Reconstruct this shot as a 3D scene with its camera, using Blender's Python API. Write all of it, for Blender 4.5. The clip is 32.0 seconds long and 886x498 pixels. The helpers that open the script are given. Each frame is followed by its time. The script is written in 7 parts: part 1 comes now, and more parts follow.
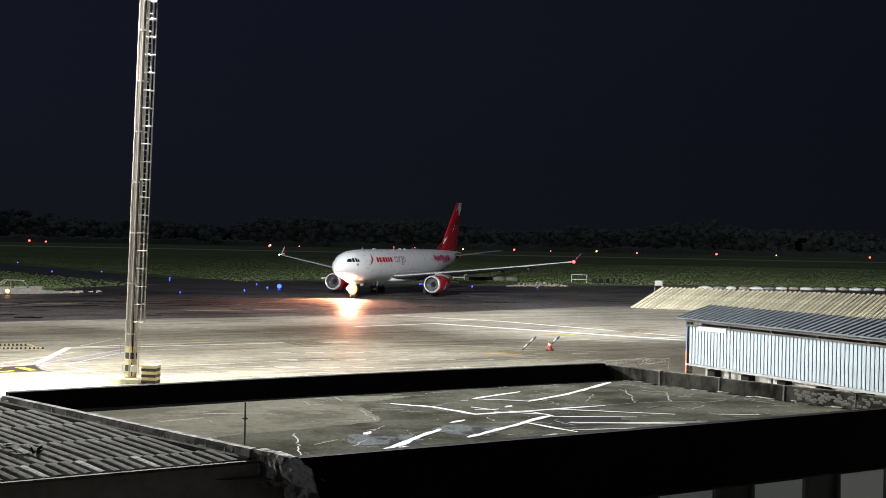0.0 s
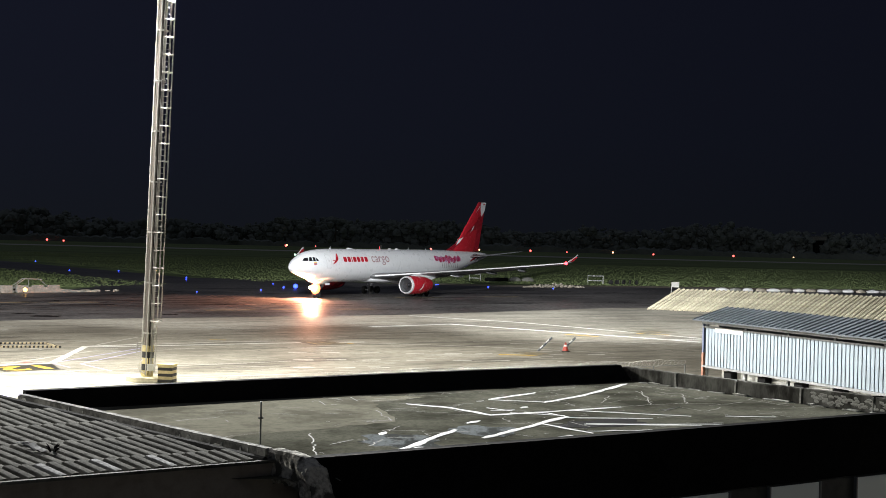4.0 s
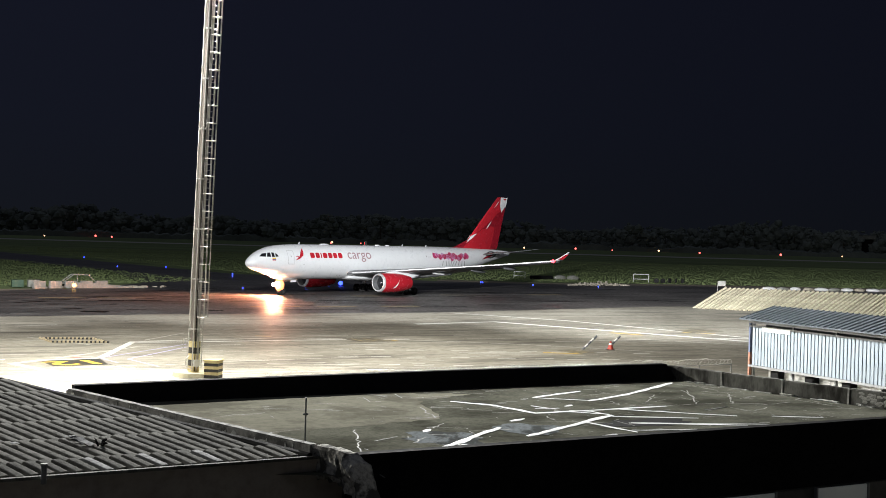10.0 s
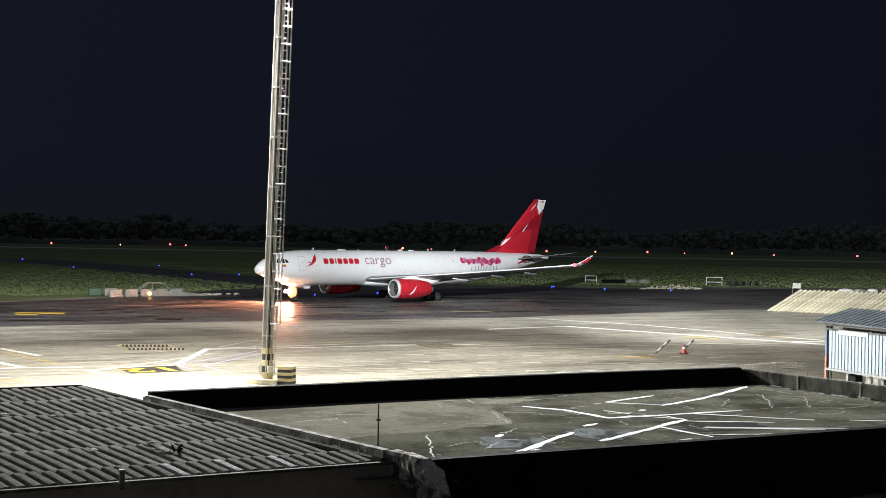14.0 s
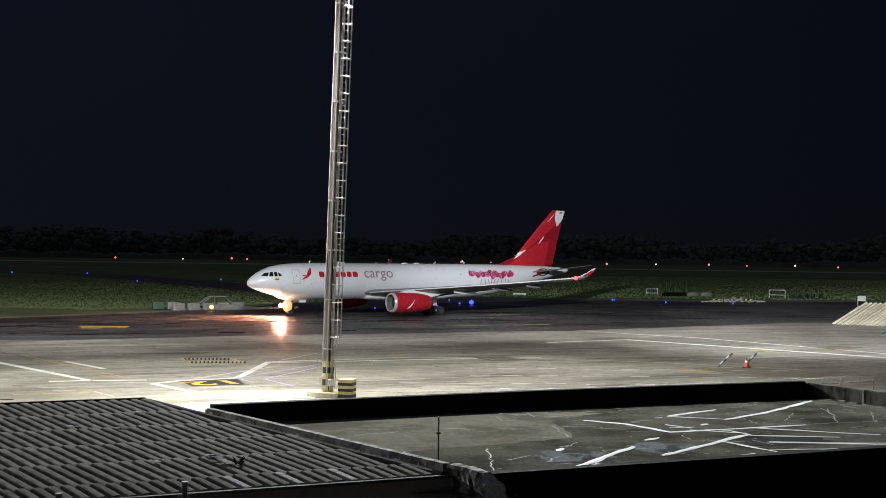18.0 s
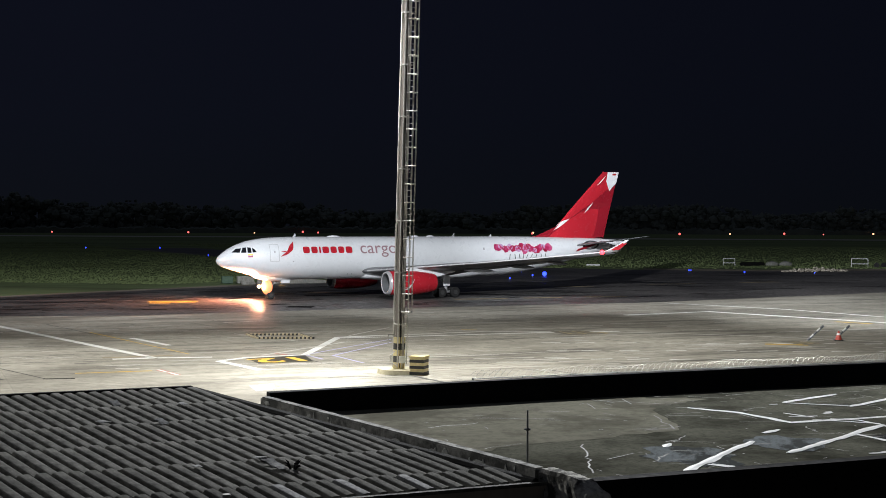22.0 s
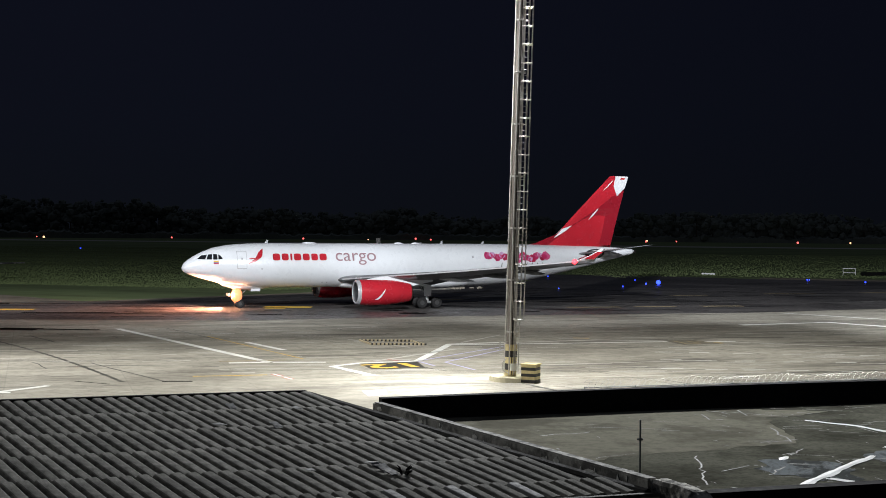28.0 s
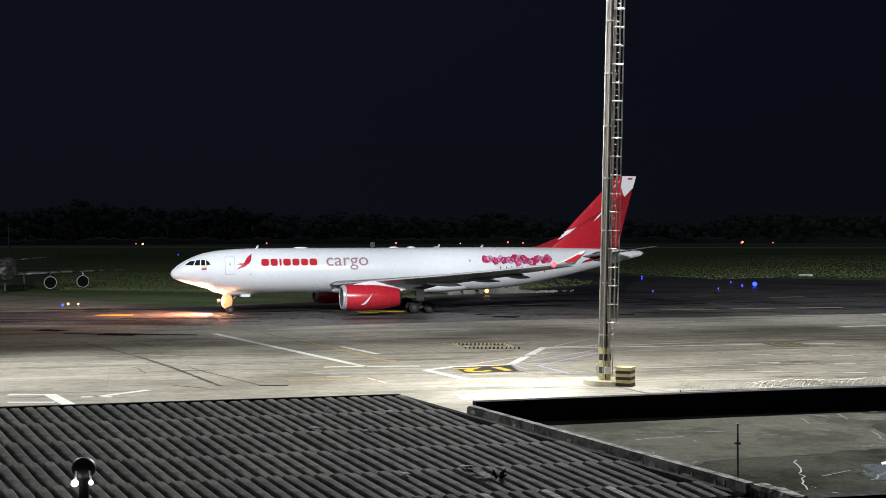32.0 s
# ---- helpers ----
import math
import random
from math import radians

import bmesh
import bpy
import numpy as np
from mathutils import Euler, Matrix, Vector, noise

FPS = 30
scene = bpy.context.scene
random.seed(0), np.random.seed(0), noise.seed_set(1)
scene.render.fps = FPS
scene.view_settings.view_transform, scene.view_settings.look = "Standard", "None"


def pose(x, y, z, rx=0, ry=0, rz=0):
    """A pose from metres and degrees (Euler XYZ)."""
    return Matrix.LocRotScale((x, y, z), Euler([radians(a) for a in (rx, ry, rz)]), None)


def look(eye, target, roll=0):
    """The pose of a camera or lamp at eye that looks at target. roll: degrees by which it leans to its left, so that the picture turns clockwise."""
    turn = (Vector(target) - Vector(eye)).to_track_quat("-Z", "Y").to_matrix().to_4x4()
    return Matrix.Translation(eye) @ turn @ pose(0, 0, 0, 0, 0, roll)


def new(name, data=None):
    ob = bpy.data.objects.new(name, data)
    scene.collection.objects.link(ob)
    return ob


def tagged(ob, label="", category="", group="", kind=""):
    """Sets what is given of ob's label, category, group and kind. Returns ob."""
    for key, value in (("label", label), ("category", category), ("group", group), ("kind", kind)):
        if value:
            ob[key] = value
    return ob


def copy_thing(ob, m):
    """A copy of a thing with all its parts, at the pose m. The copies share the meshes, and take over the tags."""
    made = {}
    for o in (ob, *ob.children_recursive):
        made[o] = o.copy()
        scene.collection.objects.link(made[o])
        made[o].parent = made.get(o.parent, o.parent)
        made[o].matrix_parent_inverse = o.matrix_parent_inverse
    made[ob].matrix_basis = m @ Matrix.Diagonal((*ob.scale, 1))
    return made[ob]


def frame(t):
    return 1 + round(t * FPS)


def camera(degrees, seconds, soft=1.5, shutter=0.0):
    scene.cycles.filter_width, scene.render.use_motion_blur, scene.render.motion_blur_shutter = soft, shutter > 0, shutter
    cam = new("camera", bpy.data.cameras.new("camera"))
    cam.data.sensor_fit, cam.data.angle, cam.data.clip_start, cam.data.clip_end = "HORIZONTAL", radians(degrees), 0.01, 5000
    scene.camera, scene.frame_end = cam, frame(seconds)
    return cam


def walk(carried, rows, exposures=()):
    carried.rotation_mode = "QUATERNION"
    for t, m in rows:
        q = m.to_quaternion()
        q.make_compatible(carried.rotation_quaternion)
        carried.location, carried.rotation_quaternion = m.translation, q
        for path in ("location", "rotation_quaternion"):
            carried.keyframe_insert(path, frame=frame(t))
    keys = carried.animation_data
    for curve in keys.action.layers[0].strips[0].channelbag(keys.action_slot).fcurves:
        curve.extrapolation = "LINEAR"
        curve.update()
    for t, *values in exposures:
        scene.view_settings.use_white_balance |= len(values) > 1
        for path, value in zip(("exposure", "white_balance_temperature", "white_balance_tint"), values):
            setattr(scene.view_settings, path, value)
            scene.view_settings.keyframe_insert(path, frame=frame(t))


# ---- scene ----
FOV, EYE = 37.645, 10.0
cam = camera(FOV, 32.0, soft=0.9)
# seconds, x, y, z, yaw, pitch, roll
ROWS = [
    (0.0, 0.000, 0.000, 10.000, -0.005, -0.393, -1.109),
    (0.5, 0.000, 0.000, 10.000, 0.038, -0.394, -1.169),
    (1.0, 0.000, 0.000, 10.000, -0.015, -0.390, -1.205),
    (1.5, 0.000, 0.000, 10.000, 0.040, -0.303, -1.128),
    (2.0, 0.000, 0.000, 10.000, 0.162, -0.256, -1.060),
    (2.5, 0.000, 0.000, 10.000, 0.346, -0.297, -1.103),
    (4.5, 0.000, 0.000, 10.000, 0.829, -0.386, -1.331),
    (5.0, 0.000, 0.000, 10.000, 1.004, -0.348, -1.234),
    (5.5, 0.000, 0.000, 10.000, 1.196, -0.299, -1.139),
    (6.0, 0.000, 0.000, 10.000, 1.362, -0.254, -1.059),
    (6.5, 0.000, 0.000, 10.000, 1.559, -0.257, -1.044),
    (7.0, 0.000, 0.000, 10.000, 1.763, -0.294, -1.097),
    (7.5, 0.000, 0.000, 10.000, 1.964, -0.405, -1.218),
    (8.0, 0.000, 0.000, 10.000, 2.073, -0.546, -1.344),
    (8.5, 0.000, 0.000, 10.000, 2.247, -0.490, -1.428),
    (9.0, 0.000, 0.000, 10.000, 2.297, -0.642, -1.553),
    (9.5, 0.000, 0.000, 10.000, 2.435, -0.784, -1.515),
    (10.0, 0.000, 0.000, 10.000, 2.687, -0.540, -1.545),
    (10.5, 0.000, 0.000, 10.000, 3.151, -0.438, -1.504),
    (11.0, 0.000, 0.000, 10.000, 3.443, -0.832, -1.345),
    (11.5, 0.000, 0.000, 10.000, 4.082, -1.015, -1.298),
    (12.0, 0.000, 0.000, 10.000, 4.613, -1.033, -1.243),
    (12.5, 0.000, 0.000, 10.000, 5.012, -0.870, -1.142),
    (13.0, 0.000, 0.000, 10.000, 5.252, -0.700, -1.096),
    (13.5, 0.000, 0.000, 10.000, 5.608, -0.517, -0.994),
    (14.0, 0.000, 0.000, 10.000, 5.792, -0.379, -0.917),
    (14.5, 0.000, 0.000, 10.000, 6.172, -0.214, -0.855),
    (16.5, 0.000, 0.000, 10.000, 6.953, 0.601, -0.805),
    (17.0, 0.000, 0.000, 10.000, 7.385, 0.657, -0.751),
    (17.5, 0.000, 0.000, 10.000, 7.876, 0.473, -0.756),
    (18.0, 0.000, 0.000, 10.000, 8.418, 0.169, -0.742),
    (18.5, 0.000, 0.000, 10.000, 8.930, -0.290, -0.694),
    (19.0, 0.000, 0.000, 10.000, 9.237, -0.436, -0.539),
    (19.5, -0.162, 0.711, 9.977, 9.475, -0.470, -0.500),
    (20.0, -0.336, 1.473, 9.953, 9.758, -0.252, -0.454),
    (20.5, -0.528, 2.312, 9.926, 10.086, -0.094, -0.496),
    (21.0, -0.725, 3.175, 9.899, 10.634, -0.060, -0.392),
    (21.5, -0.935, 4.097, 9.869, 11.072, -0.282, -0.288),
    (22.0, -1.000, 4.380, 9.860, 11.508, -1.090, -0.171),
    (22.5, -1.000, 4.380, 9.860, 11.981, -1.406, -0.003),
    (23.0, -1.000, 4.380, 9.860, 12.364, -1.409, -0.003),
    (23.5, -1.000, 4.380, 9.860, 12.685, -1.325, -0.038),
    (24.0, -1.000, 4.380, 9.860, 12.935, -1.184, -0.107),
    (24.5, -1.000, 4.380, 9.860, 13.222, -1.083, -0.217),
    (25.0, -1.000, 4.380, 9.860, 13.636, -0.980, -0.347),
    (25.5, -1.000, 4.380, 9.860, 14.042, -0.841, -0.329),
    (27.5, -1.000, 4.380, 9.860, 15.999, -0.792, -0.427),
    (28.0, -1.000, 4.380, 9.860, 16.461, -0.793, -0.430),
    (28.5, -1.000, 4.380, 9.860, 16.771, -0.825, -0.396),
    (29.0, -1.000, 4.380, 9.860, 17.233, -0.840, -0.409),
    (29.5, -1.000, 4.380, 9.860, 17.600, -0.820, -0.400),
    (30.0, -1.000, 4.380, 9.860, 18.156, -0.775, -0.314),
    (30.5, -1.000, 4.380, 9.860, 18.819, -0.740, 0.030),
    (31.0, -1.000, 4.380, 9.860, 19.297, -0.712, 0.003),
    (31.5, -1.000, 4.380, 9.860, 19.895, -0.659, 0.044),
    (32.0, -1.000, 4.380, 9.860, 20.522, -0.643, 0.155),
]
EXPOSURES = [(0.0, 0.3, 6500, 10), (14.0, 0.3, 6500, 10), (16.5, -0.1, 6350, 10), (22.0, -0.46, 6200, 11), (32.0, -0.46, 6200, 11)]
walk(cam, [(t, pose(x, y, z, 90 + pitch, roll, yaw)) for t, x, y, z, yaw, pitch, roll in ROWS], EXPOSURES)

# ---- night sky and floodlights ----
MAST = (-21.0, 88.0)
world = bpy.data.worlds.new("night_sky")
scene.world = world
world.use_nodes = True
wn = world.node_tree
wn.nodes.clear()
w_out = wn.nodes.new("ShaderNodeOutputWorld")
w_bg = wn.nodes.new("ShaderNodeBackground")
w_co = wn.nodes.new("ShaderNodeTexCoord")
w_sep = wn.nodes.new("ShaderNodeSeparateXYZ")
w_ramp = wn.nodes.new("ShaderNodeValToRGB")
w_ramp.color_ramp.elements[0].position, w_ramp.color_ramp.elements[0].color = 0.0, (0.0050, 0.0060, 0.0088, 1)
w_ramp.color_ramp.elements[1].position, w_ramp.color_ramp.elements[1].color = 0.30, (0.0052, 0.0060, 0.0128, 1)
w_mid = w_ramp.color_ramp.elements.new(0.08)
w_mid.color = (0.0050, 0.0060, 0.0108, 1)
# unseen zenith set brighter than the visible sky to lift the shadows
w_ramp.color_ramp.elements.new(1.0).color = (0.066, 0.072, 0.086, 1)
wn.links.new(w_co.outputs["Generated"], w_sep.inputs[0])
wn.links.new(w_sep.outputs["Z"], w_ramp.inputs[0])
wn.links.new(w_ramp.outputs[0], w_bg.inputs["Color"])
# the sky is dimmed smoothly from one side to the other
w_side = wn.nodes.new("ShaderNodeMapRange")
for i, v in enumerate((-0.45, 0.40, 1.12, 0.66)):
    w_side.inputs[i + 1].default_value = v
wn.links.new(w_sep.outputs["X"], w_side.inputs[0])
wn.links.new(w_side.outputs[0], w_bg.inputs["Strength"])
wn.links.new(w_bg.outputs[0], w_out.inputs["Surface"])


def flood(name, at, target, watts, degrees, color=(1.0, 0.975, 0.91), blend=0.6, size=0.6):
    """One floodlight of a mast head."""
    data = bpy.data.lights.new(name, "SPOT")
    data.energy, data.spot_size, data.spot_blend = watts, radians(degrees), blend
    data.color, data.shadow_soft_size = color, size
    ob = new(name, data)
    ob.matrix_world = look(at, target)
    return ob


MAST_B = (-92.0, 84.0)
LAND_R = 0.83
TOP = (MAST[0] + 0.74, MAST[1])
flood("flood_lamp_down", (TOP[0] - 0.6, TOP[1] - 1.4, 30.6), (MAST[0] - 4.5, MAST[1] - 6.5, 0), 118000, 50, color=(1.0, 0.985, 0.95), blend=1.0)
flood("flood_lamp_wide", (TOP[0] - 0.3, TOP[1] + 1.8, 30.6), (MAST[0] - 1.0, MAST[1] + 14.0, 0), 100000, 150, blend=0.4)
for k, target in enumerate(((14, 245, 12), (-38, 188, 9), (-84, 150, 5), (62, 225, 4))):
    flood("flood_lamp_beam", (TOP[0] - 0.9 + 0.9 * k, TOP[1] + 2.1, 31.0), target, (590000, 245000, 190000, 1000000)[k], 48, color=(0.97, 0.985, 1.0), blend=0.7)
flood("flood_lamp_apron", (TOP[0] + 0.9, TOP[1] + 1.9, 30.8), (10, 142, 0), 70000, 62, blend=1.0)
flood("flood_lamp_roofs", (TOP[0] + 1.2, TOP[1] - 2.1, 30.9), (4, 55, 5), 350000, 100, color=(0.98, 0.98, 0.965), blend=0.8)
flood("flood_lamp_far_mast", (MAST_B[0] + 2.0, MAST_B[1] - 0.8, 30.9), (-25, 60, 4), 220000, 110, blend=0.8)
# fill beams added from the unseen far mast to soften the jet's shadow
for target, watts in (((-112, 176, 0), 190000), ((-5, 245, 2), 230000)):
    flood("fill_lamp_far_beam", (MAST_B[0] + 1.2, MAST_B[1] + 1.9, 31.0), target, watts, 56, color=(0.97, 0.985, 1.0), blend=0.7)

# ---- materials ----
def mix(nt, a, b, fac):
    node = nt.nodes.new("ShaderNodeMix")
    node.data_type = "RGBA"
    for sock, val in ((node.inputs[6], a), (node.inputs[7], b), (node.inputs[0], fac)):
        if hasattr(val, "is_linked"):
            nt.links.new(val, sock)
        elif isinstance(val, (tuple, list)):
            sock.default_value = (*val[:3], 1)
        else:
            sock.default_value = val
    return node.outputs[2]


def value_map(nt, val, lo, hi, a=0.0, b=1.0):
    node = nt.nodes.new("ShaderNodeMapRange")
    nt.links.new(val, node.inputs[0])
    for i, v in enumerate((lo, hi, a, b)):
        node.inputs[i + 1].default_value = v
    return node.outputs[0]


def noise_tex(nt, co, scale, detail=5.0, rough=0.6, stretch=(1, 1, 1)):
    mp = nt.nodes.new("ShaderNodeMapping")
    mp.inputs["Scale"].default_value = stretch
    nt.links.new(co, mp.inputs[0])
    n = nt.nodes.new("ShaderNodeTexNoise")
    n.inputs["Scale"].default_value, n.inputs["Detail"].default_value, n.inputs["Roughness"].default_value = scale, detail, rough
    nt.links.new(mp.outputs[0], n.inputs["Vector"])
    return n.outputs[0]


def surface(name, color, dark=None, rough=0.7, metal=0.0, fine=8.0, broad=0.6, amount=0.6, bump=0.15, stretch=(1, 1, 1), islands=0.0, spread=0.12, spec=0.5, crisp=(0.42, 0.68)):
    """A surface of one colour, worn at two scales: broad stains and fine grain. islands: how far each piece differs."""
    m = bpy.data.materials.new(name)
    m.use_nodes = True
    nt = m.node_tree
    b = nt.nodes["Principled BSDF"]
    co = nt.nodes.new("ShaderNodeTexCoord").outputs["Object"]
    dark = dark or tuple(c * 0.55 for c in color)
    big = noise_tex(nt, co, broad, 6.0, 0.62, stretch)
    small = noise_tex(nt, co, fine, 4.0, 0.7, stretch)
    c = mix(nt, color, dark, value_map(nt, big, crisp[0], crisp[1], 0, amount))
    c = mix(nt, c, tuple(x * 0.75 for x in dark), value_map(nt, small, 0.45, 0.75, 0, amount * 0.7))
    if islands:
        info = nt.nodes.new("ShaderNodeObjectInfo")
        c = mix(nt, c, tuple(x * 0.4 for x in dark), value_map(nt, info.outputs["Random"], 0, 1, 0, islands))
    nt.links.new(c, b.inputs["Base Color"])
    nt.links.new(value_map(nt, small, 0.3, 0.7, max(rough - spread, 0.02), min(rough + spread, 1)), b.inputs["Roughness"])
    b.inputs["Metallic"].default_value = metal
    b.inputs["Specular IOR Level"].default_value = spec
    if bump:
        bp = nt.nodes.new("ShaderNodeBump")
        bp.inputs["Strength"].default_value, bp.inputs["Distance"].default_value = bump, 0.02
        nt.links.new(small, bp.inputs["Height"])
        nt.links.new(bp.outputs[0], b.inputs["Normal"])
    return m


def glow(name, color, strength):
    m = bpy.data.materials.new(name)
    m.use_nodes = True
    b = m.node_tree.nodes["Principled BSDF"]
    b.inputs["Base Color"].default_value = (*color, 1)
    b.inputs["Emission Color"].default_value = (*color, 1)
    b.inputs["Emission Strength"].default_value = strength
    return m


def paved(name, color, dark, slab, joint, rough=0.75, spec=0.4, tyre=0.5, turn=34.0, spread=0.12):
    """Concrete or asphalt paving in cast bays with dark joints, stains and long tyre streaks."""
    m = surface(name, color, dark, rough, fine=1.1, broad=0.05, amount=0.95, bump=0.05, spec=spec, spread=spread, crisp=(0.46, 0.58))
    nt = m.node_tree
    b = nt.nodes["Principled BSDF"]
    old = b.inputs["Base Color"].links[0].from_socket
    co = nt.nodes.new("ShaderNodeTexCoord").outputs["Object"]
    mp = nt.nodes.new("ShaderNodeMapping")
    mp.inputs["Rotation"].default_value = (0, 0, radians(-turn))
    nt.links.new(co, mp.inputs[0])
    streak = noise_tex(nt, mp.outputs[0], 0.30, 8.0, 0.72, (0.12, 1.0, 1.0))
    c = mix(nt, old, tuple(x * 0.45 for x in dark), value_map(nt, streak, 0.52, 0.62, 0, tyre))
    pale = noise_tex(nt, mp.outputs[0], 0.16, 5.0, 0.65, (0.10, 1.0, 1.0))
    c = mix(nt, c, tuple(min(x * 1.35, 0.8) for x in color), value_map(nt, pale, 0.54, 0.64, 0, 0.5))
    scratch = noise_tex(nt, mp.outputs[0], 1.3, 6.0, 0.75, (0.10, 1.0, 1.0))
    c = mix(nt, c, tuple(x * 0.40 for x in dark), value_map(nt, scratch, 0.56, 0.66, 0, 0.75))
    c = mix(nt, c, tuple(min(x * 1.5, 0.8) for x in color), value_map(nt, scratch, 0.40, 0.32, 0, 0.6))
    if slab:
        br = nt.nodes.new("ShaderNodeTexBrick")
        br.offset = 0.0
        br.inputs["Scale"].default_value = 1.0
        br.inputs["Mortar Size"].default_value, br.inputs["Brick Width"].default_value, br.inputs["Row Height"].default_value = joint, slab, slab
        br.inputs["Color1"].default_value, br.inputs["Color2"].default_value, br.inputs["Mortar"].default_value = (1, 1, 1, 1), (0.8, 0.8, 0.8, 1), (0.66, 0.66, 0.66, 1)
        nt.links.new(mp.outputs[0], br.inputs["Vector"])
        mul = nt.nodes.new("ShaderNodeMix")
        mul.data_type, mul.blend_type = "RGBA", "MULTIPLY"
        mul.inputs[0].default_value = 0.5
        nt.links.new(c, mul.inputs[6])
        nt.links.new(br.outputs["Color"], mul.inputs[7])
        c = mul.outputs[2]
    nt.links.new(c, b.inputs["Base Color"])
    return m


M_GRASS = surface("rough_grass", (0.245, 0.310, 0.140), (0.105, 0.130, 0.064), 0.95, fine=0.5, broad=0.05, amount=0.9, bump=0.3, spec=0.1, stretch=(0.16, 1, 1))
M_DIRT = surface("bare_earth", (0.34, 0.30, 0.24), (0.16, 0.14, 0.10), 0.95, fine=1.5, broad=0.12, amount=0.8, bump=0.3, spec=0.1)
M_APRON = paved("apron_concrete", (0.350, 0.328, 0.268), (0.212, 0.196, 0.156), 7.5, 0.045, 0.68, 0.4, 0.8)
M_TAXI = paved("taxiway_asphalt", (0.112, 0.104, 0.098), (0.048, 0.044, 0.042), 0, 0, 0.46, 0.5, 0.85, 26.0, 0.16)
M_WHITE_LINE = surface("white_road_paint", (0.84, 0.84, 0.79), (0.58, 0.57, 0.51), 0.6, fine=5.0, broad=0.5, amount=0.7, bump=0.05)
M_FAINT_LINE = surface("worn_road_paint", (0.62, 0.60, 0.54), (0.42, 0.40, 0.35), 0.7, fine=4.0, broad=0.6, amount=0.8, bump=0.05)
M_YELLOW_LINE = surface("yellow_road_paint", (0.62, 0.40, 0.05), (0.34, 0.24, 0.06), 0.6, fine=4.0, broad=0.5, amount=0.8, bump=0.05)
M_BRIGHT_YELLOW = surface("bright_yellow_road_paint", (0.86, 0.56, 0.07), (0.66, 0.44, 0.10), 0.55, fine=4.0, broad=0.4, amount=0.6, bump=0.05)
M_DULL_YELLOW = surface("dull_yellow_road_paint", (0.34, 0.27, 0.15), (0.20, 0.165, 0.10), 0.7, fine=3.0, broad=0.4, amount=0.8, bump=0.05)
M_PALE_STREAK = surface("pale_asphalt_streak", (0.17, 0.165, 0.155), (0.10, 0.097, 0.092), 0.8, fine=2.0, broad=0.3, amount=0.8, bump=0.05)
M_LILAC_LINE = surface("lilac_road_paint", (0.46, 0.44, 0.66), (0.36, 0.34, 0.46), 0.6, fine=4.0, broad=0.5, amount=0.6, bump=0.05)
M_RED_LINE = surface("red_road_paint", (0.42, 0.12, 0.09), (0.30, 0.16, 0.12), 0.6, fine=4.0, broad=0.5, amount=0.6, bump=0.05)
M_FRESH_TAR = surface("fresh_black_tar", (0.008, 0.008, 0.008), (0.005, 0.005, 0.005), 0.9, fine=4.0, broad=0.5, amount=0.6, bump=0.05, spec=0.05)
M_WORN_BOARD = surface("worn_black_board", (0.11, 0.10, 0.07), (0.22, 0.20, 0.15), 0.7, fine=3.0, broad=0.6, amount=0.9, bump=0.05)
M_BLACK_PAINT = surface("black_road_paint", (0.035, 0.033, 0.028), (0.07, 0.065, 0.05), 0.6, fine=4.0, broad=0.5, amount=0.6, bump=0.05)
M_ROOF = surface("weathered_roof_concrete", (0.118, 0.118, 0.094), (0.026, 0.026, 0.020), 0.88, fine=7.0, broad=0.42, amount=0.85, bump=0.35, spread=0.1, spec=0.0, crisp=(0.40, 0.64))
M_SCREED = surface("pale_roof_screed", (0.180, 0.174, 0.138), (0.100, 0.096, 0.076), 0.9, fine=4.0, broad=0.45, amount=0.8, stretch=(1, 1, 1), bump=0.25, spec=0.0, crisp=(0.47, 0.58))
M_SEAL = surface("white_sealant", (0.85, 0.86, 0.84), (0.66, 0.66, 0.63), 0.5, fine=9.0, broad=1.5, amount=0.6, bump=0.2)
M_FLAKE = surface("flaking_white_paint", (0.62, 0.62, 0.58), (0.16, 0.16, 0.14), 0.85, fine=9.0, broad=2.5, amount=0.9, bump=0.4, spec=0.05)
M_CRACK = surface("lime_bloom", (0.30, 0.30, 0.27), (0.08, 0.08, 0.07), 0.8, fine=9.0, broad=1.5, amount=0.9, bump=0.2)
M_PUDDLE = surface("blue_grey_patch", (0.16, 0.175, 0.18), (0.062, 0.066, 0.064), 0.8, fine=7.0, broad=1.5, amount=1.0, bump=0.1, stretch=(1, 0.4, 1), spec=0.0, crisp=(0.47, 0.57))
M_UPSTAND = surface("black_stained_concrete", (0.190, 0.190, 0.172), (0.036, 0.034, 0.030), 0.85, fine=7.0, broad=0.9, amount=0.95, bump=0.4, stretch=(1, 1, 0.4), spec=0.05, crisp=(0.44, 0.58))
M_PARAPET = surface("grey_streaked_parapet", (0.30, 0.296, 0.27), (0.085, 0.085, 0.078), 0.85, fine=6.0, broad=1.4, amount=0.95, bump=0.4, spec=0.05, crisp=(0.44, 0.56))
M_BARE_CONC = surface("crumbling_concrete", (0.62, 0.60, 0.54), (0.10, 0.098, 0.088), 0.9, fine=9.0, broad=2.6, amount=1.0, bump=1.0, spec=0.05, crisp=(0.44, 0.56))
M_FASCIA = surface("dark_brown_fascia", (0.36, 0.32, 0.28), (0.24, 0.21, 0.19), 0.8, fine=4.0, broad=0.5, amount=0.6, bump=0.1)
M_DEEP_BLACK = surface("deep_black", (0.012, 0.012, 0.012), (0.006, 0.006, 0.006), 0.9, fine=5.0, broad=0.6, amount=0.6, bump=0.2, spec=0.04)
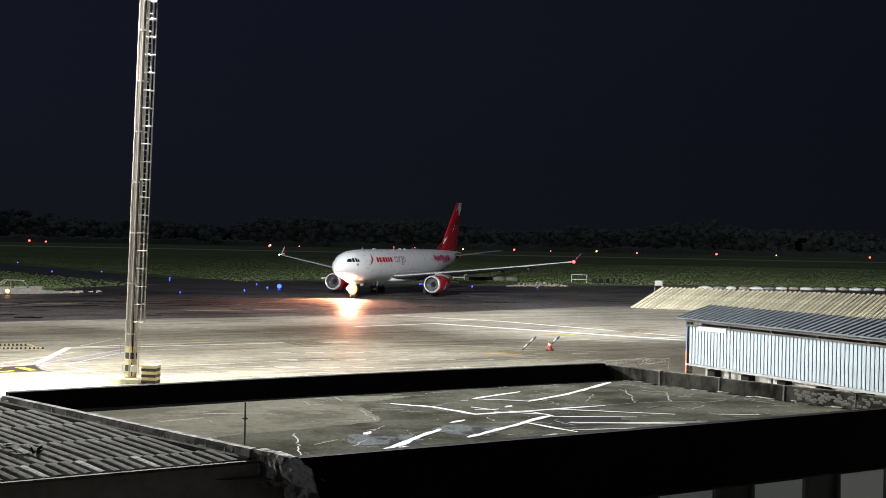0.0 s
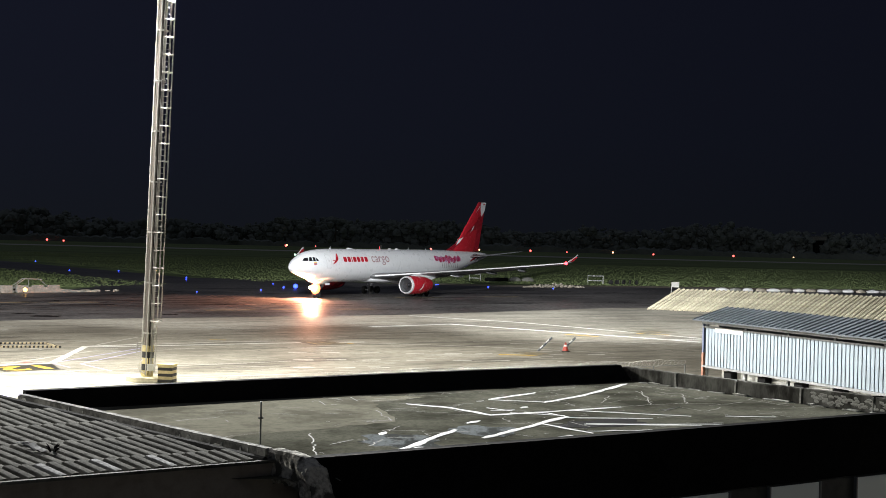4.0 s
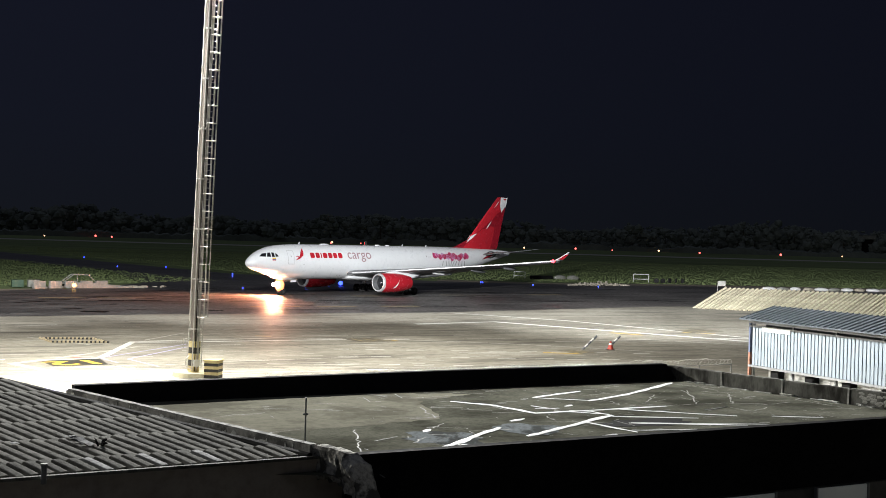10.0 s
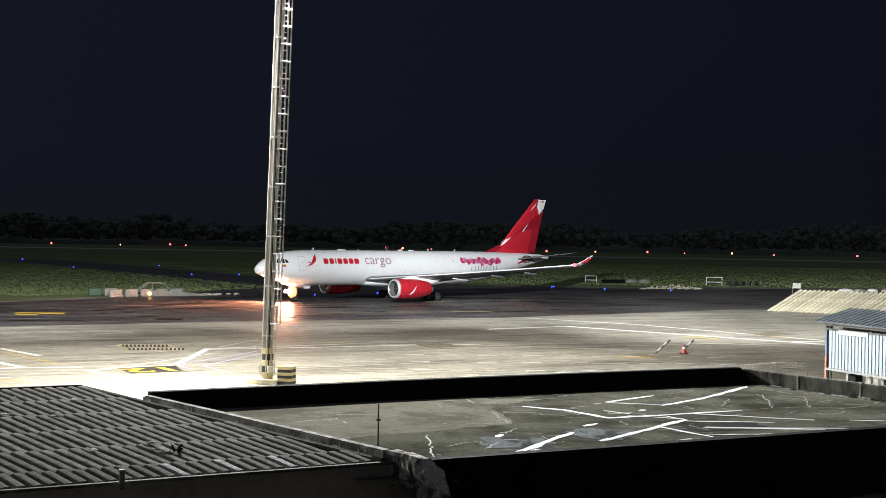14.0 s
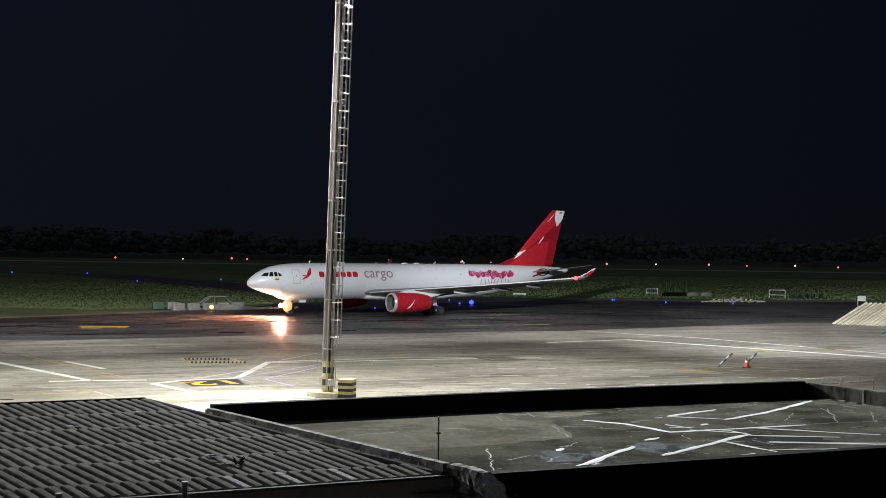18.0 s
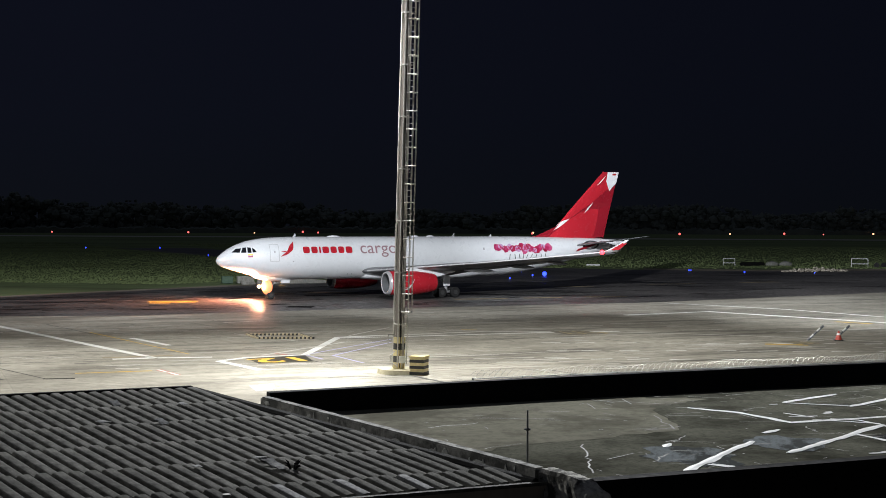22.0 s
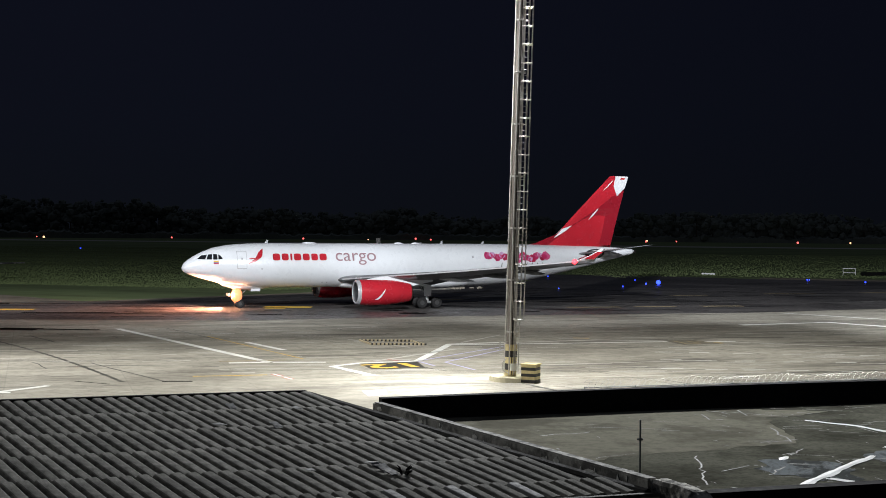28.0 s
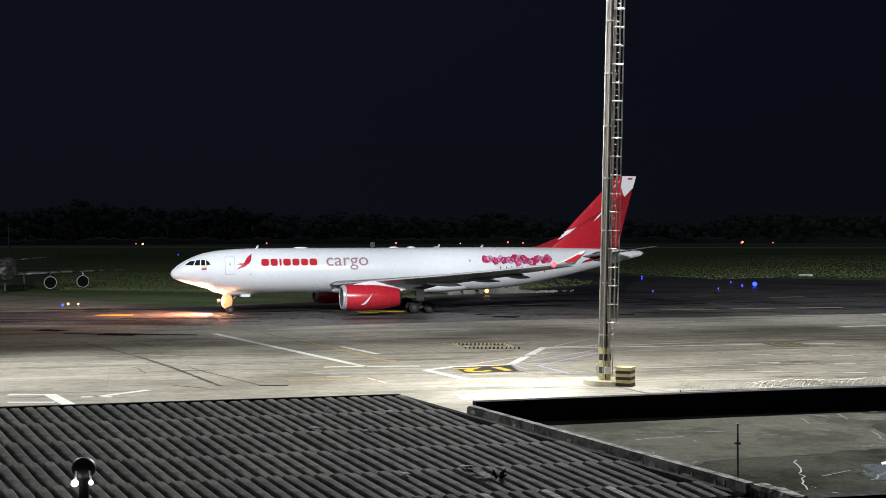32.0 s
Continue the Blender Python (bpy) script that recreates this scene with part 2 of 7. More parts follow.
M_BAFFLE = surface("black_lamp_baffle", (0.0004, 0.0004, 0.0004), (0.0003, 0.0003, 0.0003), 1.0, amount=0.2, bump=0.0, spec=0.0)
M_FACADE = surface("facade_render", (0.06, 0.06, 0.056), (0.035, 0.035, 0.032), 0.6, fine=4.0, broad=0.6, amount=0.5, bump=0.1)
M_TILE = surface("aged_fibre_cement", (0.235, 0.231, 0.208), (0.070, 0.069, 0.062), 0.92, fine=13.0, broad=2.2, amount=0.9, bump=0.6, stretch=(1, 0.5, 1), islands=0.45, spread=0.06, spec=0.022, crisp=(0.44, 0.60))
M_TILE_GAP = surface("dark_tile_gap", (0.022, 0.022, 0.020), (0.012, 0.012, 0.011), 0.95, fine=9.0, broad=1.0, amount=0.7, bump=0.3)
M_TILE_NEW = surface("pale_translucent_tile", (0.24, 0.245, 0.24), (0.09, 0.09, 0.09), 0.8, fine=9.0, broad=2.0, amount=1.0, bump=0.3, spec=0.05)
M_GALV = surface("galvanised_steel", (0.50, 0.49, 0.46), (0.28, 0.27, 0.25), 0.42, 0.55, fine=6.0, broad=1.2, amount=0.6, bump=0.08)
M_MAST = surface("brown_grey_mast_steel", (0.24, 0.215, 0.19), (0.085, 0.075, 0.065), 0.36, 0.55, fine=9.0, broad=3.0, amount=0.85, bump=0.1, stretch=(1, 1, 0.06))
M_YELLOW = surface("yellow_safety_paint", (0.62, 0.53, 0.27), (0.40, 0.33, 0.16), 0.55, fine=5.0, broad=1.0, amount=0.8, bump=0.1)
M_BLACK = surface("black_safety_paint", (0.020, 0.020, 0.018), (0.035, 0.034, 0.030), 0.55, fine=5.0, broad=1.0, amount=0.6, bump=0.1)
M_BASE = surface("mast_footing_concrete", (0.46, 0.42, 0.28), (0.30, 0.27, 0.18), 0.8, fine=6.0, broad=1.0, amount=0.6, bump=0.3)
M_SHEET = surface("white_wall_sheet", (0.225, 0.265, 0.30), (0.16, 0.19, 0.215), 0.45, fine=3.0, broad=0.5, amount=0.45, bump=0.05, stretch=(1, 1, 0.3))
M_SHEET_GAP = surface("shaded_sheet_valley", (0.085, 0.10, 0.115), (0.055, 0.064, 0.074), 0.7, fine=3.0, broad=0.5, amount=0.5, bump=0.05)
M_SHEET_ROOF = surface("blue_grey_roof_sheet", (0.085, 0.10, 0.115), (0.045, 0.052, 0.06), 0.45, fine=3.0, broad=0.5, amount=0.7, bump=0.1)
M_FRAME = surface("grey_steel_frame", (0.22, 0.23, 0.23), (0.12, 0.12, 0.12), 0.6, 0.2, fine=5.0, broad=1.0, amount=0.6, bump=0.1)
M_ORANGE = surface("orange_column_paint", (0.27, 0.125, 0.08), (0.18, 0.08, 0.05), 0.6, fine=5.0, broad=1.0, amount=0.5, bump=0.1)
M_BLUE = surface("blue_column_paint", (0.09, 0.12, 0.20), (0.06, 0.08, 0.13), 0.6, fine=5.0, broad=1.0, amount=0.5, bump=0.1)
M_DEFLECT = surface("straw_yellow_deflector", (0.52, 0.48, 0.345), (0.25, 0.225, 0.155), 0.85, fine=2.6, broad=0.5, amount=0.9, bump=0.5, islands=0.35)
M_DEFLECT_GAP = surface("deflector_shadow_gap", (0.09, 0.08, 0.05), (0.05, 0.045, 0.03), 0.9, fine=3.0, broad=0.4, amount=0.5, bump=0.2)
M_WIRE = surface("razor_wire_steel", (0.46, 0.46, 0.43), (0.3, 0.3, 0.28), 0.4, 0.5, fine=5.0, broad=1.0, amount=0.5, bump=0.0)
M_RUBBLE = surface("pale_rubble", (0.46, 0.42, 0.34), (0.26, 0.23, 0.18), 0.9, fine=3.0, broad=0.6, amount=0.7, bump=0.4)
M_PALE_BLOCK = surface("pale_yellow_block", (0.52, 0.45, 0.30), (0.30, 0.24, 0.15), 0.7, fine=5.0, broad=1.0, amount=0.6, bump=0.1)
M_CONC = surface("pale_concrete_block", (0.30, 0.30, 0.27), (0.16, 0.16, 0.14), 0.85, fine=4.0, broad=0.8, amount=0.8, bump=0.3)
M_RED_PLASTIC = surface("red_cone_plastic", (0.40, 0.05, 0.03), (0.25, 0.04, 0.03), 0.45, fine=5.0, broad=1.0, amount=0.4, bump=0.05)
M_GREEN_BOX = surface("dull_green_paint", (0.05, 0.10, 0.06), (0.03, 0.06, 0.04), 0.6, fine=5.0, broad=1.0, amount=0.5, bump=0.1)
M_WHITE_PAINT = surface("white_enamel", (0.74, 0.75, 0.74), (0.55, 0.55, 0.53), 0.45, fine=4.0, broad=0.8, amount=0.3, bump=0.03)
M_LEAVES = surface("dark_woodland_leaves", (0.200, 0.225, 0.205), (0.115, 0.130, 0.120), 0.9, fine=0.2, broad=0.03, amount=0.7, bump=0.0, spec=0.1)
M_BARK = surface("bark", (0.10, 0.08, 0.06), (0.05, 0.04, 0.03), 0.9, fine=2.0, broad=0.3, amount=0.6, bump=0.3, spec=0.1)
# aircraft
M_HULL = surface("white_aircraft_paint", (0.68, 0.70, 0.72), (0.60, 0.62, 0.63), 0.30, fine=1.2, broad=0.16, amount=0.30, bump=0.0, spread=0.06)
M_RED = surface("red_aircraft_paint", (0.44, 0.018, 0.030), (0.34, 0.013, 0.022), 0.25, fine=1.2, broad=0.2, amount=0.5, bump=0.0, spread=0.06)
M_DARK_RED = surface("dark_red_aircraft_paint", (0.255, 0.010, 0.020), (0.21, 0.008, 0.016), 0.25, fine=1.2, broad=0.2, amount=0.5, bump=0.0, spread=0.06)
M_GREY_TEXT = surface("grey_lettering", (0.30, 0.18, 0.20), (0.25, 0.15, 0.17), 0.4, amount=0.2, bump=0.0)
M_WING = surface("grey_wing_paint", (0.13, 0.135, 0.14), (0.08, 0.083, 0.086), 0.35, fine=1.2, broad=0.3, amount=0.5, bump=0.0, spread=0.06)
M_WING_UNDER = surface("dark_grey_panel_and_shade", (0.06, 0.062, 0.065), (0.04, 0.042, 0.044), 0.4, fine=1.2, broad=0.3, amount=0.5, bump=0.0, spread=0.06)
M_LIP = surface("polished_inlet_lip", (0.46, 0.46, 0.47), (0.34, 0.34, 0.35), 0.25, 0.3, fine=2.0, broad=0.5, amount=0.3, bump=0.0, spread=0.05)
M_FAN = surface("dark_fan_blades", (0.045, 0.045, 0.05), (0.03, 0.03, 0.03), 0.4, 0.6, fine=2.0, broad=0.5, amount=0.4, bump=0.0)
M_HOT = surface("bare_exhaust_metal", (0.34, 0.31, 0.28), (0.20, 0.18, 0.16), 0.35, 1.0, fine=2.0, broad=0.5, amount=0.5, bump=0.0)
M_RIM = surface("dull_wheel_rim", (0.06, 0.06, 0.06), (0.04, 0.04, 0.04), 0.5, 0.3, fine=6.0, broad=1.0, amount=0.5, bump=0.0)
M_BLADE = surface("grass_blades", (0.185, 0.235, 0.100), (0.100, 0.125, 0.055), 0.9, fine=0.9, broad=0.03, amount=0.8, bump=0.0, spec=0.1)
M_TYRE = surface("tyre_rubber", (0.014, 0.014, 0.014), (0.009, 0.009, 0.009), 0.85, fine=6.0, broad=1.0, amount=0.5, bump=0.1)
M_STRUT = surface("gear_strut_grey", (0.30, 0.305, 0.31), (0.20, 0.205, 0.21), 0.4, 0.3, fine=6.0, broad=1.0, amount=0.5, bump=0.0)
M_GLASS = surface("cockpit_glass", (0.012, 0.013, 0.016), (0.010, 0.010, 0.012), 0.06, fine=2.0, broad=0.5, amount=0.2, bump=0.0, spread=0.02)
M_SEAM = surface("panel_seam_grey", (0.36, 0.37, 0.38), (0.30, 0.31, 0.32), 0.5, amount=0.3, bump=0.0)
M_FLAG = {c: surface(c + "_flag_paint", v, None, 0.4, amount=0.15, bump=0.0) for c, v in (("yellow", (0.70, 0.45, 0.03)), ("blue", (0.03, 0.05, 0.30)), ("red", (0.45, 0.02, 0.02)))}
M_FLOWER = [surface(n, c, None, 0.4, fine=3.0, broad=1.5, amount=0.5, bump=0.0) for n, c in (("deep_pink_petals", (0.40, 0.02, 0.10)), ("rose_petals", (0.50, 0.07, 0.18)), ("lilac_petals", (0.50, 0.34, 0.52)), ("crimson_petals", (0.36, 0.01, 0.05)))]
M_STEM = surface("dark_stem_line", (0.06, 0.07, 0.06), None, 0.5, amount=0.2, bump=0.0)
M_OLD_METAL = surface("dull_bare_aluminium", (0.42, 0.42, 0.41), (0.05, 0.05, 0.048), 0.5, 0.2, fine=1.6, broad=0.7, amount=1.0, bump=0.1, crisp=(0.44, 0.54))
G_LAND = glow("landing_light", (1.0, 0.72, 0.46), 3.2)
G_SPILL = glow("landing_spill", (1.0, 0.42, 0.20), 4200.0)
G_LAND_RIM = glow("landing_glare_rim", (1.0, 0.31, 0.12), 1.7)
G_BEAM = glow("landing_beam", (1.0, 0.38, 0.21), 36000.0)
G_NAV = glow("red_wing_light", (1.0, 0.03, 0.04), 9.0)
G_NAV_GREEN = glow("green_wing_light", (0.6, 1.0, 0.75), 4.0)
G_BEACON = glow("red_beacon_light", (1.0, 0.035, 0.05), 16.0)
G_BLUE = glow("blue_taxiway_light", (0.03, 0.06, 1.0), 5.0)
G_RED = glow("red_field_light", (1.0, 0.13, 0.11), 3.0)
G_WARM = glow("warm_field_light", (1.0, 0.5, 0.25), 3.0)
G_WORK = glow("amber_work_lamp", (1.0, 0.50, 0.12), 5.0)
G_PANE = glow("glowing_facade_pane", (0.80, 0.84, 0.80), 0.02)
G_ROOF_LAMP = glow("white_roof_lamp", (1.0, 0.97, 0.92), 9.0)


# ---- building helpers ----
def thing(name, label, category, at=None, group="", kind=""):
    ob = new(name)
    if at is not None:
        ob.matrix_basis = at
    return tagged(ob, label, category, group, kind)


def mesh_of(name, bm, *mats, smooth=False):
    me = bpy.data.meshes.new(name)
    bm.normal_update()
    if smooth:
        for f in bm.faces:
            f.smooth = True
    bm.to_mesh(me)
    bm.free()
    for m in mats:
        me.materials.append(m)
    return me


def part(name, bm, material, parent, label="", smooth=False, at=None):
    """Links a bmesh as one mesh object under a thing or a part."""
    mats = material if isinstance(material, (list, tuple)) else (material,)
    ob = new(name, mesh_of(name, bm, *mats, smooth=smooth))
    ob.parent = parent
    if at is not None:
        ob.matrix_basis = at
    if label:
        tagged(ob, label)
    return ob


def solo(name, bm, material, label, category="", group="", kind="", smooth=False, at=None):
    mats = material if isinstance(material, (list, tuple)) else (material,)
    ob = new(name, mesh_of(name, bm, *mats, smooth=smooth))
    if at is not None:
        ob.matrix_basis = at
    return tagged(ob, label, category, group, kind)


def box(bm, cx, cy, cz, sx, sy, sz, m=None, bevel=0.0):
    made = bmesh.ops.create_cube(bm, size=1.0)["verts"]
    bmesh.ops.transform(bm, matrix=(m or Matrix()) @ Matrix.Translation((cx, cy, cz)) @ Matrix.Diagonal((sx, sy, sz, 1)), verts=made)
    if bevel:
        edges = list({e for v in made for e in v.link_edges})
        bmesh.ops.bevel(bm, geom=edges, offset=bevel, segments=2, affect="EDGES", profile=0.6)
    return bm


def tube(bm, a, b, r, r2=None, seg=10, caps=True):
    a, b = Vector(a), Vector(b)
    d = b - a
    rot = d.to_track_quat("Z", "Y").to_matrix().to_4x4()
    bmesh.ops.create_cone(bm, cap_ends=caps, segments=seg, radius1=r, radius2=r if r2 is None else r2, depth=d.length,
                          matrix=Matrix.Translation((a + b) / 2) @ rot)
    return bm


def ball(bm, at, r, sub=2, scale=(1, 1, 1)):
    bmesh.ops.create_icosphere(bm, subdivisions=sub, radius=r, matrix=Matrix.Translation(at) @ Matrix.Diagonal((*scale, 1)))
    return bm


def prism(bm, outline, z0, z1):
    """A slab over a plan outline; z1 may be a function of the corner's index."""
    lo = [bm.verts.new((x, y, z0)) for x, y in outline]
    hi = [bm.verts.new((p[0], p[1], z1)) for p in outline]
    n = len(lo)
    bm.faces.new(lo[::-1])
    bm.faces.new(hi)
    for i in range(n):
        bm.faces.new((lo[i], lo[(i + 1) % n], hi[(i + 1) % n], hi[i]))
    bmesh.ops.recalc_face_normals(bm, faces=bm.faces)
    return bm


def loft(bm, rings, close_ends=True, wrap=True):
    """Skin between rings of points, each with the same count."""
    vs = [[bm.verts.new(p) for p in ring] for ring in rings]
    n = len(rings[0])
    for a, b in zip(vs, vs[1:]):
        for i in range(n if wrap else n - 1):
            bm.faces.new((a[i], a[(i + 1) % n], b[(i + 1) % n], b[i]))
    if close_ends and wrap:
        bm.faces.new(vs[0][::-1])
        bm.faces.new(vs[-1])
    bmesh.ops.recalc_face_normals(bm, faces=bm.faces)
    return bm


def strip(bm, pts, width, z):
    """A flat band along a line on the ground."""
    pts = [Vector((p[0], p[1], 0)) for p in pts]
    left, right = [], []
    for i, p in enumerate(pts):
        d = (pts[min(i + 1, len(pts) - 1)] - pts[max(i - 1, 0)]).normalized()
        n = Vector((-d.y, d.x, 0)) * width / 2
        left.append(bm.verts.new((p.x + n.x, p.y + n.y, z)))
        right.append(bm.verts.new((p.x - n.x, p.y - n.y, z)))
    for i in range(len(pts) - 1):
        f = bm.faces.new((left[i], right[i], right[i + 1], left[i + 1]))
        if f.calc_center_median().z > -9 and (right[i].co - left[i].co).cross(left[i + 1].co - left[i].co).z < 0:
            f.normal_flip()
    return bm


def along(p, d, k):
    return (p[0] + d[0] * k, p[1] + d[1] * k)


# ---- ground ----
def flat(name, outline, z, material, label, kind="structure", category=""):
    bm = bmesh.new()
    vs = [bm.verts.new((x, y, z)) for x, y in outline]
    f = bm.faces.new(vs)
    f.normal_update()
    if f.normal.z < 0:
        f.normal_flip()
    return solo(name, bm, material, label, category, kind=kind)


flat("ground", [(-4000, -1500), (4000, -1500), (4000, 4500), (-4000, 4500)], -0.06, M_GRASS, "dark rough grass of the airfield at night")
flat("pavement", [(-260, -60), (160, -60), (160, 250), (75, 225), (25, 205), (-8.5, 171), (-41, 150), (-61, 134), (-80, 127), (-260, 60)], 0.0, M_APRON,
     "floodlit beige concrete apron with stains and joints")
flat("road", [(-260, 60), (-80, 127), (-61, 134), (-41, 150), (-8.5, 171), (25, 205), (75, 225), (160, 250), (160, 330), (43, 306), (10, 290), (-15, 292),
              (-36, 300), (-62, 300), (-205, 500), (-230, 480), (-92, 300), (-66, 236), (-70, 206), (-95.75, 155.95), (-103.91, 148.07), (-112.26, 141.67), (-126.31, 127.82), (-260, 70)], 0.004, M_TAXI,
     "dark worn asphalt taxiway with a side branch into the grass")
flat("ground_verge", [(-126.31, 127.82), (-112.26, 141.67), (-103.91, 148.07), (-95.75, 155.95), (-70, 206), (-73, 210), (-97.58, 158.88), (-109.69, 165.68), (-127.07, 174.62), (-141.94, 178.36), (-172.53, 173.43)], -0.03, M_DIRT, "bare earth verge beside the taxiway")
flat("ground_verge_east", [(-15, 292), (10, 290), (43, 306), (160, 330), (160, 342), (43, 318), (10, 301), (-15, 303)], -0.03, M_DIRT, "bare earth verge beside the taxiway")


def marking(name, pts, width, material, label, z=0.009):
    bm = bmesh.new()
    strip(bm, pts, width, z)
    return solo(name, bm, material, label, kind="structure")


WHITE = "white painted apron line"
for pts, w, m in (
        ([(-9.76, 147.20), (-0.81, 155.35), (25.56, 135.88)], 0.7, M_WHITE_LINE),
        ([(-6.29, 170.74), (7.96, 161.68), (26.51, 141.56)], 0.42, M_WHITE_LINE),
        ([(-32.24, 112.95), (-21.12, 122.22), (-9.15, 124.51)], 0.32, M_FAINT_LINE),
        ([(-9.15, 124.51), (2.42, 123.31), (14.51, 119.41)], 0.2, M_FAINT_LINE),
        ([(-30.41, 87.57), (-35.26, 92.31), (-34.21, 95.07), (-30.64, 98.05), (-32.43, 113.27), (-28.48, 116.52)], 0.42, M_WHITE_LINE),
        ([(-33.67, 96.92), (-30.67, 108.65)], 0.2, M_FAINT_LINE),
        ([(-67.92, 117.94), (-40.66, 93.31)], 0.42, M_WHITE_LINE),
        ([(-43.22, 91.77), (-40.66, 93.31)], 0.4, M_WHITE_LINE),
        ([(-40.42, 93.38), (-36.76, 94.81)], 0.4, M_WHITE_LINE),
        ([(-54.48, 70.25), (-52.07, 71.21), (-45.64, 65.51)], 0.5, M_WHITE_LINE),
        ([(-52.00, 67.18), (-49.39, 68.22)], 0.3, M_WHITE_LINE),
        ([(-49.46, 70.76), (-47.72, 71.46)], 0.35, M_WHITE_LINE),
        ([(-48.67, 71.08), (-47.57, 75.21)], 0.35, M_WHITE_LINE),
        ([(-49.53, 108.39), (-43.56, 102.74)], 0.36, M_WHITE_LINE),
        ([(-42.49, 114.59), (-34.70, 108.79)], 0.12, M_FAINT_LINE)):
    marking("painted_line", pts, w * 1.6, m, WHITE)
for a, b in (((-30.64, 98.05), (-27.49, 112.49)), ((-28.45, 98.04), (-26.80, 109.65)), ((-28.45, 98.04), (-24.87, 93.48)), ((-30.64, 98.05), (-28.40, 95.23))):
    marking("painted_line", [a, b], 0.22, M_LILAC_LINE, "lilac painted service lane line")
for a, b, w in (((11.89, 142.66), (15.26, 140.41), 0.9), ((-13.79, 124.48), (-9.84, 122.93), 0.7),
                
                ((3.75, 115.17), (7.18, 115.02), 0.8), ((20.31, 147.13), (23.76, 145.65), 0.9)):
    marking("painted_line", [a, b], w, M_YELLOW_LINE, "worn yellow taxi guide line")
for a, b in (((-97.09, 139.10), (-92.74, 140.64)), ((-69.91, 157.07), (-64.01, 158.66)), ((-64.54, 178.21), (-58.80, 181.31)), ((-57.56, 181.98), (-51.38, 185.31)), ((-24.26, 209.67), (-19.11, 213.61)),
             ((-10.68, 222.51), (-3.00, 226.94)), ((4.52, 233.58), (10.96, 237.33)), ((-68.83, 155.14), (-66.40, 156.00)), ((-33.61, 171.92), (-27.10, 175.43)), ((-25.34, 176.87), (-20.23, 179.77)), ((-17.16, 181.80), (-11.96, 184.76))):
    # bars in the jet's landing beam get a brighter colour for its light
    near = a[0] < -66
    marking("painted_line", [a, b], 3.2 if near else 1.8, M_BRIGHT_YELLOW if near else M_DULL_YELLOW, "yellow taxiway bar coloured bright for the landing light" if near else "worn yellow taxiway bar")
# black tarred repairs along the taxiway edge
for a, b, w in (((-78.50, 113.62), (-74.41, 114.31), 2.2), ((-82.37, 113.03), (-68.73, 115.93), 0.9), ((-88.17, 116.61), (-84.72, 116.17), 1.6), ((-90.94, 135.65), (-80.90, 139.20), 1.2), ((-55.00, 175.15), (-47.54, 179.81), 1.6), ((-49.85, 151.94), (-46.75, 152.17), 2.0),
                ((-53.21, 155.21), (-51.46, 157.25), 1.2), ((-36.49, 160.37), (-34.75, 161.16), 1.2), ((-47.38, 77.87), (-44.50, 77.26), 0.12), ((-42.11, 79.71), (-40.27, 80.36), 0.28), ((-62.89, 165.15), (-60.47, 170.79), 1.0)):
    marking("painted_line", [a, b], w * 1.3, M_FRESH_TAR, "black tarred joint on the apron")
# dotted dark tyre track across the apron
track = thing("tyre_track", "dotted dark tyre track curving across the apron", "tyre track", kind="structure")
ta, tb = Vector((-74.4, 105.0)), Vector((-44.3, 78.45))
bm = bmesh.new()
for k in range(46):
    u = k / 46
    p = ta.lerp(tb, u) + Vector((0.6, 0.5)) * math.sin(math.pi * u)
    q = p + (tb - ta).normalized() * 0.62 + Vector((0.12, 0.0))
    strip(bm, [p, q], 0.22 + 0.16 * math.sin(1.7 * k) ** 2, 0.0085)
part("tread_marks", bm, M_BLACK_PAINT, track)
for a, b, w, m in (((-41.61, 82.96), (-37.35, 85.52), 0.35, M_YELLOW_LINE), ((-55.59, 112.87), (-39.25, 96.5), 0.20, M_YELLOW_LINE), ((-44.37, 92.5), (-40.11, 95.31), 0.55, M_DULL_YELLOW), ((-22.39, 97.77), (-11.55, 105.4), 0.22, M_FAINT_LINE), ((-31.96, 115.04), (-30.68, 124.57), 0.25, M_FAINT_LINE), ((21.75, 138.31), (26.47, 140.46), 0.5, M_WHITE_LINE), ((5.28, 127.73), (15.0, 134.29), 0.35, M_FAINT_LINE), ((15.0, 134.29), (24.66, 130.76), 0.35, M_FAINT_LINE), ((-60.76, 84.74), (-57.28, 86.38), 0.2, M_FAINT_LINE), ((-56.76, 87.20), (-50.25, 91.45), 0.16, M_FAINT_LINE),
                   ((-32.29, 112.43), (-27.89, 114.80), 0.5, M_WHITE_LINE), ((-27.89, 114.80), (-14.81, 122.76), 0.5, M_WHITE_LINE),
                   ((-14.81, 122.76), (-8.93, 125.44), 0.5, M_WHITE_LINE), ((-23.55, 123.61), (-22.05, 123.77), 0.5, M_YELLOW_LINE), ((-48.11, 126.48), (-45.14, 130.09), 0.4, M_FAINT_LINE)):
    marking("painted_line", [a, b], w, m, WHITE if m is not M_YELLOW_LINE else "worn yellow apron line")
for a, b in (((-37.22, 86.17), (-36.1, 85.05)), ((-35.8, 84.75), (-34.75, 83.69))):
    marking("painted_line", [a, b], 0.5, M_RED_LINE, "faded red apron mark", 0.010)
    marking("painted_line", [a, b], 0.2, M_WHITE_LINE, "white middle of a faded red mark", 0.014)
marking("painted_line", [(-33.16, 98.38), (-31.89, 97.58)], 0.3, M_RED_LINE, "faded red apron mark")
marking("painted_line", [(-44.41, 88.3), (-42.79, 89.32)], 0.3, M_BLACK_PAINT, "black tarred joint on the apron")
